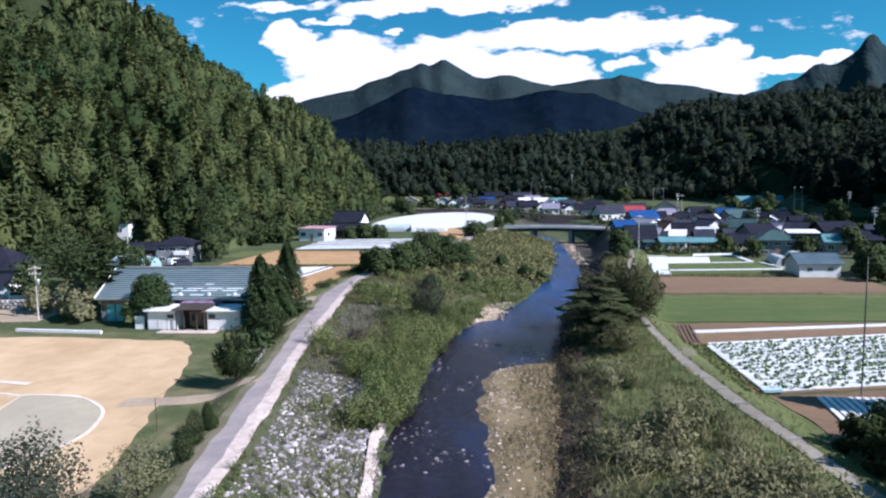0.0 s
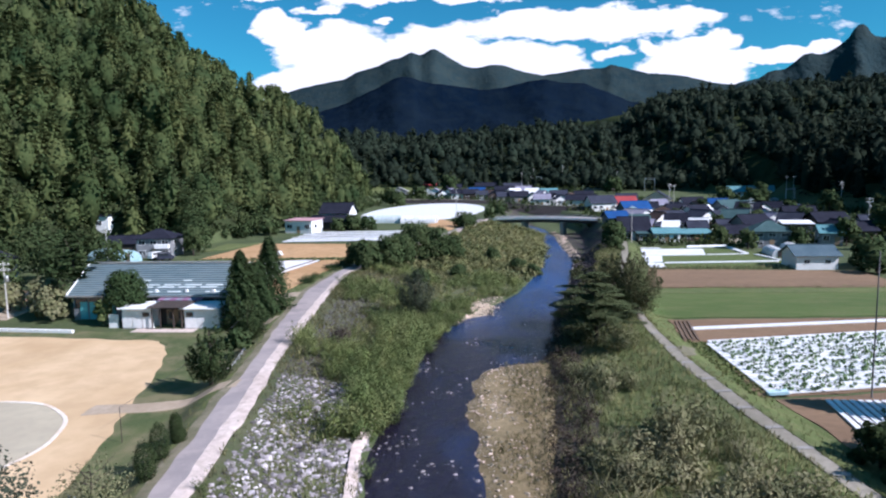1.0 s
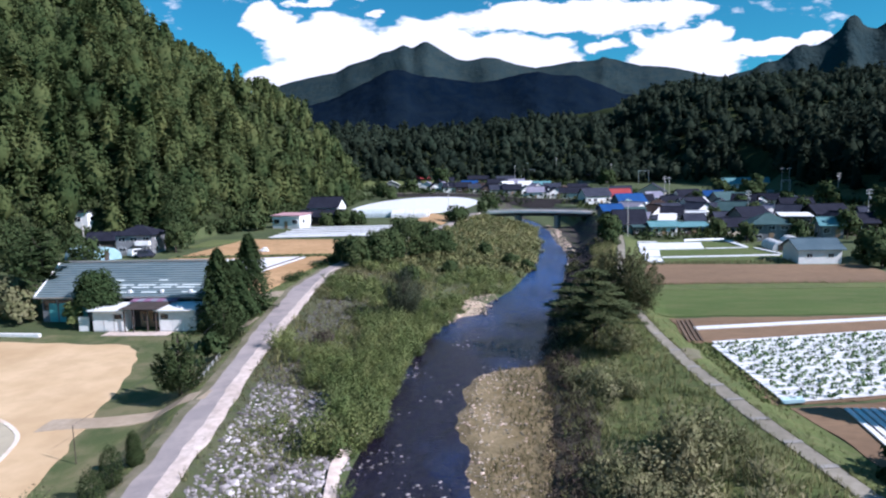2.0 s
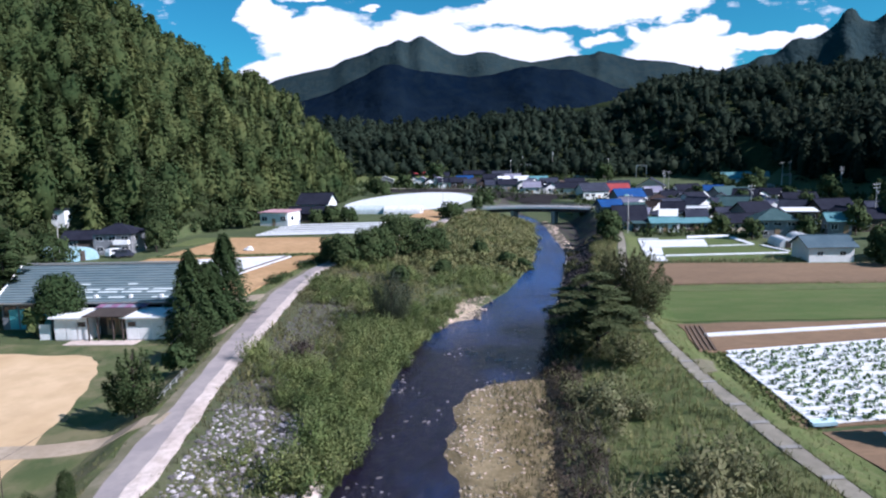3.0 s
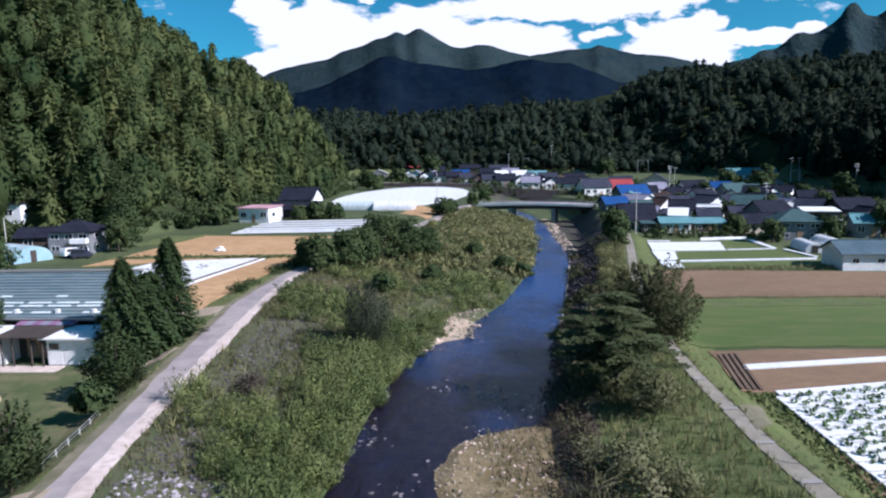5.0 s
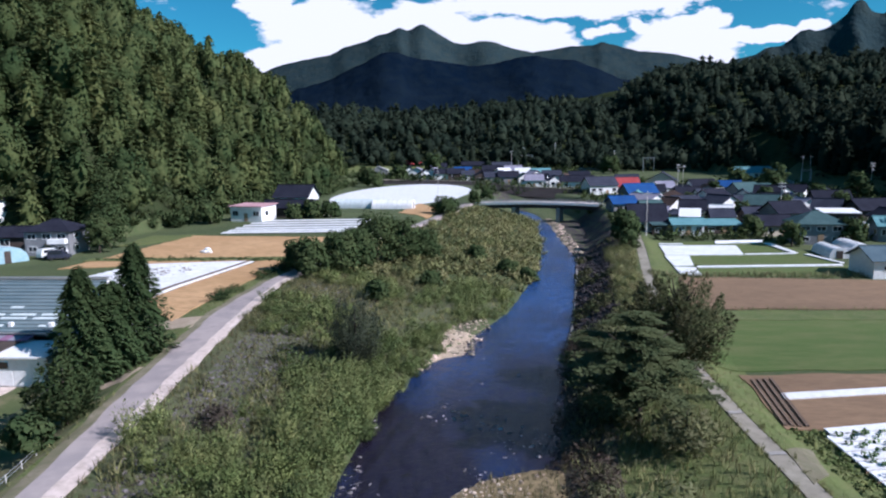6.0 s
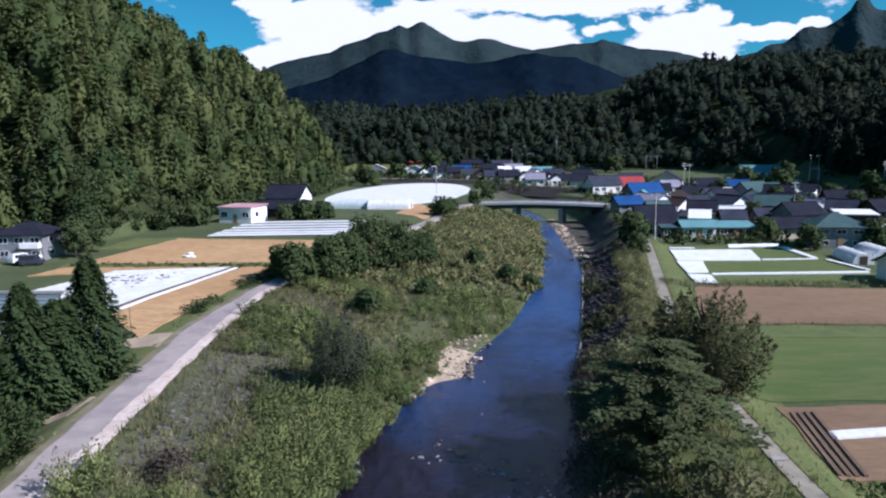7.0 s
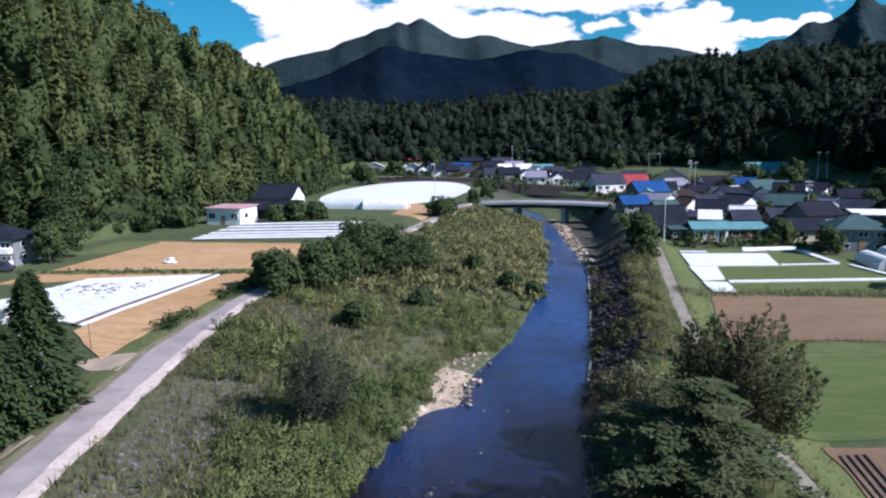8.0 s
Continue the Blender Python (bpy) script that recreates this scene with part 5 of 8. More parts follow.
    strewn("willow_scrub", bush, x[sel], y[sel], 0.7, 1.2, "leaf_bush", "bright green scrub at the water's edge", "undergrowth", seed=9)
    plume = [plume_proto(2.5, 0.95, 34, 14, 0.112, rg) for _ in range(5)]
    x2, y2 = jittered(-16, 8, 35, 96, 1.05, rg)
    r2, a2 = lerp_pts(y2, RIVER_L), lerp_pts(y2, ROAD_R)
    t2 = (r2 - x2) / (r2 - a2)
    sel = (x2 < r2 + 0.6 + 0.9 * wave(x2, y2, 1.9, 2)) & ~((y2 > 79) & (x2 > lerp_pts(y2, SPIT_L) - 0.2)) & (t2 < 0.34 - 0.2 * smooth(60, 90, y2) + 0.08 * wave(x2, y2, 2.5)) & (rg.random(len(x2)) < 0.8)
    strewn("shore_willows", plume, x2[sel], y2[sel], 0.7, 1.25, "leaf_bush", "bright green willow scrub at the water's edge", "undergrowth", seed=21, tall=1.15 - 0.45 * smooth(58, 80, y2[sel]) + 0.2 * wave(x2[sel], y2[sel], 2.2, 6))
    # both banks go on behind the start
    x2, y2 = jittered(-30, 34, -58, 8, 1.9, rg)
    mid = (x2 > lerp_pts(y2, RIVER_R) + 0.5) & (x2 < lerp_pts(y2, PATH_L) - 1.0)
    mid |= (x2 < lerp_pts(y2, RIVER_L) - 0.4) & (x2 > lerp_pts(y2, ROAD_R) + 0.8) & (wave(x2, y2, 3.0, 1) > -0.1)
    strewn("downstream_brush", speck, x2[mid], y2[mid], 0.6, 1.3, "leaf_olive", "olive brush on the downstream banks", "undergrowth", seed=24)
    # grass over both banks
    gx, gy = jittered(-30, 34, 8, 150, 0.43, rg)
    rl, rr = lerp_pts(gy, RIVER_L), lerp_pts(gy, RIVER_R)
    ar, pl = lerp_pts(gy, ROAD_R), lerp_pts(gy, PATH_L)
    t = (rl - gx) / (rl - ar)
    patch = wave(gx, gy, 2.2, 3)
    thin = rg.random(len(gx)) < 0.7 * np.clip(1.2 - gy / 130, 0.2, 1)
    left = (gx < rl) & ~((gy > 80) & (gy < 93.5) & (gx > lerp_pts(gy, SPIT_L))) & (gx > ar + 0.35) & ((gy > 46) | (patch > 0.35)) & (~((t > 0.6) & (gy < 84)) | (patch > 0.6))
    right = (gx > rr + 0.4) & (gx < pl - 0.2) & ((gy < 86) | (gx > rr + 4.6))
    dry = (gx > ar + 0.5) & (t > 0.42) & (t < 1) & (gy < 112) & (gy > 10) & (rg.random(len(gx)) < np.where(gy < 46, 0.25, np.where((t > 0.62) & (gy < 82), 0.62, 0.55)))
    strewn("dry_weeds", tuft, gx[dry], gy[dry], 0.3, 0.8, "weed_dry", "brownish dry weeds on the slope below the lane", "weeds", seed=23)
    sel = (left | right) & thin
    strewn("bank_grass", tuft, gx[sel], gy[sel], 0.40, 0.95, "reed", "tall green and straw-coloured grass on the banks", "grass", seed=10)
    # right bank
    x, y = jittered(2, 34, 6, 135, 0.95, rg)
    rr, pl = lerp_pts(y, RIVER_R), lerp_pts(y, PATH_L)
    t = (x - rr) / (pl - rr)
    rough = wave(x, y, 2.6, 5) + 0.5 * wave(x, y, 1.0, 6)
    sel = (t > 0.12) & (t < 0.86 - 0.36 * smooth(34, 52, y)) & (y < 84) & ((rough > -0.3) | (t < 0.35)) & (rg.random(len(x)) < 0.95)
    two = wave(x, y, 1.9, 9) > 0.05
    for some, name, mat, text in ((sel & two, "shore_bushes", "leaf_olive", "tangled olive brush between river and farm path"), (sel & ~two & (rg.random(len(x)) < 0.75), "shore_weeds", "leaf_olive", "green weeds between river and farm path")):
        strewn(name, bush if name == "shore_bushes" else tall_grass, x[some], y[some], 0.6, 1.4, mat, text, "undergrowth", tall=1.15 + 0.65 * rough[some], seed=12)
    # dry brush coloured dark for the shade along the bank's foot
    edge = (x > rr - 0.5 + 0.5 * wave(x, y, 1.3)) & (x < rr + 2.6) & (y < 86) & (rg.random(len(x)) < 0.8)
    strewn("dead_brush", bare, x[edge], y[edge], 0.45, 1.0, "leaf_dead", "dead brush along the water's edge, bank shade in its dark colour", "undergrowth", seed=26)
    sel = (x > rr + 4.8) & (x < pl - 0.6) & (y >= 86) & (rg.random(len(x)) < 0.7)
    strewn("wall_top_weeds", bush, x[sel], y[sel], 0.5, 1.0, "reed", "light green weeds on top of the river wall", "undergrowth", seed=13)
    # lawns, verges and field edges
    gx, gy = jittered(-40, 62, 12, 112, 0.62, rg)
    al, pr = lerp_pts(gy, ROAD_L), lerp_pts(gy, PATH_R)
    verge = ((gx < al - 0.3) & (gx > al - 3.2) & ~((gy > 63) & (gy < 69)) & ~((gy > 78) & (gy < 87)) & ~((gy > 38) & (gy < 44))) | ((gx > pr + 0.15) & (gx < pr + 2.9) & ~((gy > 51.5) & (gy < 57.5)))
    sel = verge & (rg.random(len(gx)) < 0.8)
    strewn("verge_grass", tuft, gx[sel], gy[sel], 0.22, 0.5, "reed", "short grass along the lane and path", "grass", seed=14)
    ey = rg.uniform(8, 112, 1500)
    side = rg.random(1500)
    ex = np.where(side < 0.4, lerp_pts(ey, PATH_L), np.where(side < 0.8, lerp_pts(ey, PATH_R), lerp_pts(ey, ROAD_R) + 0.55)) + 0.16 * rg.normal(size=1500)
    strewn("edge_tufts", tuft, ex, ey, 0.15, 0.42, "reed", "ragged grass creeping over path edges", "grass", sink=-0.02, seed=25)
    x, y = jittered(-200, -40, 60, 340, 2.6, rg)
    d = hill_distance(x, y)
    sel = (d > -3.5) & (d < 11) & (y < 300) & ~((d < -0.5) & (x > -75) & (x < -60) & (y < 158))
    strewn("hill_foot_scrub", [plume_proto(2.8, 1.7, 14, 8, 0.42, rg) for _ in range(3)] + [broad_crown(2.6, 1.7, 110, 0.27, rg, 12, 0.02) for _ in range(2)], x[sel], y[sel], 0.7, 1.7, "leaf_wood", "green scrub along the foot of the wooded hill", "undergrowth", seed=15)


    # dry tufts on the gravel bar, dark scrub among the houses
    x, y = jittered(-1, 8, 10, 57, 0.42, rg)
    sel = (bar_height(x, y) > 0.1) & (wave(x, y, 2.0, 4) + 0.30 * (x - 3.2) > 0.0)
    strewn("bar_grass", tuft, x[sel], y[sel], 0.25, 0.6, "weed_dry", "dry grass on the gravel bar", "grass", sink=-0.75, seed=16)
    x, y = jittered(33, 140, 146, 330, 2.6, rg)
    sel = (wave(x, y, 6, 2) > -0.1) & (rg.random(len(x)) < 0.55)
    strewn("village_scrub", speck, x[sel], y[sel], 0.7, 1.9, "leaf_wood", "dark hedges and garden scrub among the houses", "undergrowth", seed=17)
    x, y = jittered(26, 62, 109, 112.2, 0.55, rg)
    strewn("field_edge_weeds", tuft, x, y, 0.5, 1.0, "leaf_olive", "weeds along the brown field's edge", "weeds", seed=18)
    x, y = jittered(24, 64, 91.2, 93.0, 0.55, rg)
    strewn("field_edge_grass", tuft, x, y, 0.3, 0.6, "reed", "grass baulk between two fields", "grass", seed=19)
    x, y = jittered(-70, 60, 280, 450, 5.0, rg)
    sel = (wave(x, y, 9, 2) > -0.2) & ~((x < -22) & (y > 390)) & (hill_distance(x, y) < -3) & ~((np.abs(x + 27) < 27) & (y < 318))
    strewn("far_scrub", speck, x[sel], y[sel], 1.2, 2.6, "leaf_wood", "hedges and scrub round the far village", "undergrowth", seed=20)


# ---- stones ----
def stone_proto(rg, squash=0.8, sub=1):
    bm = bmesh.new()
    bmesh.ops.create_icosphere(bm, subdivisions=sub, radius=1.0)
    k = rg.uniform(0.6, 1.4, 3)
    for v in bm.verts:
        n = noise.noise(Vector(v.co) * 1.3 + Vector((float(k[0]) * 9, float(k[1]) * 7, 3)))
        v.co *= 1 + 0.4 * n + float(rg.uniform(-0.22, 0.22))
        v.co.x *= float(k[0])
        v.co.y *= float(k[1])
        v.co.z *= squash
    me = bpy.data.meshes.new("rock")
    bm.to_mesh(me)
    bm.free()
    me.materials.append(M["rock"])
    return me


def mesh_arrays(me):
    v = np.zeros(len(me.vertices) * 3, np.float32)
    me.vertices.foreach_get("co", v)
    f = np.zeros(len(me.loops), np.int32)
    me.loops.foreach_get("vertex_index", f)
    return v.reshape(-1, 3), f.reshape(-1, 3)


def stones():
    rg = np.random.default_rng(41)
    protos = [stone_proto(rg) for _ in range(8)]
    arrays = [mesh_arrays(m) for m in protos]
    # riprap bank: nearest stones singly, the rest joined
    x, y = jittered(-24, -4, 9, 104, 0.37, rg)
    rl, ar = lerp_pts(y, RIVER_L), lerp_pts(y, ROAD_R)
    t = (rl - x) / (rl - ar)
    patch = wave(x, y, 2.6, 8)
    ok = (t > 0.0) & (t < 0.9) & (((y < 46) & (patch > -0.75)) | ((y >= 46) & (t > 0.52) & (patch > -0.65)))
    ok &= ~((y > 36) & (y < 46) & (t < 0.2))
    x0, y0 = jittered(-20, -4, -58, 9, 1.0, rg)
    t0 = (lerp_pts(y0, RIVER_L) - x0) / (lerp_pts(y0, RIVER_L) - lerp_pts(y0, ROAD_R))
    go = (t0 > 0.0) & (t0 < 0.9)
    x, y, t = np.r_[x[ok], x0[go]], np.r_[y[ok], y0[go]], np.r_[t[ok], t0[go]]
    size = (0.10 + 0.17 * rg.random(len(x)) ** 1.6) * (1.1 - 0.3 * t) * np.where(y > 46, 0.72, 0.9)
    single = np.where((y > 17) & (y < 34) & (t < 0.62))[0][:300]
    bank = empty("riprap_bank", pose(-11, 25, 1.4), "pale grey rubble stones set on the river bank", "stone bank", kind="structure")
    for i in single:
        ob = new("rock", protos[i % 8])
        ob.parent = bank
        ob.matrix_world = Matrix.LocRotScale((x[i], y[i], float(ground_z(x[i], y[i])) + 0.28 * size[i]), Euler((rg.uniform(-0.5, 0.5), rg.uniform(-0.5, 0.5), rg.uniform(0, 6.28))), [size[i]] * 3)
    rest = np.setdiff1d(np.arange(len(x)), single)
    for pick, name, mat, text in ((rest[y[rest] < 46], "bank_rubble", "rock_stuff", "pale grey rubble stones along the sloping bank"), (rest[y[rest] >= 46], "weathered_rubble", "rock_dull", "dull weathered rubble below the lane")):
        s = np.c_[size[pick], size[pick] * 0.9]
        v, f = scatter(arrays, np.stack([x[pick], y[pick], ground_z(x[pick], y[pick]) + 0.24 * size[pick]], 1), s, rg.uniform(0, 6.28, len(pick)), rg.integers(0, 8, len(pick)))
        tagged(np_ob(name, v, f, mat), text, "stones", kind="stuff")
    # stones over a bar or in the shallows
    small = [mesh_arrays(stone_proto(rg, 0.55)) for _ in range(5)]

    def strew(name, x, y, z, lo, hi, mat, label, power=2.5):
        n = len(x)
        s = lo + (hi - lo) * rg.random(n) ** power
        v, f = scatter(small, np.stack([x, y, z], 1), np.c_[s, s], rg.uniform(0, 6.28, n), rg.integers(0, 5, n))
        return tagged(np_ob(name, v, f, mat), label, "stones", kind="stuff")

    x, y = jittered(-3, 8, 8, 59, 0.21, rg)
    b = bar_height(x, y)
    ok = (b > 0.03) & (rg.random(len(x)) < np.clip(0.62 - 0.07 * (x - lerp_pts(y, RIVER_R) + 9) + 0.3 * wave(x, y, 1.8, 3), 0.12, 0.95))
    strew("gravel_stones", x[ok], y[ok], b[ok] - 0.02, 0.03, 0.15, "gravel_stone", "mixed tan and grey stones on the gravel bar")
    x, y = jittered(-9, 12, -20, 80, 0.42, rg)
    rl, rr = lerp_pts(y, RIVER_L), lerp_pts(y, RIVER_R)
    b = bar_height(x, y)
    rapid = np.exp(-((y - 58) / 9) ** 2) + np.exp(-((y - 30) / 14) ** 2) * 0.9 + 0.16
    ok = (x > rl + 0.1) & (x < rr - 0.2) & (b < 0.03) & (rg.random(len(x)) < 0.75 * rapid * smooth(-0.1, 0.6, wave(x, y, 1.6, 3)))
    strew("river_stones", x[ok], y[ok], np.full(ok.sum(), -0.03), 0.04, 0.20, "rock_wet", "wet stones breaking the shallow water", 2.5)
    x, y = jittered(-4, 8, 76, 99, 0.32, rg)
    ok = (y < 94) & (x > lerp_pts(y, SPIT_L) - 0.3 + 0.4 * wave(x, y, 0.9, 2)) & (x < lerp_pts(y, SPIT_R) + 0.1 + 0.9 * wave(x, y, 0.8)) & (rg.random(len(x)) < 0.85)
    strew("spit_stones", x[ok], y[ok], np.maximum(ground_z(x[ok], y[ok]), 0.0) + 0.08, 0.05, 0.24, "gravel_stone", "pale stones on the small spit", 3)
    x, y = jittered(14, 36, 128, 215, 0.7, rg)
    d = lerp_pts(y, RIVER_R) - x
    ok = (y > 137) & (d < 0.7) & (d > -2.6 * smooth(136, 150, y) + 0.7 * wave(x, y, 3.0)) & (rg.random(len(x)) < 0.8)
    strew("shore_stones", x[ok], y[ok], ground_z(x[ok], y[ok]) + 0.05, 0.12, 0.5, "gravel_stone", "bleached stones below the river wall", 1.5)


u, v = np.meshgrid(np.linspace(-3.5, 8.5, 60), np.linspace(-30, 60, 260))
tagged(np_ob("gravel_bar", np.stack([u, v, bar_height(u, v) - 0.04], -1).reshape(-1, 3), grid_faces(60, 260), "gravel", smooth=True), "tan gravel bar in the river", "gravel bar", kind="structure")
u, v = np.meshgrid(np.linspace(0, 1, 14), np.linspace(77, 93.8, 60))
sx = lerp_pts(v, SPIT_L) + u * (lerp_pts(v, SPIT_R) - lerp_pts(v, SPIT_L)) + (u - 0.5) * 0.8 * wave(v, v * 0, 0.6)
tagged(np_ob("sand_spit", np.stack([sx, v, np.maximum(ground_z(sx, v) + 0.05, 0.20 * (1 - u ** 2) - 0.08)], -1).reshape(-1, 3), grid_faces(14, 40), "dirt", smooth=True), "small pale sand spit at the bend", "sand spit", kind="structure")
stones()
bank_growth()


# ---- buildings ----
def window_on(parent, x, z, w, h, y, out=-1, frame_mat="wall_white", bars=1):
    """A window on a wall that faces -y (out=-1) or +y: frame ring, pane and mullion."""
    bm = bmesh.new()
    t = 0.07
    y0, y1 = (y - 0.06, y + 0.02) if out < 0 else (y - 0.02, y + 0.06)
    box_into(bm, x - w / 2, x + w / 2, y0, y1, z - h / 2, z - h / 2 + t)
    box_into(bm, x - w / 2, x + w / 2, y0, y1, z + h / 2 - t, z + h / 2)
    box_into(bm, x - w / 2, x - w / 2 + t, y0, y1, z - h / 2 + t, z + h / 2 - t)
    box_into(bm, x + w / 2 - t, x + w / 2, y0, y1, z - h / 2 + t, z + h / 2 - t)
    for k in range(bars):
        bx = x - w / 2 + w * (k + 1) / (bars + 1)
        box_into(bm, bx - 0.025, bx + 0.025, y0, y1, z - h / 2 + t, z + h / 2 - t)
    win = part("window", bm, frame_mat, parent)
    box("pane", x - w / 2 + t, x + w / 2 - t, y - 0.022 if out < 0 else y + 0.005, y - 0.005 if out < 0 else y + 0.022, z - h / 2 + t, z + h / 2 - t, "glass", win)
    return win


def side_window(parent, x, y, z, w, h, out=1, frame_mat="wall_white"):
    """A window on a wall that faces x."""
    bm = bmesh.new()
    t = 0.07
    x0, x1 = (x - 0.02, x + 0.06) if out > 0 else (x - 0.06, x + 0.02)
    for a, b, c, d in ((y - w / 2, y + w / 2, z - h / 2, z - h / 2 + t), (y - w / 2, y + w / 2, z + h / 2 - t, z + h / 2), (y - w / 2, y - w / 2 + t, z - h / 2 + t, z + h / 2 - t), (y + w / 2 - t, y + w / 2, z - h / 2 + t, z + h / 2 - t)):
        box_into(bm, x0, x1, a, b, c, d)
    win = part("window", bm, frame_mat, parent)
    box("pane", x + 0.005 if out > 0 else x - 0.022, x + 0.022 if out > 0 else x - 0.005, y - w / 2 + t, y + w / 2 - t, z - h / 2 + t, z + h / 2 - t, "glass", win)


def gable_roof(parent, w, d, eave, ridge, mat, over=0.55, thick=0.14, along_x=True):
    """Two sloping slabs that meet at the ridge, with eaves."""
    for s in (-1, 1):
        bm = bmesh.new()
        half, run = (w, d) if along_x else (d, w)
        hx, ry = half / 2 + over, run / 2 + over
        drop = (ridge - eave) / (run / 2) * over
        pts = []
        for dz in (0, thick):
            pts += [(-hx, s * ry, eave - drop + dz), (hx, s * ry, eave - drop + dz), (hx, 0, ridge + dz), (-hx, 0, ridge + dz)]
        if not along_x:
            pts = [(-p[1], p[0], p[2]) for p in pts]
        vs = [bm.verts.new(p) for p in pts]
        for f in ((0, 1, 2, 3), (4, 5, 6, 7), (0, 1, 5, 4), (1, 2, 6, 5), (2, 3, 7, 6), (3, 0, 4, 7)):
            bm.faces.new([vs[i] for i in f])
        part("roof", bm, mat, parent)
    hx = (w if along_x else d) / 2 + over
    a = (-hx, -0.12) if along_x else (-0.12, -hx)
    b = (hx, 0.12) if along_x else (0.12, hx)
    box("ridge_cap", a[0], b[0], a[1], b[1], ridge + thick - 0.05, ridge + thick + 0.12, mat, parent)


def hip_roof(parent, w, d, eave, ridge, mat, over=0.6, thick=0.14):
    bm = bmesh.new()
    hx, hy = w / 2 + over, d / 2 + over
    k = max(hx - hy, 0.4)
    e = [bm.verts.new(p) for p in ((-hx, -hy, eave - 0.15), (hx, -hy, eave - 0.15), (hx, hy, eave - 0.15), (-hx, hy, eave - 0.15))]
    e2 = [bm.verts.new((v.co.x, v.co.y, eave - 0.15 + thick)) for v in e]
    r = [bm.verts.new((-k, 0, ridge)), bm.verts.new((k, 0, ridge))]
    bm.faces.new(e[::-1])
    for i in range(4):
        bm.faces.new((e[i], e[(i + 1) % 4], e2[(i + 1) % 4], e2[i]))
    bm.faces.new((e2[0], e2[1], r[1], r[0]))
    bm.faces.new((e2[2], e2[3], r[0], r[1]))
    bm.faces.new((e2[1], e2[2], r[1]))
    bm.faces.new((e2[3], e2[0], r[0]))
    part("roof", bm, mat, parent)
    box("ridge_cap", -k - 0.1, k + 0.1, -0.13, 0.13, ridge - 0.05, ridge + 0.14, mat, parent)


def walls(parent, w, d, eave, ridge, mat, style, along_x):
    bm = bmesh.new()
    hx, hy = w / 2, d / 2
    base = [bm.verts.new(p) for p in ((-hx, -hy, -0.5), (hx, -hy, -0.5), (hx, hy, -0.5), (-hx, hy, -0.5))]
    top = [bm.verts.new((v.co.x, v.co.y, eave)) for v in base]
    bm.faces.new(base[::-1])
    if style == "gable":
        if along_x:
            g = [bm.verts.new((hx, 0, ridge)), bm.verts.new((-hx, 0, ridge))]
            bm.faces.new((base[0], base[1], top[1], top[0]))
            bm.faces.new((base[2], base[3], top[3], top[2]))
            bm.faces.new((base[1], base[2], top[2], g[0], top[1]))
            bm.faces.new((base[3], base[0], top[0], g[1], top[3]))
        else:
            g = [bm.verts.new((0, -hy, ridge)), bm.verts.new((0, hy, ridge))]
            bm.faces.new((base[1], base[2], top[2], top[1]))
            bm.faces.new((base[3], base[0], top[0], top[3]))
            bm.faces.new((base[0], base[1], top[1], g[0], top[0]))
            bm.faces.new((base[2], base[3], top[3], g[1], top[2]))
    else:
        for i in range(4):
            bm.faces.new((base[i], base[(i + 1) % 4], top[(i + 1) % 4], top[i]))
        bm.faces.new(top)
    part("wall", bm, mat, parent)


def house(x, y, w, d, eave, ridge, turn, wall, roof, label, style="gable", along_x=True, wins=2, storeys=1, door=True, name="house", side=True, group="", pane=1.0):
    """A house with walls, roof, windows and a door; its front faces local -y."""
    z = float(np.min(height(np.array([x - w / 3, x + w / 3, x, x]), np.array([y, y, y - d / 2, y + d / 2]))))
    top = empty(name, pose(x, y, z, 0, 0, turn), label, "house" if name == "house" else name.replace("_", " "), group)
    walls(top, w, d, eave, ridge, wall, style, along_x)
    if style == "gable":
        gable_roof(top, w, d, eave, ridge, roof, along_x=along_x)
    elif style == "hip":
        hip_roof(top, w, d, eave, ridge, roof)
    else:
        bm = bmesh.new()
        box_into(bm, -w / 2 - 0.35, w / 2 + 0.35, -d / 2 - 0.45, d / 2 + 0.3, eave + 0.004, eave + 0.2)
        for v in bm.verts:
            v.co.z += (ridge - eave) * (v.co.y + d / 2) / d
        part("roof", bm, roof, top)
    step = eave / storeys
    for s in range(storeys):
        zc = step * s + step * 0.55
        for k in range(wins):
            xc = -w / 2 + w * (k + 0.5) / wins
            if s == 0 and door and k == wins // 2:
                continue
            window_on(top, xc, zc, pane * min(1.7, w / wins * 0.6), pane * min(1.25, step * 0.45), -d / 2)
        if side:
            for out in (-1, 1):
                side_window(top, out * w / 2, -d * 0.15, zc, 1.3, min(1.1, step * 0.42), out)
    if door:
        xc = -w / 2 + w * (wins // 2 + 0.5) / wins
        box("door", xc - 0.5, xc + 0.5, -d / 2 - 0.05, -d / 2 + 0.01, 0.05, min(2.05, eave - 0.25), "door_wood", top)
    return top


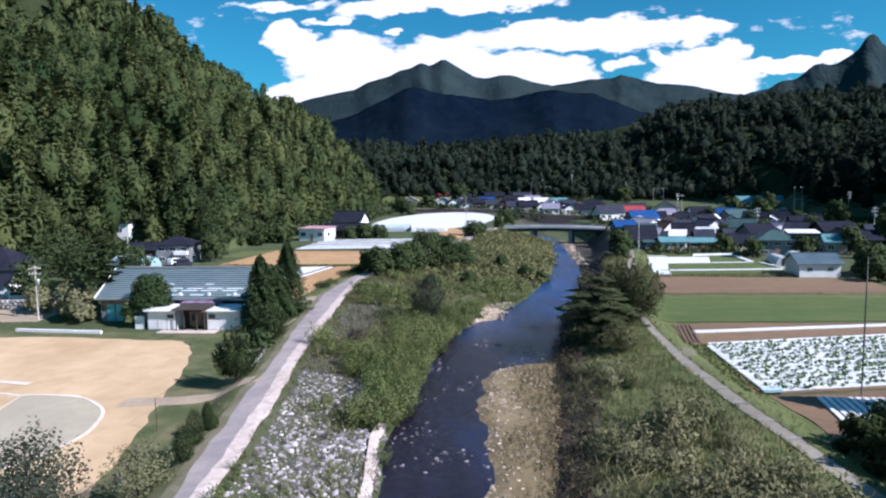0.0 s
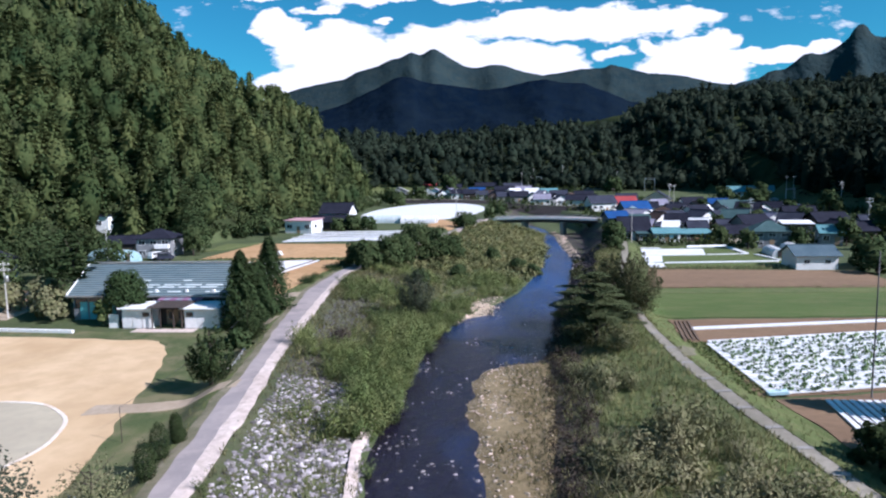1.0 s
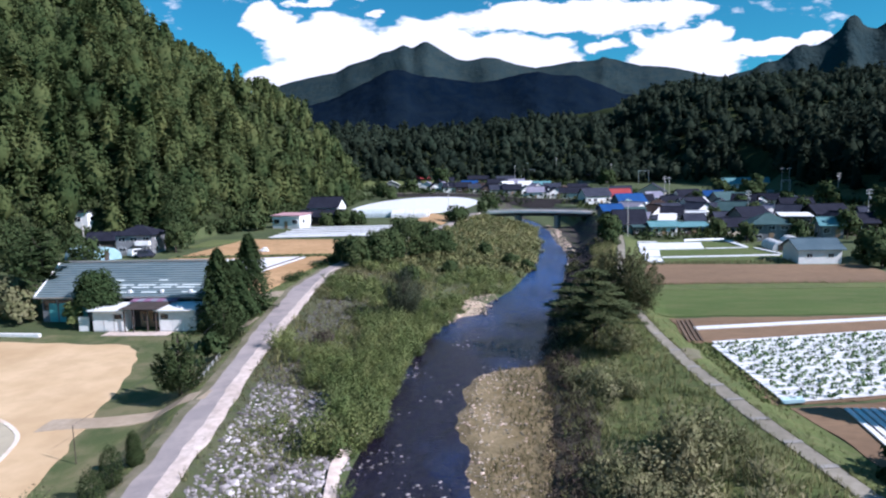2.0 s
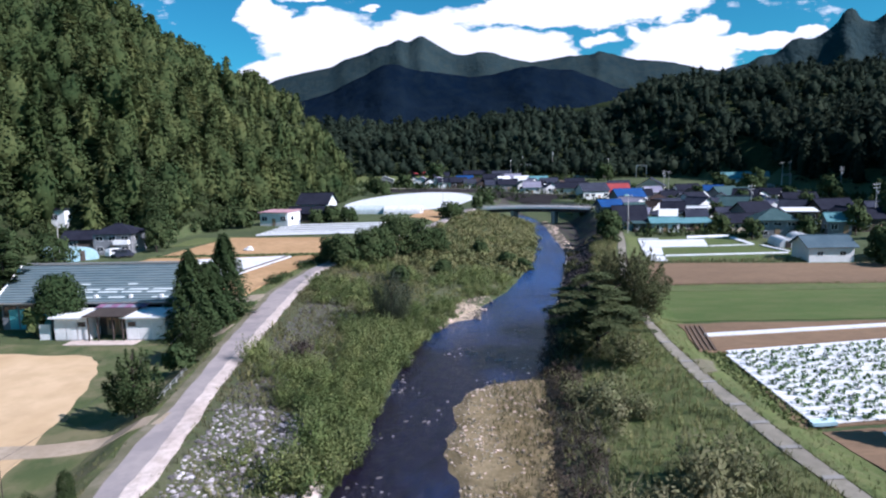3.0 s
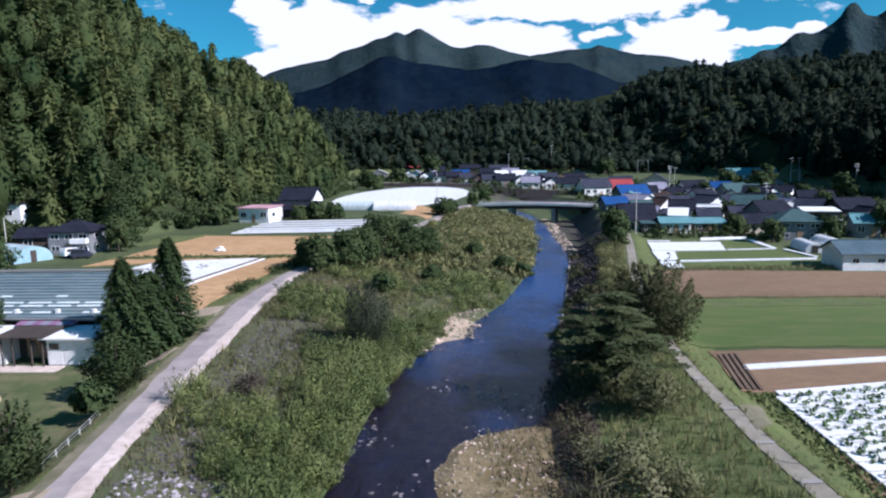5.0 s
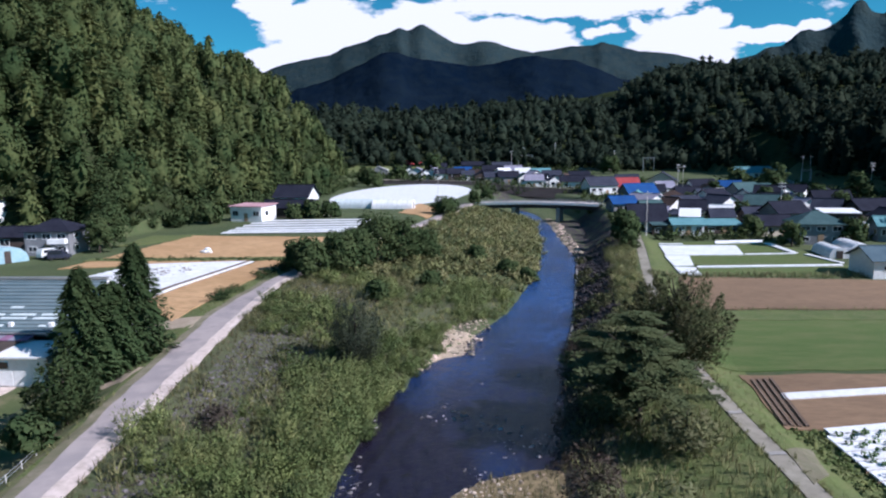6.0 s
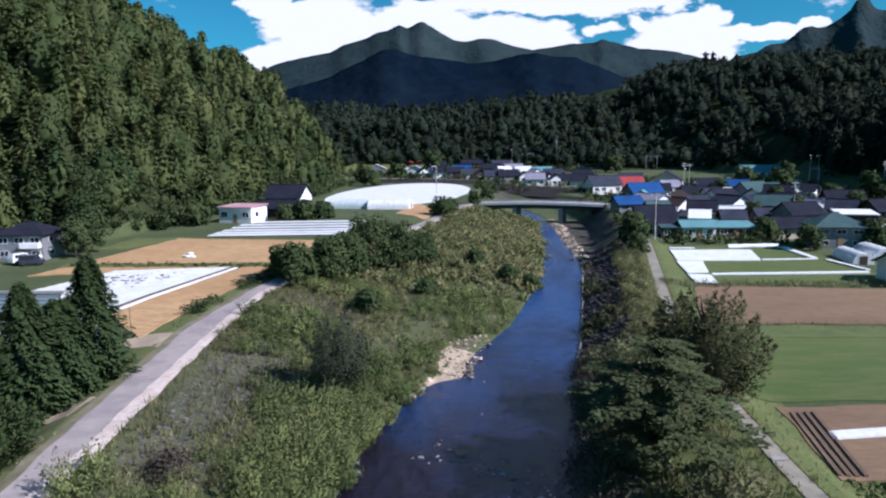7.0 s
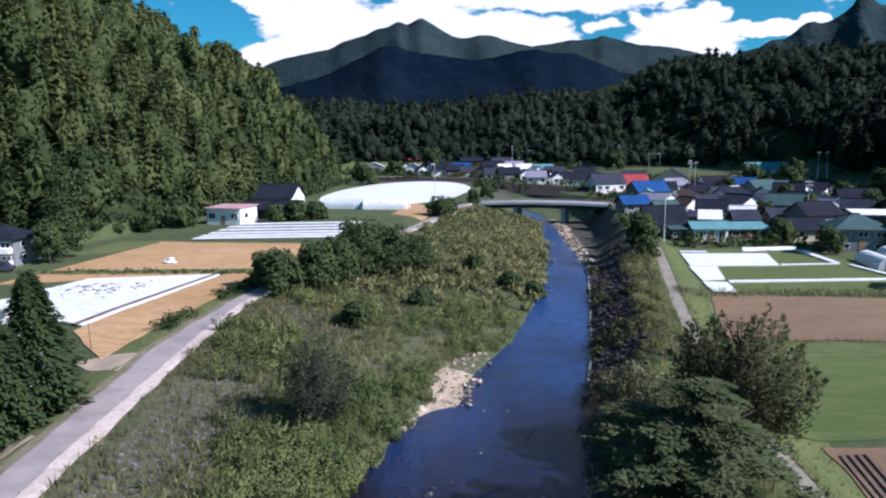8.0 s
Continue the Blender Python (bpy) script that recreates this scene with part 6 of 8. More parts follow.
def build_gym():
    W, run, e0, e1, n = 11.73, 5.7, 3.55, 7.3, 15
    top = empty("school_gym", pose(-45.53, 72.5, 1.2), "long gym with pale blue-grey sheet roof and dark windows", "gym")
    box("wall", -W + 0.5, W - 0.5, 0.0, 10.2, -0.6, e0, "wall_grey", top)

    def slab(name, x0, x1, y0, y1, z0, z1, h0, h1, mat, label=""):
        bm = bmesh.new()
        vs = [bm.verts.new(p) for p in ((x0, y0, z0), (x1, y0, z0), (x1, y1, z1), (x0, y1, z1), (x0, y0, z0 + h0), (x1, y0, z0 + h0), (x1, y1, z1 + h1), (x0, y1, z1 + h1))]
        for f in ((0, 3, 2, 1), (4, 5, 6, 7), (0, 1, 5, 4), (1, 2, 6, 5), (2, 3, 7, 6), (3, 0, 4, 7)):
            bm.faces.new([vs[k] for k in f])
        return part(name, bm, mat, top, label)

    def on_roof(t):
        return -0.6 + run * t, e0 + (e1 - e0) * t

    for i in range(n):
        (y0, z0), (y1, z1) = on_roof(i / n), on_roof((i + 1) / n)
        slab("roof_sheet", -W, W, y0, y1 + 0.05, z0 + 0.06, z1 - 0.0, 0.15, 0.08, "roof_gym")
    slab("rear_roof", -W, W, run - 0.6, 10.8, e1 + 0.06, e0 - 0.1, 0.12, 0.12, "roof_gym")
    box("ridge_cap", -W - 0.05, W + 0.05, run - 0.85, run - 0.35, e1 + 0.1, e1 + 0.3, "metal", top)
    for s in (-1, 1):
        bm = bmesh.new()
        vs = [bm.verts.new((s * (W - 0.55) + dx, y, z)) for dx in (-0.05, 0.05) for y, z in ((0, e0 - 0.01), (10.2, e0 - 0.01), (run - 0.6, e1))]
        for f in ((0, 1, 2), (3, 5, 4), (0, 3, 4, 1), (1, 4, 5, 2), (2, 5, 3, 0)):
            bm.faces.new([vs[k] for k in f])
        part("gable_wall", bm, "wall_grey", top)
        y0, z0 = on_roof(0)
        y1, z1 = on_roof(1)
        slab("verge_trim", s * W - 0.09, s * W + 0.09, y0 - 0.05, y1, z0 + 0.02, z1 + 0.02, 0.26, 0.26, "wall_white", "white painted roof edge")
    # milky sheets laid into three courses
    for row, xs, w in ((3, (-4.2, -1.2, 1.9, 4.9, 8.0), 1.2), (4, (-3.4, -0.4, 2.6, 5.6, 8.6), 1.2), (1, (-5.0, 0.4, 3.4, 8.8), 1.0), (6, (-6.4, -1.5, 4.5), 0.6)):
        for x in xs:
            (y0, z0), (y1, z1) = on_roof((row + 0.14) / n), on_roof((row + 0.9) / n)
            slab("skylight", x - w, x + w, y0, y1, z0 + 0.205, z1 + 0.125, 0.03, 0.03, "clear_sheet", "milky translucent roof sheet")
    for x in (-3.4, 0.9, 5.2, 9.0):
        y, z = on_roof(0.07)
        box("roof_vent", x - 0.2, x + 0.2, y, y + 0.4, z + 0.12, z + 0.62, "roof_white", top, "small white roof vent", 0.05)
    for k in range(11):
        window_on(top, -W + 1.6 + (2 * W - 3.2) * k / 10, 2.5, 1.7, 1.3, 0.0, frame_mat="paint_dark")
    for k in range(4):
        box("panel", -W + 1.5 + 1.35 * k, -W + 2.6 + 1.35 * k, -0.10, -0.075, 0.3, 2.75, "turquoise", top, "turquoise painted panel")
    box("gutter", -W, W, -0.85, -0.62, e0 - 0.02, e0 + 0.12, "metal", top)


def build_annex():
    top = empty("entrance_block", pose(-40.8, 68, 1.12), "white single-storey entrance block with dark porch", "building")
    for side, x0, x1 in ((-1, -6.2, -2.2), (1, 2.2, 6.9)):
        wing = box("wing", x0, x1, 0.0, 3.4, -0.5, 2.75, "wall_white", top)
        bm = bmesh.new()
        box_into(bm, x0 - 0.35, x1 + 0.25, -0.6, 3.7, 2.76, 2.90)
        for v in bm.verts:
            v.co.z += 0.04 * (v.co.y + 0.6)
        part("roof", bm, "roof_white", top, "white sheet roof")
        for k in range(3):
            xc = x0 + (k + 0.5) * (x1 - x0) / 3
            box("panel", xc - 0.70, xc + 0.70, -0.035, -0.005, 0.25, 2.3, "wall_white", wing)
        box("plinth", x0 - 0.03, x1 + 0.03, -0.05, -0.005, -0.3, 0.18, "concrete_dark", wing)
        window_on(top, x0 + 0.75 if side > 0 else x1 - 0.75, 2.0, 0.9, 0.55, -0.04, frame_mat="paint_dark")
    box("porch_back", -2.2, 2.2, 2.2, 2.35, -0.3, 2.7, "wall_wood", top)
    bm = bmesh.new()
    box_into(bm, -2.45, 2.45, -0.75, 3.3, 2.96, 3.06)
    for v in bm.verts:
        v.co.z += 0.05 * (v.co.y + 0.75)
    part("porch_roof", bm, "wall_wood", top, "dark brown porch roof")
    for x in (-2.0, -0.9, 0.9, 2.0):
        box("post", x - 0.06, x + 0.06, -0.42, -0.30, 0.0, 2.95, "wall_wood", top)
    for x in (-1.35, 0.0):
        d = box("door", x + 0.02, x + 1.30, 2.10, 2.19, 0.02, 2.2, "door_wood", top, "brown wooden double door leaf")
        box("pane", x + 0.3, x + 1.0, 2.075, 2.095, 0.9, 2.0, "glass", d)
    box("step", -4.2, 4.0, -1.9, -0.06, -0.5, 0.14, "shoulder", top, "pale concrete entrance step", 0.03)
    box("lower_step", -5.2, 4.6, -2.4, -1.61, -0.6, -0.10, "concrete_dark", top, "", 0.03)
    for k in range(7):
        x = -2.9 + 0.86 * k
        bm = bmesh.new()
        box_into(bm, x, x + 0.84, 2.7, 4.05, 3.28, 3.35)
        for v in bm.verts:
            v.co.z += 0.16 * (v.co.y - 2.7)
        part("canopy_sheet", bm, "magenta" if k % 2 == 0 else "roof_violet", top, "faded magenta canopy sheet")
    box("awning", 7.0, 8.5, -0.4, 1.2, 1.3, 1.38, "turquoise", top, "pale green lean-to awning")
    box("awning_post", 8.3, 8.42, -0.3, -0.18, -0.4, 1.3, "metal", top)
    box("side_wall", -8.3, -7.0, 0.3, 0.5, -0.6, 1.9, "wall_white", top)


build_gym()
build_annex()


def build_village():
    # across the lane, below the hill
    house(-74.4, 128.5, 7.8, 6.5, 4.4, 6.2, 4, "wall_grey", "roof_dark", "grey two-storey house with dark hipped roof below the hill", "hip", wins=3, storeys=2)
    grey = bpy.data.objects["house"]
    box("balcony", 0.6, 3.7, -4.35, -3.27, 2.15, 3.05, "wall_white", grey, "white balcony front", 0.04)
    box("porch", 1.0, 3.6, -4.2, -3.27, 0.0, 1.0, "wall_white", grey, "low white porch wall", 0.04)
    house(-94, 139, 5, 5, 3.6, 4.0, 0, "wall_white", "roof_dark", "small white shed behind the grey house", "flat", wins=1, door=False)
    house(-84, 133, 9, 5, 2.8, 4.2, 8, "wall_wood", "roof_dark", "dark boarded farm store beside the grey house", wins=2)
    house(-90.5, 93, 12, 9, 4.4, 8.2, 8, "wall_grey", "roof_dark", "large grey house with dark blue-grey roof above a stone wall", "hip", wins=4, storeys=2)
    house(-86.5, 88.0, 6, 4.0, 2.4, 3.8, 8, "wall_white", "roof_dark", "low dark-roofed porch wing of the large house", wins=2)
    house(-53.6, 171, 8.6, 6.5, 3.6, 3.9, -14, "wall_white", "roof_pink", "small white flat-roofed house with faded red roof edge", "flat", wins=3)
    house(-46.2, 183, 9.0, 7.5, 5.2, 7.9, -8, "wall_white", "roof_dark", "white-panelled timber farmhouse with dark tiled roof", wins=3, storeys=2)
    house(-46.2, 178.2, 13.5, 4.0, 2.8, 4.3, -8, "wall_wood", "roof_dark", "low dark wing before the timber farmhouse", wins=3)
    # near the farm path
    house(59.8, 111.6, 7.2, 6.2, 2.7, 4.1, -1, "wall_white", "roof_shed", "white tool shed with blue-grey roof at the field's edge", wins=2, door=False, name="tool_shed", side=False, pane=0.62)
    house(45.0, 154.5, 6.2, 4.4, 2.5, 3.4, 0, "wall_white", "roof_teal", "small white house with pale teal roof", wins=3)
    house(40.2, 155.2, 4.6, 4, 2.2, 2.8, 0, "wall_wood", "roof_slate", "dark-fronted lean-to with green-grey roof", "flat", wins=2)
    house(53.0, 157.0, 7.4, 4.5, 1.9, 2.6, 0, "wall_wood", "roof_teal", "low dark workshop with teal sheet roof", "flat", wins=3)
    house(37.8, 159, 7.4, 6.5, 3.0, 6.0, 0, "wall_white", "roof_dark", "white-walled house with dark tiled roof", wins=2)
    house(50.6, 175, 7.2, 6, 2.5, 3.6, 0, "wall_grey", "roof_grey", "grey bungalow with pale fascia", "hip", wins=2)
    house(47.0, 196, 9.5, 8.5, 3.6, 5.6, 35, "wall_white", "roof_violet", "white gabled house with violet-grey roof", along_x=False, wins=2)
    house(39.2, 190, 6.2, 6, 2.4, 4.0, 10, "wall_grey", "roof_blue", "small house with bright blue sheet roof beside the bridge", wins=2)
    house(55.8, 241, 10.5, 8, 2.8, 5.6, 15, "wall_grey", "roof_blue", "house with vivid blue roof", wins=2)
    house(57.5, 270, 10, 8, 3.0, 5.8, 5, "wall_cream", "roof_red", "house with faded red roof", wins=2)
    house(73.6, 276, 11.4, 8, 4.2, 7.5, -20, "wall_cream", "roof_grey", "cream two-storey house with grey roof", along_x=False, wins=2, storeys=2)
    house(69.0, 207, 7.6, 7.5, 3.4, 5.9, 28, "wall_white", "roof_dark", "white house with dark roof and a row of windows", wins=3)
    house(64.5, 189, 7.4, 7.5, 3.4, 5.6, 24, "wall_white", "roof_grey", "white gabled house with a row of upper windows", along_x=False, wins=3, storeys=2)
    house(76.0, 191, 7.6, 6.5, 3.2, 5.4, -28, "wall_wood", "roof_slate", "dark farmhouse with a low green-grey roof", wins=3)
    house(71.6, 169, 7.6, 6.6, 3.4, 5.5, 14, "wall_grey", "roof_dark", "grey house with dark gabled roof", wins=3, storeys=1)
    house(65.4, 143.0, 8.0, 7.0, 3.9, 6.1, -8, "wall_grey", "roof_slate", "tall grey house with teal hipped roof tiles", "hip", wins=3, storeys=2)
    house(62.0, 154, 7.0, 5.5, 2.4, 4.0, 4, "wall_cream", "roof_dark", "low cream outbuilding with dark roof", wins=2)
    house(83.5, 169, 7.2, 6, 3.0, 3.5, -14, "wall_wood", "roof_white", "dark workshop with a flat white roof", "flat", wins=3)
    house(80.0, 145, 4.6, 4.5, 3.2, 4.6, -10, "wall_grey", "roof_teal", "narrow house with light teal roof", wins=2)
    house(89, 150, 6, 6, 3.2, 5.0, 0, "wall_wood", "roof_dark", "dark shed beside the teal-roofed house", wins=2)
    house(67.4, 174, 6.0, 5, 2.3, 3.8, 0, "wall_wood", "roof_grey", "small dark house with grey roof", wins=2)
    house(46.5, 262, 11, 8, 4.0, 6.8, 16, "wall_white", "roof_grey", "large hall with broad grey roof and white wall", wins=4)
    house(137, 338, 22, 8, 2.9, 5.6, -12, "wall_white", "roof_teal", "long pale blue-roofed hall below the woods", wins=6)
    house(89.5, 237, 8.5, 7, 3.2, 5.8, 22, "wall_grey", "roof_slate", "village house with green-grey gabled roof", wins=3)
    house(92.5, 225, 7.4, 6.5, 3.2, 5.6, -30, "wall_wood", "roof_dark", "dark timber house among village roofs", wins=2)
    house(68.2, 228, 7.0, 6, 2.6, 5.2, 0, "wall_white", "roof_dark", "village house with a white front", wins=2)
    house(80.5, 215, 7.0, 7, 2.8, 5.2, -20, "wall_white", "roof_grey", "white gabled house with grey tiles in the village", along_x=False, wins=2)
    house(74.2, 200, 6.6, 6, 2.4, 4.6, 0, "wall_grey", "roof_grey", "grey-tiled house in the village", wins=2)
    house(60.5, 217, 7.6, 6.6, 2.8, 5.0, -12, "wall_cream", "roof_brown", "cream house with brown hipped roof", "hip", wins=2)
    house(58.5, 199, 7.4, 6, 2.6, 4.7, 14, "wall_grey", "roof_grey", "small grey house by the lane", wins=2)
    house(100, 204, 9, 7, 3.0, 5.4, -8, "wall_wood", "roof_dark", "dark farmhouse at the village edge", wins=3)
    house(96, 178, 9, 7, 3.0, 5.2, 6, "wall_wood", "roof_dark", "dark barn with broad roof", wins=2)
    house(103.5, 169, 7, 6, 2.8, 5.0, -5, "wall_grey", "roof_grey", "grey shed at the village edge", wins=2)
    house(84, 262, 9, 7, 3.0, 5.5, 10, "wall_white", "roof_dark", "white village house with dark roof", wins=2)
    house(64, 295, 9, 7, 3.0, 5.4, -5, "wall_grey", "roof_grey", "village house with grey tiled roof", wins=2)
    rows = ((55.2, 182, 5.6, "wall_white", "roof_dark", "small white house with dark roof"), (44.6, 182, 5.4, "wall_wood", "roof_slate", "dark house with green-grey roof"), (52.4, 192, 5.8, "wall_white", "roof_brown", "white house with brown roof"),
            (71.8, 222, 6.0, "wall_white", "roof_grey", "white house with grey roof"), (84.6, 203, 6.4, "wall_cream", "roof_dark", "cream house with dark roof"), (98.0, 246, 7.0, "wall_white", "roof_slate", "white house with green-grey roof"),
            (79.6, 244, 6.2, "wall_grey", "roof_brown", "grey house with brown roof"), (62.8, 246, 6.0, "wall_white", "roof_dark", "white house with dark tiled roof"), (88.0, 182, 5.8, "wall_wood", "roof_grey", "dark house with grey roof"),
            (106.0, 238, 7.4, "wall_white", "roof_dark", "white house with dark roof"), (70.4, 262, 6.4, "wall_white", "roof_violet", "white house with pale violet roof"), (94.5, 262, 7.0, "wall_wood", "roof_blue", "dark house with blue sheet roof"))
    for x, y, w, wa, ro, text in rows:
        house(x, y, w, w * 0.9, 2.9, 4.9, 38 * math.sin(x * 1.7), wa, ro, text + " on a village lane", along_x=y % 4 > 1.5, wins=2, group="small village houses")
    # small outbuildings between the houses
    sheds = ((49.5, 166, 4.0, "wall_white", "roof_white", "white-roofed store"), (56.5, 166.5, 4.6, "wall_wood", "roof_grey", "dark store"), (60.0, 176, 4.4, "wall_white", "roof_white", "white lean-to"),
             (43.5, 171, 4.5, "wall_wood", "roof_violet", "violet-roofed shed"), (63, 200, 4.2, "wall_white", "roof_dark", "white shed"), (54, 208, 5.0, "wall_white", "roof_white", "bright white shed"),
             (79, 178, 5.2, "wall_cream", "roof_grey", "cream shed"), (86, 190, 6.0, "wall_white", "roof_violet", "white-fronted shed"), (78, 230, 5.5, "wall_white", "roof_white", "white-roofed shed"),
             (99, 232, 6.5, "wall_white", "roof_dark", "white gabled shed"), (92, 210, 5.0, "wall_white", "roof_blue", "blue-roofed shed"), (74, 250, 6, "wall_wood", "roof_grey", "grey-roofed shed"), (91, 163, 5.5, "wall_wood", "roof_dark", "dark shed"),
             (66, 258, 6, "wall_white", "roof_white", "white shed"), (108, 222, 7, "wall_wood", "roof_violet", "violet-roofed barn"), (52, 226, 5, "wall_white", "roof_teal", "teal-roofed shed"))
    for x, y, w, wa, ro, text in sheds:
        house(x, y, w, w * 0.8, 2.3 + 0.1 * w, 3.0 + 0.25 * w, 25 * math.sin(x * 3), wa, ro, text + " among the village houses", "gable" if x % 2 < 1.3 else "flat", along_x=y % 3 > 1, wins=2, name="outbuilding", side=False, group="village outbuildings")
    # beyond the bridge
    rows = ((-55.6, 377, 10, "wall_grey", "roof_white", "pale-roofed shed"), (-43.5, 382, 8.4, "wall_white", "roof_grey", "bright white house"), (-32, 360, 9, "wall_white", "roof_violet", "white house with violet roof"),
            (-18.4, 345, 6.6, "wall_white", "roof_dark", "white gabled house"), (-11, 345, 8.5, "wall_wood", "roof_dark", "brown timber house"), (-4.8, 337, 6, "wall_white", "roof_grey", "narrow white house"),
            (2, 330, 6.6, "wall_wood", "roof_dark", "dark house"), (7, 323, 6.8, "wall_cream", "roof_grey", "cream house"))
    for x, y, w, wa, ro, text in rows:
        house(x, y, w, 6.5, 3.3, 5.4, 9 * math.sin(x), wa, ro, text + " in the far village", wins=2, group="far village houses", along_x=x % 2 > 0.7)
    rows = ((14.6, 322, 9, "wall_grey", "roof_dark", "grey house with dark roof"), (23.4, 351, 7, "wall_white", "roof_white", "bright white house"), (25, 299, 7.5, "wall_white", "roof_violet", "white shed"),
            (42, 288, 13.5, "wall_white", "roof_dark", "large pale hall with dark roof"), (-3, 437, 15, "wall_wood", "roof_dark", "long dark barn"), (15, 421, 12, "wall_wood", "roof_grey", "long grey barn"), (-42, 441, 10, "wall_wood", "roof_red", "dull red shed"))
    for x, y, w, wa, ro, text in rows:
        house(x, y, w, 7, 3.4, 5.6, 8 * math.sin(x), wa, ro, text + " in the far village", wins=3, group="far village houses")
    rows = ((-27, 349, 6.5, "roof_dark", "white house with dark roof"), (-23, 362, 7, "roof_violet", "white house with violet roof"), (-14, 356, 6, "roof_grey", "white house with grey roof"), (-1, 352, 6.4, "roof_brown", "white house with brown roof"),
            (5, 345, 6, "roof_dark", "small white house"), (12, 340, 6.8, "roof_violet", "white house with pale roof"), (17, 334, 5.6, "roof_dark", "narrow white house"), (22, 318, 6, "roof_slate", "white house with green-grey roof"),
            (29, 312, 6.6, "roof_dark", "white gabled house"), (34, 300, 6, "roof_grey", "small white house"), (-38, 372, 7, "roof_grey", "white house with grey roof"), (0, 366, 7, "roof_dark", "white house with dark roof"),
            (14, 362, 6.4, "roof_white", "white-roofed house"), (28, 338, 6.4, "roof_violet", "white house with violet roof"), (40, 312, 6.6, "roof_brown", "white house with brown roof"))
    for x, y, w, ro, text in rows:
        house(x, y, w, 6.0, 3.0, 5.0, 30 * math.sin(2.3 * x), "wall_white", ro, text + " in the far village", wins=2, group="far village houses", along_x=x % 3 > 1.2, side=False)
    rows = ((-25, 420, 10, "wall_grey", "roof_dark", "dark-roofed house"), (32.5, 349, 9, "wall_white", "roof_teal", "teal-roofed house"), (36, 330, 8.4, "wall_white", "roof_grey", "pale house"),
            (-8, 372, 9, "wall_grey", "roof_blue", "blue-roofed shed"), (8, 385, 10, "wall_white", "roof_dark", "white house"), (48, 322, 9, "wall_cream", "roof_dark", "cream house"), (20, 380, 9, "wall_grey", "roof_violet", "violet-roofed house"))
    for x, y, w, wa, ro, text in rows:
        house(x, y, w, 7, 3.2, 5.4, 7 * math.cos(x), wa, ro, text + " in the far village", wins=2, group="far village houses")


build_village()


def tunnel(x, y, w, length, h, turn, mat, label, name="polytunnel"):
    """A plastic tunnel: bent skin, end walls and hoops."""
    top = empty(name, pose(x, y, float(ground_z(x, y)), 0, 0, turn), label, "polytunnel")
    a = np.linspace(0, math.pi, 15)
    ys = np.linspace(-length / 2, length / 2, 9)
    V = np.array([(-w / 2 * math.cos(t), yy, h * math.sin(t) ** 0.8) for yy in ys for t in a])
    np_ob("skin", V, grid_faces(15, 9), mat, top, True)
    for yy in (ys[0], ys[-1]):
        bm = bmesh.new()
        ring = [bm.verts.new((-w / 2 * math.cos(t), yy, h * math.sin(t) ** 0.8)) for t in a]
        bm.faces.new(ring)
        part("end_wall", bm, mat, top)
    box("door", -0.5, 0.5, -length / 2 - 0.05, -length / 2 - 0.01, 0, h * 0.75, "wall_wood", top)
    for yy in ys[1:-1]:
        tube("hoop", [(-(w / 2 + 0.02) * math.cos(t), yy, (h + 0.02) * math.sin(t) ** 0.8) for t in a], [0.03] * 15, "metal", top, 5)
    return top


tunnel(-80.5, 120.5, 6.5, 10, 2.7, 62, "hut_blue", "pale blue plastic tunnel behind the gym")
tunnel(60.8, 128.5, 3.0, 8, 1.7, -8, "plastic", "white plastic tunnel behind the tool shed")
tunnel(66.0, 131.5, 3.6, 8, 1.9, -8, "plastic", "white plastic tunnel near the tall grey house")
tunnel(-34.5, 206, 5, 14, 2.6, 80, "clear_sheet", "pale tunnel beside the film-covered field")
tunnel(-23.5, 203, 5, 12, 2.6, 85, "plastic", "white tunnel beside the soil patch")


# ---- bridge ----
# shade under the deck is also put into the girder's base colour
M["bridge_dark"] = surface("shaded_girder", (0.055, 0.050, 0.058), (0.08, 0.074, 0.084), (0.04, 0.037, 0.042), 0.3, 2.0, 0.9, 0.3, 8, 0.02)


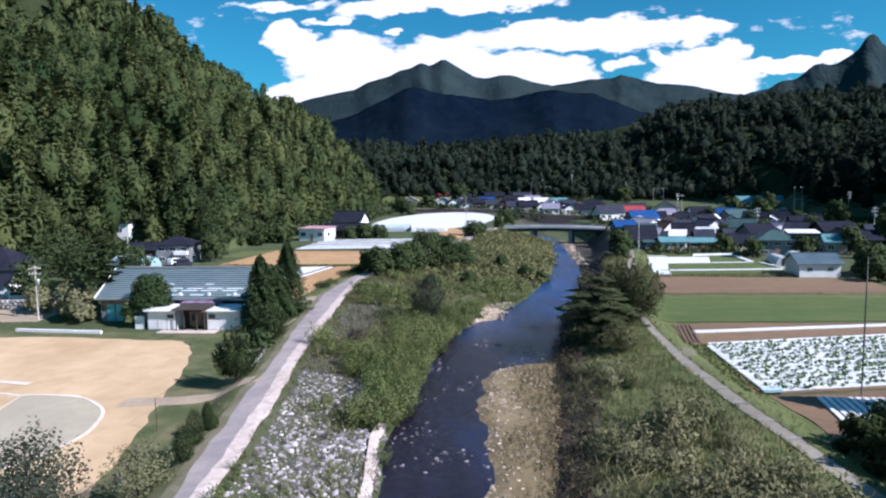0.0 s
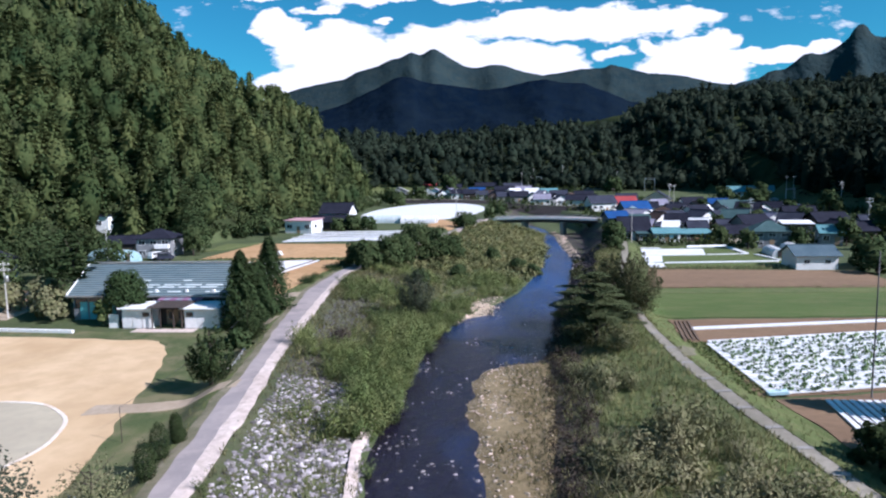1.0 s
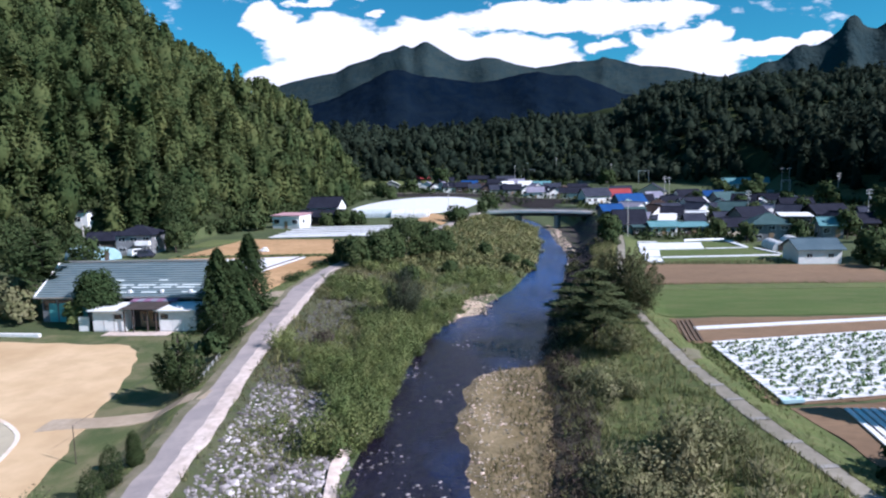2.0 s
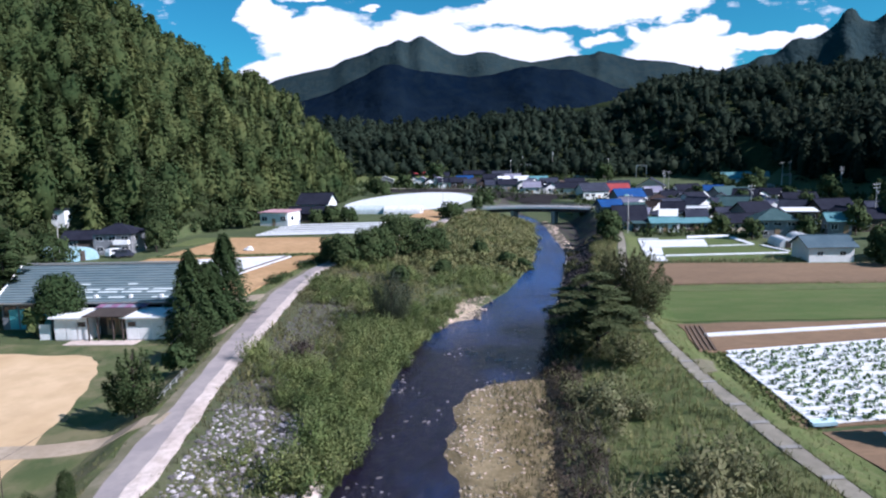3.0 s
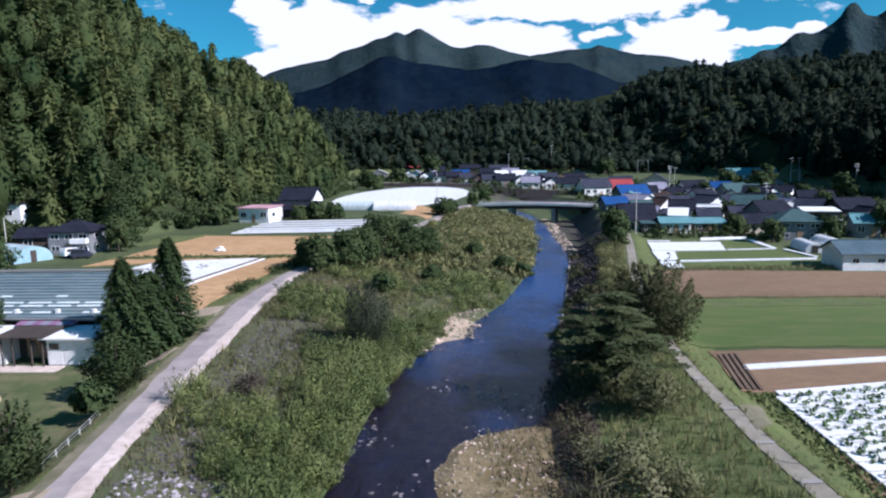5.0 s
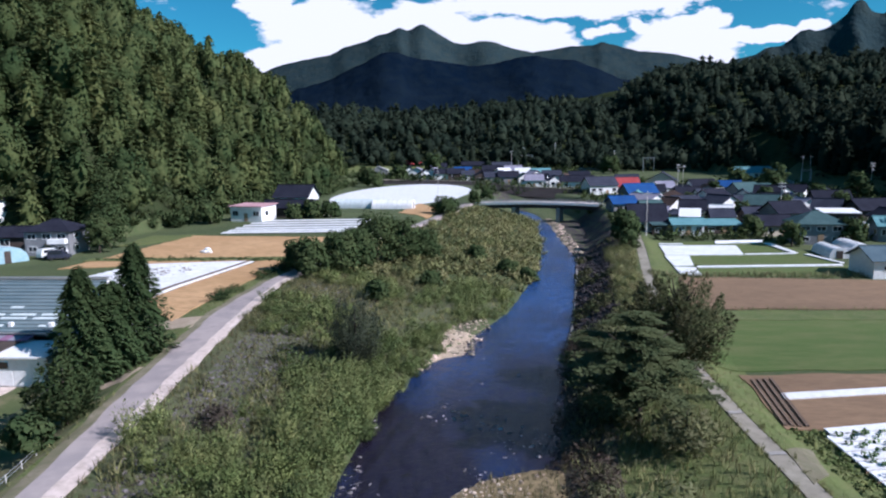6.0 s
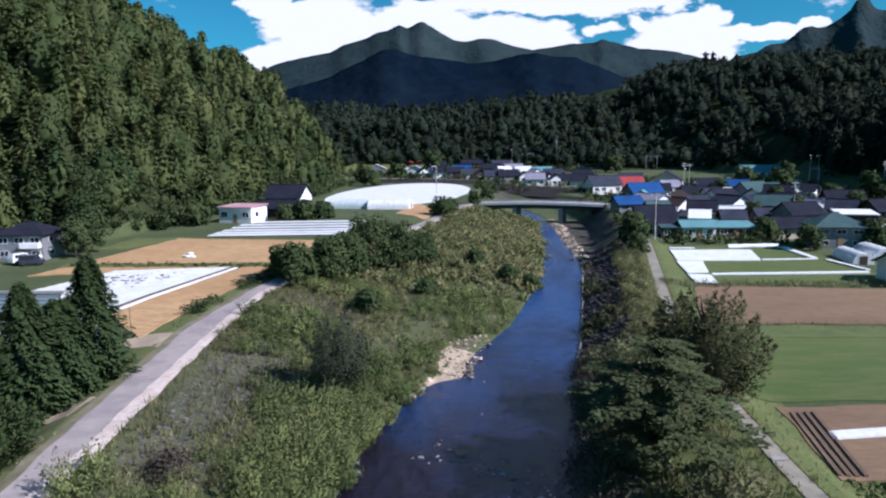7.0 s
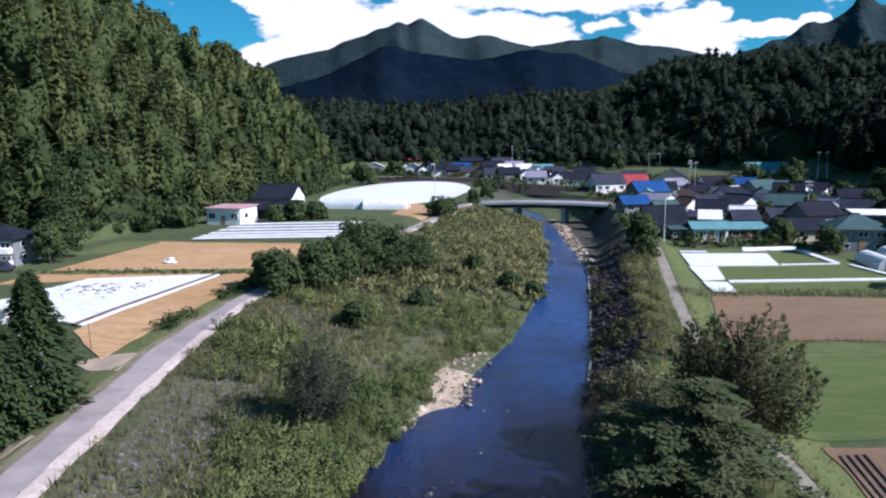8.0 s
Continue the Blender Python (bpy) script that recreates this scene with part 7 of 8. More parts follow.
def build_bridge():
    a, b = np.array([0.5, 216.0]), np.array([40.5, 203.5])
    d = (b - a) / np.linalg.norm(b - a)
    L = float(np.linalg.norm(b - a))
    top = empty("bridge", pose(a[0], a[1], 5.2, 0, 0, math.degrees(math.atan2(d[1], d[0]))), "low road bridge with white parapets and dark girder", "bridge")
    n = 24
    bm = bmesh.new()
    rings = []
    for i in range(n + 1):
        z = 0.55 * math.sin(math.pi * i / n)
        rings.append([bm.verts.new((L * i / n, y, z + dz)) for y, dz in ((-1.9, -1.5), (1.9, -1.5), (1.9, -0.2), (-1.9, -0.2))])
    for a0, b0 in zip(rings, rings[1:]):
        for k in range(4):
            bm.faces.new((a0[k], a0[(k + 1) % 4], b0[(k + 1) % 4], b0[k]))
    bm.faces.new(rings[0])
    bm.faces.new(rings[-1])
    part("girder", bm, "bridge_dark", top, "dark girder set back under the deck")
    for y in (-3.35, 3.1):
        bm = bmesh.new()
        rings = []
        for i in range(n + 1):
            z = 0.55 * math.sin(math.pi * i / n)
            rings.append([bm.verts.new((L * i / n, y + dy, z + dz)) for dy, dz in ((0, -0.3), (0.3, -0.3), (0.3, 0.42), (0, 0.42))])
        for a0, b0 in zip(rings, rings[1:]):
            for k in range(4):
                bm.faces.new((a0[k], a0[(k + 1) % 4], b0[(k + 1) % 4], b0[k]))
        bm.faces.new(rings[0])
        bm.faces.new(rings[-1])
        part("parapet", bm, "wall_white", top, "pale painted concrete parapet")
        tube("rail", [(L * i / n, y + 0.12, 0.55 * math.sin(math.pi * i / n) + 0.85) for i in range(n + 1)], [0.05] * (n + 1), "metal", top, 6)
        for i in range(0, n + 1, 2):
            z = 0.55 * math.sin(math.pi * i / n)
            box("post", L * i / n - 0.05, L * i / n + 0.05, y + 0.07, y + 0.17, z + 0.38, z + 0.85, "metal", top)
    bm = bmesh.new()
    rings = [[bm.verts.new((L * i / n, y, 0.55 * math.sin(math.pi * i / n) + dz)) for y, dz in ((-3.05, -0.2), (3.05, -0.2), (3.05, 0.10), (-3.05, 0.10))] for i in range(n + 1)]
    for a0, b0 in zip(rings, rings[1:]):
        for k in range(4):
            bm.faces.new((a0[k], a0[(k + 1) % 4], b0[(k + 1) % 4], b0[k]))
    part("roadway", bm, "shoulder", top, "pale bleached road surface")
    for x in (-1.0, L + 1.0):
        box("abutment", x - 1.4, x + 1.4, -3.6, 3.6, -5.5, -0.05, "concrete_dark", top, "grey concrete abutment", 0.08)
    for x in (L * 0.30, L * 0.62):
        box("pier", x - 0.6, x + 0.6, -2.9, 2.9, -6.0, -0.75, "concrete_dark", top, "", 0.08)


build_bridge()


# shade on the wall faces is put into this near-black stone colour
M["rock_shaded"] = surface("shaded_wall_stone", (0.030, 0.026, 0.030), (0.058, 0.050, 0.053), (0.045, 0.036, 0.024), 0.5, 2.5, 0.95, 0.8, 5, 0.08, obrand=0.45, spec=0.1)


# ---- railway beyond the village ----
def station_shelter():
    x0, x1, y = 52.0, 83.0, 420.0
    z = float(ground_z(67, y))
    top = empty("station_shelter", pose(x0, y, z, 0, 0, -2), "long open platform shelter on thin posts beyond the village", "shelter")
    L = x1 - x0
    box("roof", 0, L, -1.6, 1.6, 5.0, 5.35, "roof_grey", top, "thin flat platform roof")
    box("platform", -2, L + 2, -2.2, 2.2, -0.5, 1.0, "concrete_dark", top, "grey platform edge")
    for k in range(8):
        px = 0.4 + (L - 0.8) * k / 7
        box("post", px - 0.14, px + 0.14, -0.14, 0.14, 1.0, 5.0, "paint_dark", top)
    box("cabin", 9.0, 12.5, -1.4, 1.4, 1.0, 4.6, "wall_white", top, "white platform cabin")


def catenary_portal(x, y, w, h, turn):
    top = empty("catenary_portal", pose(x, y, float(ground_z(x, y)), 0, 0, turn), "grey steel portal over the railway line", "portal", "railway portals")
    for sx in (-w / 2, w / 2):
        box("post", sx - 0.15, sx + 0.15, -0.15, 0.15, -0.5, h, "metal", top)
    for z in (h - 0.9, h - 0.15):
        box("beam", -w / 2, w / 2, -0.1, 0.1, z, z + 0.18, "metal", top)
    for k in range(5):
        px = -w / 2 + w * (k + 0.5) / 5
        box("strut", px - 0.05, px + 0.05, -0.06, 0.06, h - 0.72, h - 0.15, "metal", top)


station_shelter()
for row in ((140.6, 300, 4.4, 6.4, 10), (31.0, 440, 9.0, 8.0, 0), (100.0, 400, 6.0, 8.0, -6)):
    catenary_portal(*row)


# ---- river wall ----
def river_wall():
    top = empty("river_wall", pose(0, 0, 0), "weathered stone wall along the river, shade in its dark colour", "stone wall", kind="structure")
    rg = np.random.default_rng(51)
    u, v = np.meshgrid(np.linspace(0, 1, 20), np.linspace(80, 212, 300))
    x = lerp_pts(v, RIVER_R) - 0.2 + (lerp_pts(v, WALL_RUN) + 0.3) * u + 0.12 * wave(u * 5, v, 0.7, 3)
    z = ground_z(x, v) + 0.03 + 0.10 * wave(x, v, 0.5, 1) + 0.06 * wave(x, v, 0.23, 4)
    z[:, 0] -= 0.5
    np_ob("wall_core", np.stack([x, v, z], -1).reshape(-1, 3), grid_faces(20, 300), "rock_shaded", top, True)
    protos = []
    for _ in range(7):
        me = stone_proto(rg, 0.45)
        me.materials.clear()
        me.materials.append(M["rock_shaded"])
        protos.append(me)
    arrays = [mesh_arrays(m) for m in protos]
    X, Y = jittered(0.1, 4.6, 82, 150, 0.62, rg)
    X = X * lerp_pts(Y, WALL_RUN) / 4.6 + lerp_pts(Y, RIVER_R)
    size = 0.24 + 0.22 * rg.random(len(X))
    single = rg.permutation(np.where(Y < 112)[0])[:290]
    for i in single:
        ob = new("stone", protos[i % 7])
        ob.parent = top
        tilt = math.atan2(float(ground_z(X[i] + 0.3, Y[i]) - ground_z(X[i] - 0.3, Y[i])), 0.6)
        ob.matrix_local = Matrix.LocRotScale((X[i], Y[i], float(ground_z(X[i], Y[i])) + 0.05), Euler((rg.uniform(-0.2, 0.2), -tilt, rg.uniform(0, 6.28))), [size[i]] * 3)
    rest = np.setdiff1d(np.arange(len(X)), single)
    v, f = scatter(arrays, np.stack([X[rest], Y[rest], ground_z(X[rest], Y[rest]) + 0.04], 1), np.c_[size[rest], size[rest]], rg.uniform(0, 6.28, len(rest)), rg.integers(0, 7, len(rest)))
    tagged(np_ob("wall_rubble", v, f, "rock_shaded", top), kind="stuff")
    tube("kerb", [(float(lerp_pts(y, RIVER_R)) - 0.2, y, 0.03) for y in range(82, 142, 4)], [0.17] * 15, "concrete_dark", top, 6, "pale concrete toe beam")
    tuft = [broad_crown(0.9, 0.7, 60, 0.13, rg, 6, 0.02) for _ in range(4)]
    sel = (wave(X, Y, 2.1, 3) > 0.25) & (rg.random(len(X)) < 0.5)
    strewn("wall_weeds", tuft, X[sel], Y[sel], 0.5, 1.2, "leaf_rust", "brownish weeds rooted in the river wall", "weeds", seed=52)


river_wall()


def levee():
    """Revetment below the far village, shade in its stone colour, with a pale coping."""
    top = empty("levee", pose(0, 0, 0), "stone revetment below the far village, shade in its dark colour", "revetment", kind="structure")
    p = [(-52, 326), (-20, 318), (1.8, 309), (20, 288), (40, 262)]
    rows = [(x, y, float(ground_z(x, y))) for x, y in p]
    bm = bmesh.new()
    ring = []
    for x, y, z in rows:
        ring.append([bm.verts.new(q) for q in ((x - 3.5, y - 13.0, z - 1.5), (x, y, z + 1.5), (x + 0.5, y + 1.6, z + 1.5), (x + 0.5, y + 1.8, z - 2))])
    for a, b in zip(ring, ring[1:]):
        for k in range(4):
            bm.faces.new((a[k], a[(k + 1) % 4], b[(k + 1) % 4], b[k]))
    bm.faces.new(ring[0])
    bm.faces.new(ring[-1])
    part("wall_core", bm, "rock_shaded", top)
    tube("coping", [(x, y - 0.1, z + 1.55) for x, y, z in rows], [0.2] * 5, "concrete", top, 6, "pale concrete coping")


levee()


# ---- film, crops and field details ----
def film(name, fn, nx, ny, lift, parent=None, label="white plastic mulch film", ripple=0.0, rows=1):
    return sheet(name, fn, nx, ny, lift, "plastic", label, "mulch film", "structure", 0.15, parent, ripple, rows)


def strips(holder, name, y0s, width, x0, x1, lift, slope=0.0, slant=0.0):
    for y0 in y0s:
        sheet("film_strip", lambda u, v, y0=y0: (x0 + (x1 - x0) * u + slant * (v - 0.5), y0 + width * (v - 0.5) + slope * (x0 + (x1 - x0) * u - x0)), 46, 5, lift, "plastic", "", parent=holder, thick=0.10)


def fields_detail():
    bed = empty("film_beds", pose(0, 0, 0), "white film beds planted with cabbages", "film beds", kind="structure")
    strips(bed, "film", np.arange(43.9, 59.6, 1.16), 0.97, 24.4, 51.5, 0.24, 0.215)
    film("film_border", quad((24.8, 59.7), (51.5, 65.5), (51.5, 66.2), (24.8, 60.5)), 40, 4, 0.3, label="white film edge along the cabbage plot")
    film("film_band", quad((24.7, 65.7), (52, 70.3), (52, 71.3), (24.9, 66.8)), 40, 4, 0.22, label="white film band across the bare strip")
    rows = empty("film_rows", pose(0, 0, 0), "low striped film rows beside dark bushes", "film beds", kind="structure")
    for x in np.arange(27.2, 47, 0.62):
        sheet("film_strip", lambda u, v, x=x: (x + 0.42 * (u - 0.5) + 1.2 * v, 33.5 + 8.8 * v), 4, 24, 0.22, "plastic", "", parent=rows, thick=0.10)
    # cabbages
    rg = np.random.default_rng(61)
    proto = []
    for _ in range(4):
        v, f = blob_leaves([(0, 0, 0.16, 0.27, 0.27, 0.16)], 12, 0.17, rg, 0.2)
        proto.append((v, f))
    X, Y = np.meshgrid(np.arange(25.2, 51, 0.60), np.arange(43.9, 59.6, 1.16))
    Y = Y + 0.215 * (X - 24.4)
    px, py = (X + rg.uniform(-0.08, 0.08, X.shape)).ravel(), (Y + rg.choice([-0.24, 0.24], X.shape) + rg.uniform(-0.06, 0.06, X.shape)).ravel()
    ok = rg.random(len(px)) < 0.93
    strewn("cabbage_crop", proto, px[ok], py[ok], 0.6, 1.05, "cabbage", "young green cabbages in film beds", "cabbages", sink=-0.28, seed=62)
    x, y = jittered(22.6, 24.3, 43, 60.5, 0.42, rg)
    strewn("plot_edge_weeds", proto, x, y, 0.4, 0.9, "leaf_bush", "weeds along the cabbage plot's edge", "weeds", sink=0.0, seed=63)
    # dark ridges at the strip's end
    for i in range(4):
        x0 = 22.5 + 0.52 * i
        sheet("soil_ridge", lambda u, v, x0=x0: (x0 + 0.24 * (u - 0.5) + 1.5 * v, 60.9 + 0.12 * (x0 - 22.5) + 8.9 * v), 5, 30, 0.22, "soil_dark", "dark ridge of turned soil", "soil ridge", thick=0.3)
    # vegetable plot
    film("film_sheet", quad((33.4, 127.5), (46.4, 127.7), (49.0, 137.9), (35.2, 138.1)), 34, 22, 0.2, label="broad white film sheet in the vegetable plot", ripple=0.05, rows=9)
    film("film_sheet", quad((31.8, 117.5), (35.0, 118.1), (37.1, 127.0), (33.0, 127.0)), 14, 20, 0.2, label="narrow white film sheet in the vegetable plot", ripple=0.05, rows=7)
    film("film_sheet", quad((31.0, 111.4), (33.8, 110.9), (34.6, 116.2), (31.5, 116.5)), 12, 12, 0.2, label="short white film sheet at the plot's corner", ripple=0.05, rows=5)
    film("film_band", quad((34.9, 116.2), (57.0, 117.4), (57.4, 118.6), (35.1, 117.3)), 44, 5, 0.26, label="white film band across the vegetable plot")
    film("film_band", quad((46.8, 127.9), (55.6, 128.7), (55.6, 129.3), (46.9, 128.6)), 30, 4, 0.26, label="narrow white film band beside the broad sheet")
    film("film_band", quad((35.6, 139.8), (40.0, 139.6), (40.2, 140.6), (35.8, 140.8)), 14, 4, 0.26, label="short white film strip at the plot's far edge")
    sheet("film_heap", quad((46.2, 140.2), (55.4, 141.4), (56.4, 144.2), (47.2, 143.2)), 40, 12, 0.16, "plastic", "crumpled white film gathered at the plot's edge", "mulch film", thick=0.25, wob=0.4, ripple=0.22, rows=3)
    film("film_band", quad((54.9, 140.4), (54.9, 129.2), (55.9, 129.2), (56.3, 140.4)), 30, 5, 0.3, label="white film along the plot's side")
    film("film_band", quad((56.2, 127.8), (57.6, 119.4), (58.3, 119.5), (57.0, 127.8)), 24, 4, 0.3, label="white film along the plot's side")
    # across the lane
    film("film_sheet", quad((-57, 99.5), (-40.6, 94.5), (-35.9, 118.4), (-52.5, 115.6)), 34, 26, 0.22, label="broad white film over a triangular plot", ripple=0.10, rows=14)
    film("film_band", quad((-39.9, 94.2), (-39.3, 94.0), (-34.7, 118.4), (-35.2, 118.6)), 4, 40, 0.25, label="narrow white film row beside tan soil")
    for y0 in (149.2, 152.0, 155.2, 159.0, 162.8, 166.8):
        sheet("film_band", lambda u, v, y0=y0: (-53 + 27 * u + (y0 - 149) * 0.1, y0 + 1.9 * v + 1.5 * u), 40, 6, 0.25, "plastic", "white film band on the field below the farmhouse", "mulch film", thick=0.1)

    def oval(u, v):
        a, r = 2 * np.pi * u, np.sqrt(v)
        return -27 + 25 * r * np.cos(a) + 4 * r * np.sin(a), 262 + 50 * r * np.sin(a)
    film("film_field", oval, 60, 30, 0.12, label="large rounded field under white film by the bridge")
    sheet("blue_tarp", quad((24.2, 42.9), (26.0, 43.2), (26.1, 44.0), (24.3, 43.7)), 12, 5, 0.3, "hut_blue", "crumpled pale blue tarpaulin at the plot's edge", "tarpaulin", wob=0.12, ripple=0.2, rows=2)
    # heap and sacks
    z = float(ground_z(-46.5, 127))
    top = empty("sack_heap", pose(-46.5, 127, z), "small heap of white sacks on tan soil", "sacks")
    rg2 = np.random.default_rng(64)
    for i, (x, y, h) in enumerate(((0, 0, 0.3), (0.7, 0.1, 0.28), (0.3, 0.3, 0.75), (-0.5, 0.3, 0.3))):
        bm = bmesh.new()
        bmesh.ops.create_icosphere(bm, subdivisions=2, radius=0.55)
        for w in bm.verts:
            w.co = Vector((w.co.x * 1.1, w.co.y * 0.8, w.co.z * 0.55)) + Vector((x, y, h))
        part("sack", bm, "plastic", top, smooth=True)


M["soil_dark"] = surface("dark_soil", (0.10, 0.068, 0.050), (0.15, 0.105, 0.078), (0.19, 0.135, 0.095), 0.4, 3, 0.95, 0.5, 8, 0.05)
fields_detail()


def yard_lines():
    c, r = np.array([-41.4, 31.6]), 9.8
    def sector(u, v):
        a = math.radians(106) - math.radians(206) * u
        edge = c + 0 * r
        x1, y1 = c[0] + (r - 0.1) * np.cos(a), c[1] + (r - 0.1) * np.sin(a)
        x0, y0 = -44.0 + 4.4 * u * 1.0, 41.0 - 17.5 * u
        return x0 + (x1 - x0) * v, y0 + (y1 - y0) * v
    sheet("worn_patch", sector, 40, 20, 0.10, "yard_grey", "grey worn patch inside the chalk ring", "worn ground", thick=0.02)
    sheet("chalk_ring", lambda u, v: (c[0] + (r - 0.16 + 0.32 * v + 0.06 * np.sin(40 * u)) * np.cos(math.radians(112) - math.radians(215) * u), c[1] + (r - 0.16 + 0.32 * v + 0.06 * np.sin(40 * u)) * np.sin(math.radians(112) - math.radians(215) * u)), 70, 4, 0.13, "line", "white chalk arc on the sports ground", "chalk line", thick=0.02)
    for a, b, w in (((-44.0, 41.0), (-39.6, 23.5), 0.16), ((-44.6, 41.2), (-62, 44.5), 0.3), ((-46, 44.5), (-66, 47.5), 0.8)):
        sheet("chalk_line", lambda u, v, a=a, b=b, w=w: (a[0] + (b[0] - a[0]) * u + w * (v - 0.5) * 0.3, a[1] + (b[1] - a[1]) * u + w * (v - 0.5)), 40, 3, 0.13, "line", "white chalk line on the sports ground", "chalk line", thick=0.02)
    z = float(ground_z(-59, 66.3))
    top = empty("low_wall", pose(-58.9, 66.3, z, 0, 0, -4.4), "long low white concrete kerb beside the yard", "low wall")
    for k in range(7):
        box("block", -6.6 + 1.88 * k, -6.6 + 1.88 * k + 1.85, -0.22, 0.22, -0.2, 0.42, "wall_white", top, "", 0.03)


yard_lines()


def path_patches():
    road = bpy.data.objects["footpath"]
    for y in (27.5, 31.2, 34.6, 38.4, 42.2, 45.4, 50.2, 55.5, 61.5, 68.5, 74.5, 79, 84, 92, 100):
        a, b = float(lerp_pts(y, PATH_L)), float(lerp_pts(y, PATH_R))
        sheet("patch", lambda u, v, y=y, a=a, b=b: (a + 0.15 + (b - a - 0.3) * u, y + 0.42 * v + 0.1 * u), 5, 4, 0.125, "concrete_dark", "", parent=road, thick=0.02)


path_patches()
sheet("wall_footing", along(RIVER_L, RIVER_L, 24, 40, -0.95, -0.25), 4, 30, 0.28, "shoulder", "pale concrete footing below the rubble bank", "concrete footing", thick=0.3)
sheet("hill_road", quad((107, 188), (112.5, 186), (143.5, 322), (137, 324)), 6, 70, 0.25, "concrete_dark", "grey road climbing past the village", "road")


def guardrail():
    top = empty("guardrail", pose(0, 0, 0), "white guardrail along the climbing road", "guardrail")
    pts = [(106.6 + 30.2 * t, 188 + 136 * t) for t in np.linspace(0, 1, 33)]
    for x, y in pts[::1]:
        z = float(ground_z(x, y))
        box("post", x - 0.08, x + 0.08, y - 0.08, y + 0.08, z - 0.2, z + 0.95, "metal", top)
    tube("rail", [(x, y, float(ground_z(x, y)) + 0.8) for x, y in pts], [0.17] * len(pts), "wall_white", top, 6)


guardrail()


def utility_pole(x, y, h, turn, arms=2, label="grey concrete utility pole with crossarms", r=0.15, mat="pole"):
    top = empty("utility_pole", pose(x, y, float(ground_z(x, y)), 0, 0, turn), label, "utility pole", "utility poles")
    tube("pole", [(0, 0, -0.4), (0, 0, h * 0.5), (0, 0, h)], [r, r * 0.85, r * 0.65], mat if h > 5 else "bark", top)
    for k in range(arms):
        z = h - 0.5 - 0.8 * k
        arm = box("crossarm", -0.9, 0.9, -0.06 - r, 0.06 - r, z - 0.06, z + 0.06, "metal", top)
        for x0 in (-0.75, -0.3, 0.3, 0.75):
            tube("insulator", [(x0, -r, z + 0.06), (x0, -r, z + 0.26)], [0.05, 0.035], "wall_white", arm, 6)
    if arms > 1:
        tube("transformer", [(0.32, 0, h - 2.9), (0.32, 0, h - 2.85), (0.32, 0, h - 2.1), (0.32, 0, h - 2.05)], [0.18, 0.24, 0.24, 0.18], "metal", top, 10)


for row in ((-67.0, 73.0, 8.2, 10, 2), (-12.8, 238, 11, 0, 0), (70.6, 246, 12, 20, 2), (72.4, 246, 11.5, 20, 1), (75.4, 179, 9.5, 0, 2),
            (137.8, 298, 12, 0, 1), (141, 298, 12, 0, 1), (50.7, 445, 15, 0, 2), (131, 238, 12, 10, 2), (-79.5, 116.5, 8.0, 0, 0), (77, 385, 13, 0, 1), (35.5, 149, 9, 0, 1), (20, 400, 13, 0, 1), (30, 440, 13, 0, 1), (100, 165, 10, 0, 2), (-32.6, 85.0, 3.4, 0, 0), (-26.2, 33.4, 2.8, 0, 0)):
    utility_pole(*row[:4], arms=row[4], label="grey concrete utility pole with crossarms" if row[4] else "thin bare grey upright pole", r=0.10 if row[2] > 5 else 0.035)


utility_pole(32.3, 43.2, 12.2, 0, 0, "thin dark steel pole beside the film plots", 0.07, "paint_dark")


def wire(a, b, sag, label):
    p = [(a[0] + (b[0] - a[0]) * t, a[1] + (b[1] - a[1]) * t, a[2] + (b[2] - a[2]) * t - sag * 4 * t * (1 - t)) for t in np.linspace(0, 1, 14)]
    ob = tube("cable", p, [0.012] * 14, "paint_dark", None, 5)
    tagged(ob, label, "cable")


wire((-26.2, 33.4, float(ground_z(-26.2, 33.4)) + 2.75), (-26.9, 59.5, 5.0), 0.5, "thin dark cable between pole and tree")


def pipe_fence(x0, y0, x1, y1, n):
    top = empty("pipe_fence", pose(0, 0, 0), "low pale pipe fence at the lane's edge", "fence")
    pts = [(x0 + (x1 - x0) * t, y0 + (y1 - y0) * t) for t in np.linspace(0, 1, n)]
    for x, y in pts:
        z = float(ground_z(x, y))
        tube("post", [(x, y, z - 0.1), (x, y, z + 0.55)], [0.035, 0.035], "pole", top, 6)
    for h in (0.28, 0.5):
        tube("rail", [(x, y, float(ground_z(x, y)) + h) for x, y in pts], [0.022] * n, "metal", top, 6)


pipe_fence(-23.3, 45.8, -24.9, 54.0, 6)


def car(x, y, turn, mat, label):
    top = empty("car", pose(x, y, float(ground_z(x, y)), 0, 0, turn), label, "car")
    bm = bmesh.new()
    prof = ((-1.7, 0.35), (1.7, 0.35), (1.7, 0.85), (1.1, 0.98), (0.75, 1.72), (-1.5, 1.75), (-1.7, 1.0))
    lv = [bm.verts.new((px, -0.74, pz)) for px, pz in prof]
    rv = [bm.verts.new((px, 0.74, pz)) for px, pz in prof]
    bm.faces.new(lv[::-1])
    bm.faces.new(rv)
    for i in range(len(prof)):
        j = (i + 1) % len(prof)
        bm.faces.new((lv[i], lv[j], rv[j], rv[i]))
    bmesh.ops.bevel(bm, geom=bm.edges[:], offset=0.07, segments=2, affect="EDGES")
    part("body", bm, mat, top)
    for s in (-1, 1):
        box("side_window", -1.3, 0.6, s * 0.75 - 0.012, s * 0.75 + 0.012, 1.05, 1.6, "glass", top)
        for wx in (-1.1, 1.1):
            tube("wheel", [(wx, s * 0.62, 0.29), (wx, s * 0.63, 0.29), (wx, s * 0.77, 0.29), (wx, s * 0.78, 0.29)], [0.2, 0.29, 0.29, 0.2], "tyre", top, 14)


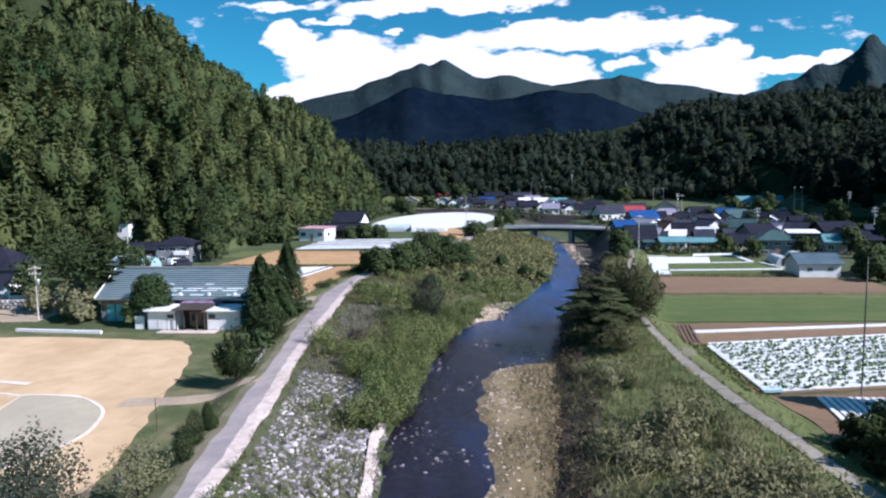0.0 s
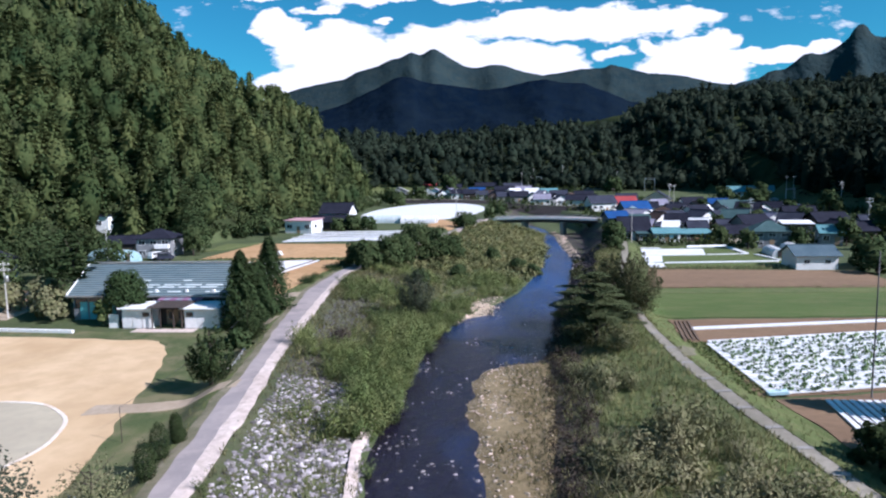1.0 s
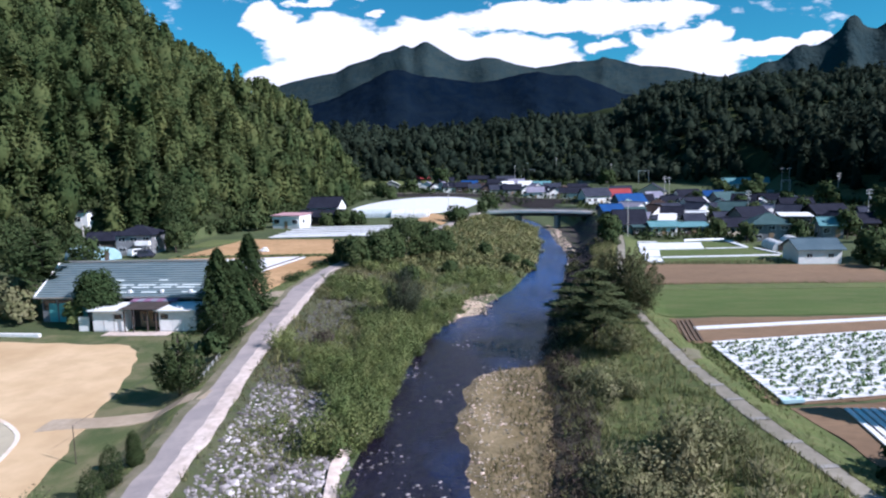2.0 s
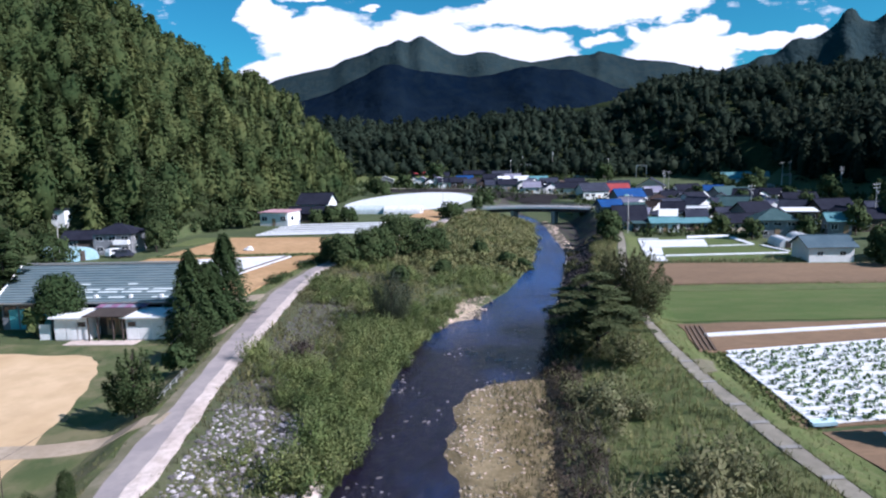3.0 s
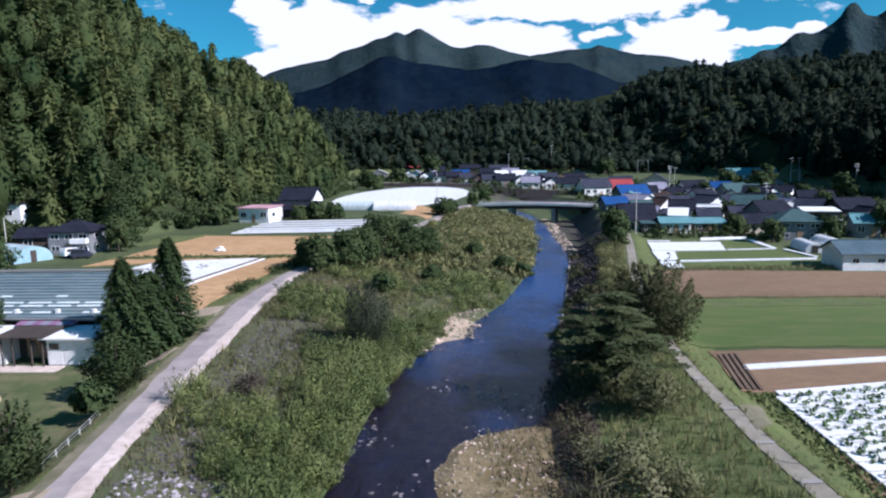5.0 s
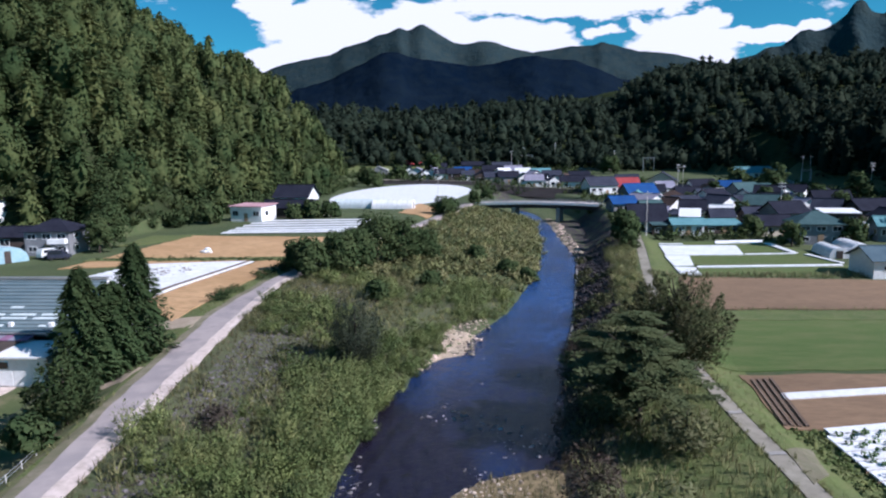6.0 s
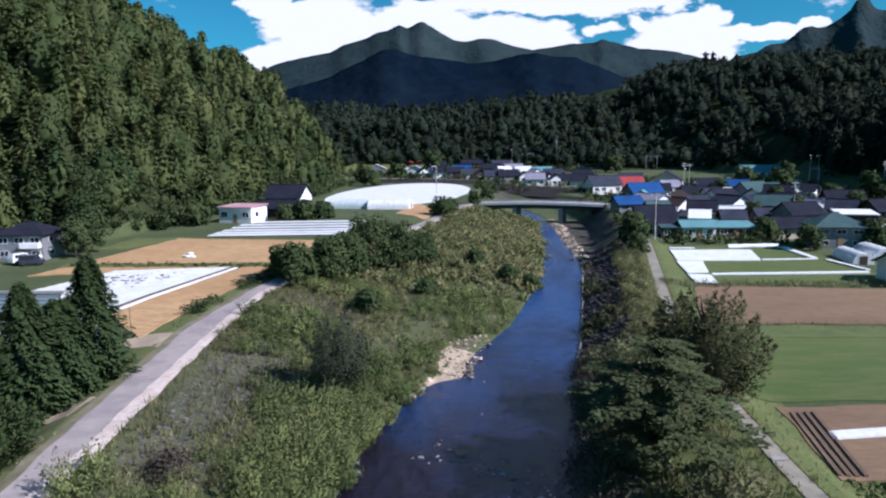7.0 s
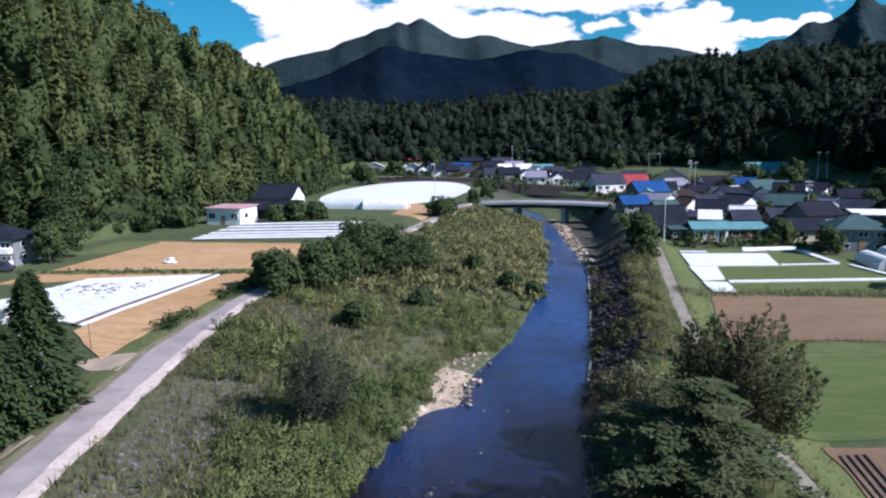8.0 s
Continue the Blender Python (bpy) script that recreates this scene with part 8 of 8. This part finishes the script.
car(-69.5, 121.5, 20, "car_dark", "dark blue boxy car parked before the grey house")
car(-72.5, 123.0, 70, "car_white", "white boxy car parked before the grey house")
car(-84.5, 83.2, 5, "car_white", "white boxy car parked below the large house")
car(-79.0, 84.5, 10, "car_white", "white boxy van parked beside garden trees")
car(-32.4, 71.2, 62, "car_white", "small white boxy van parked on the dirt drive")
car(84.5, 160.5, 80, "car_white", "white boxy car beside the workshop")


sheet("garden_yard", quad((-92, 73), (-66.5, 71.5), (-67, 78.2), (-92, 79.5)), 24, 8, 0.06, "dirt", "dry dirt drive below the garden wall", "path", wob=0.4)
sheet("garden_terrace", quad((-76, 80), (-66.5, 77.5), (-67.5, 88), (-78, 89)), 16, 16, 0.08, "soil_tan", "stony tan garden terrace", "garden", wob=0.5)


def garden_rocks():
    rg = np.random.default_rng(77)
    protos = [stone_proto(rg, 0.7) for _ in range(4)]
    for k in range(34):
        x, y = rg.uniform(-78, -67), rg.uniform(77.5, 88)
        ob = new("garden_rock", protos[k % 4])
        r = 0.25 + 0.45 * rg.random() ** 2
        ob.matrix_world = Matrix.LocRotScale((x, y, float(ground_z(x, y)) + 0.25 * r), Euler((0, 0, rg.uniform(0, 6.28))), [r] * 3)
        tagged(ob, "pale grey boulder set in the garden terrace", "rock", "garden rocks")


garden_rocks()


def garden_wall():
    top = empty("garden_wall", pose(-80, 79.5, float(ground_z(-80, 79.5)), 0, 0, 2), "grey fieldstone garden wall below the large house", "stone wall")
    rg = np.random.default_rng(71)
    box("wall_core", -13, 9, 0.25, 0.75, -0.5, 1.35, "concrete_dark", top)
    protos = [stone_proto(rg, 0.8) for _ in range(4)]
    k = 0
    for r in range(3):
        for i in range(26):
            ob = new("rock", protos[k % 4])
            ob.parent = top
            ob.matrix_local = Matrix.LocRotScale((-12.6 + 0.84 * i + 0.4 * (r % 2), 0.2, 0.2 + 0.45 * r), Euler((rg.uniform(-0.3, 0.3), rg.uniform(-0.3, 0.3), rg.uniform(-0.3, 0.3))), (0.42, 0.2, 0.33))
            k += 1


garden_wall()


def yard_sign(x, y):
    top = empty("sign_board", pose(x, y, float(ground_z(x, y)), 0, 0, -20), "small white and blue board beside the young tree", "sign")
    box("board", -0.32, 0.32, -0.02, 0.02, 0.5, 1.35, "wall_white", top, "", 0.008)
    box("stripe", -0.32, -0.08, -0.028, -0.022, 0.5, 1.35, "roof_blue", top, "dark blue band")
    for s in (-0.25, 0.25):
        tube("post", [(s, 0.05, -0.1), (s, 0.05, 1.3)], [0.025, 0.025], "metal", top, 6)


yard_sign(-23.0, 23.2)


def film_edges():
    """Soil thrown on the film's margin, dark clods and a dark furrow along the triangular plot."""
    sheet("furrow", quad((-40.55, 94.3), (-39.95, 94.1), (-35.25, 118.5), (-35.85, 118.5)), 4, 40, 0.30, "soil_dark", "dark furrow between film and tan soil", "furrow", thick=0.1)
    sheet("field_baulk", quad((-64, 119.4), (-28.6, 120.0), (-28.4, 122.6), (-64, 122.0)), 40, 6, 0.16, "verge", "weedy baulk between two tan fields", "field edge", thick=0.1, wob=0.3)
    rg = np.random.default_rng(72)
    clod = [mesh_arrays(stone_proto(rg, 0.5)) for _ in range(3)]
    u, v = rg.random(90), np.clip(0.62 + 0.10 * rg.normal(size=90), 0, 1)
    x, y = quad((-57, 99.5), (-40.6, 94.5), (-35.9, 118.4), (-52.5, 115.6))(u * 0.6 + 0.15, v)
    s = 0.12 + 0.3 * rg.random(90) ** 2
    V, F = scatter(clod, np.stack([x, y, ground_z(x, y) + 0.26], 1), np.c_[s, s * 0.6], rg.uniform(0, 6.28, 90), rg.integers(0, 3, 90))
    tagged(np_ob("soil_clods", V, F, "soil_dark"), "dark clods holding down the film", "clods", kind="stuff")
    x, y = rg.uniform(-63, -29, 320), 120.8 + 0.8 * rg.normal(size=320)
    strewn("baulk_weeds", [broad_crown(0.8, 0.6, 40, 0.14, rg, 5, 0.02) for _ in range(3)], x, y, 0.25, 0.65, "leaf_wood", "dark weeds on the baulk", "weeds", seed=73)
    x, y = jittered(-34, -25, 86, 120, 1.1, rg)
    ok = (x > lerp_pts(y, ROAD_L) - 3.6) & (x < lerp_pts(y, ROAD_L) - 0.5) & (y > 92) & (wave(x, y, 2.4) > -0.2)
    strewn("lane_weeds", [broad_crown(1.0, 0.8, 70, 0.13, rg, 6, 0.02) for _ in range(3)], x[ok], y[ok], 0.5, 1.2, "leaf_wood", "dark weeds between field and lane", "weeds", seed=74)


film_edges()
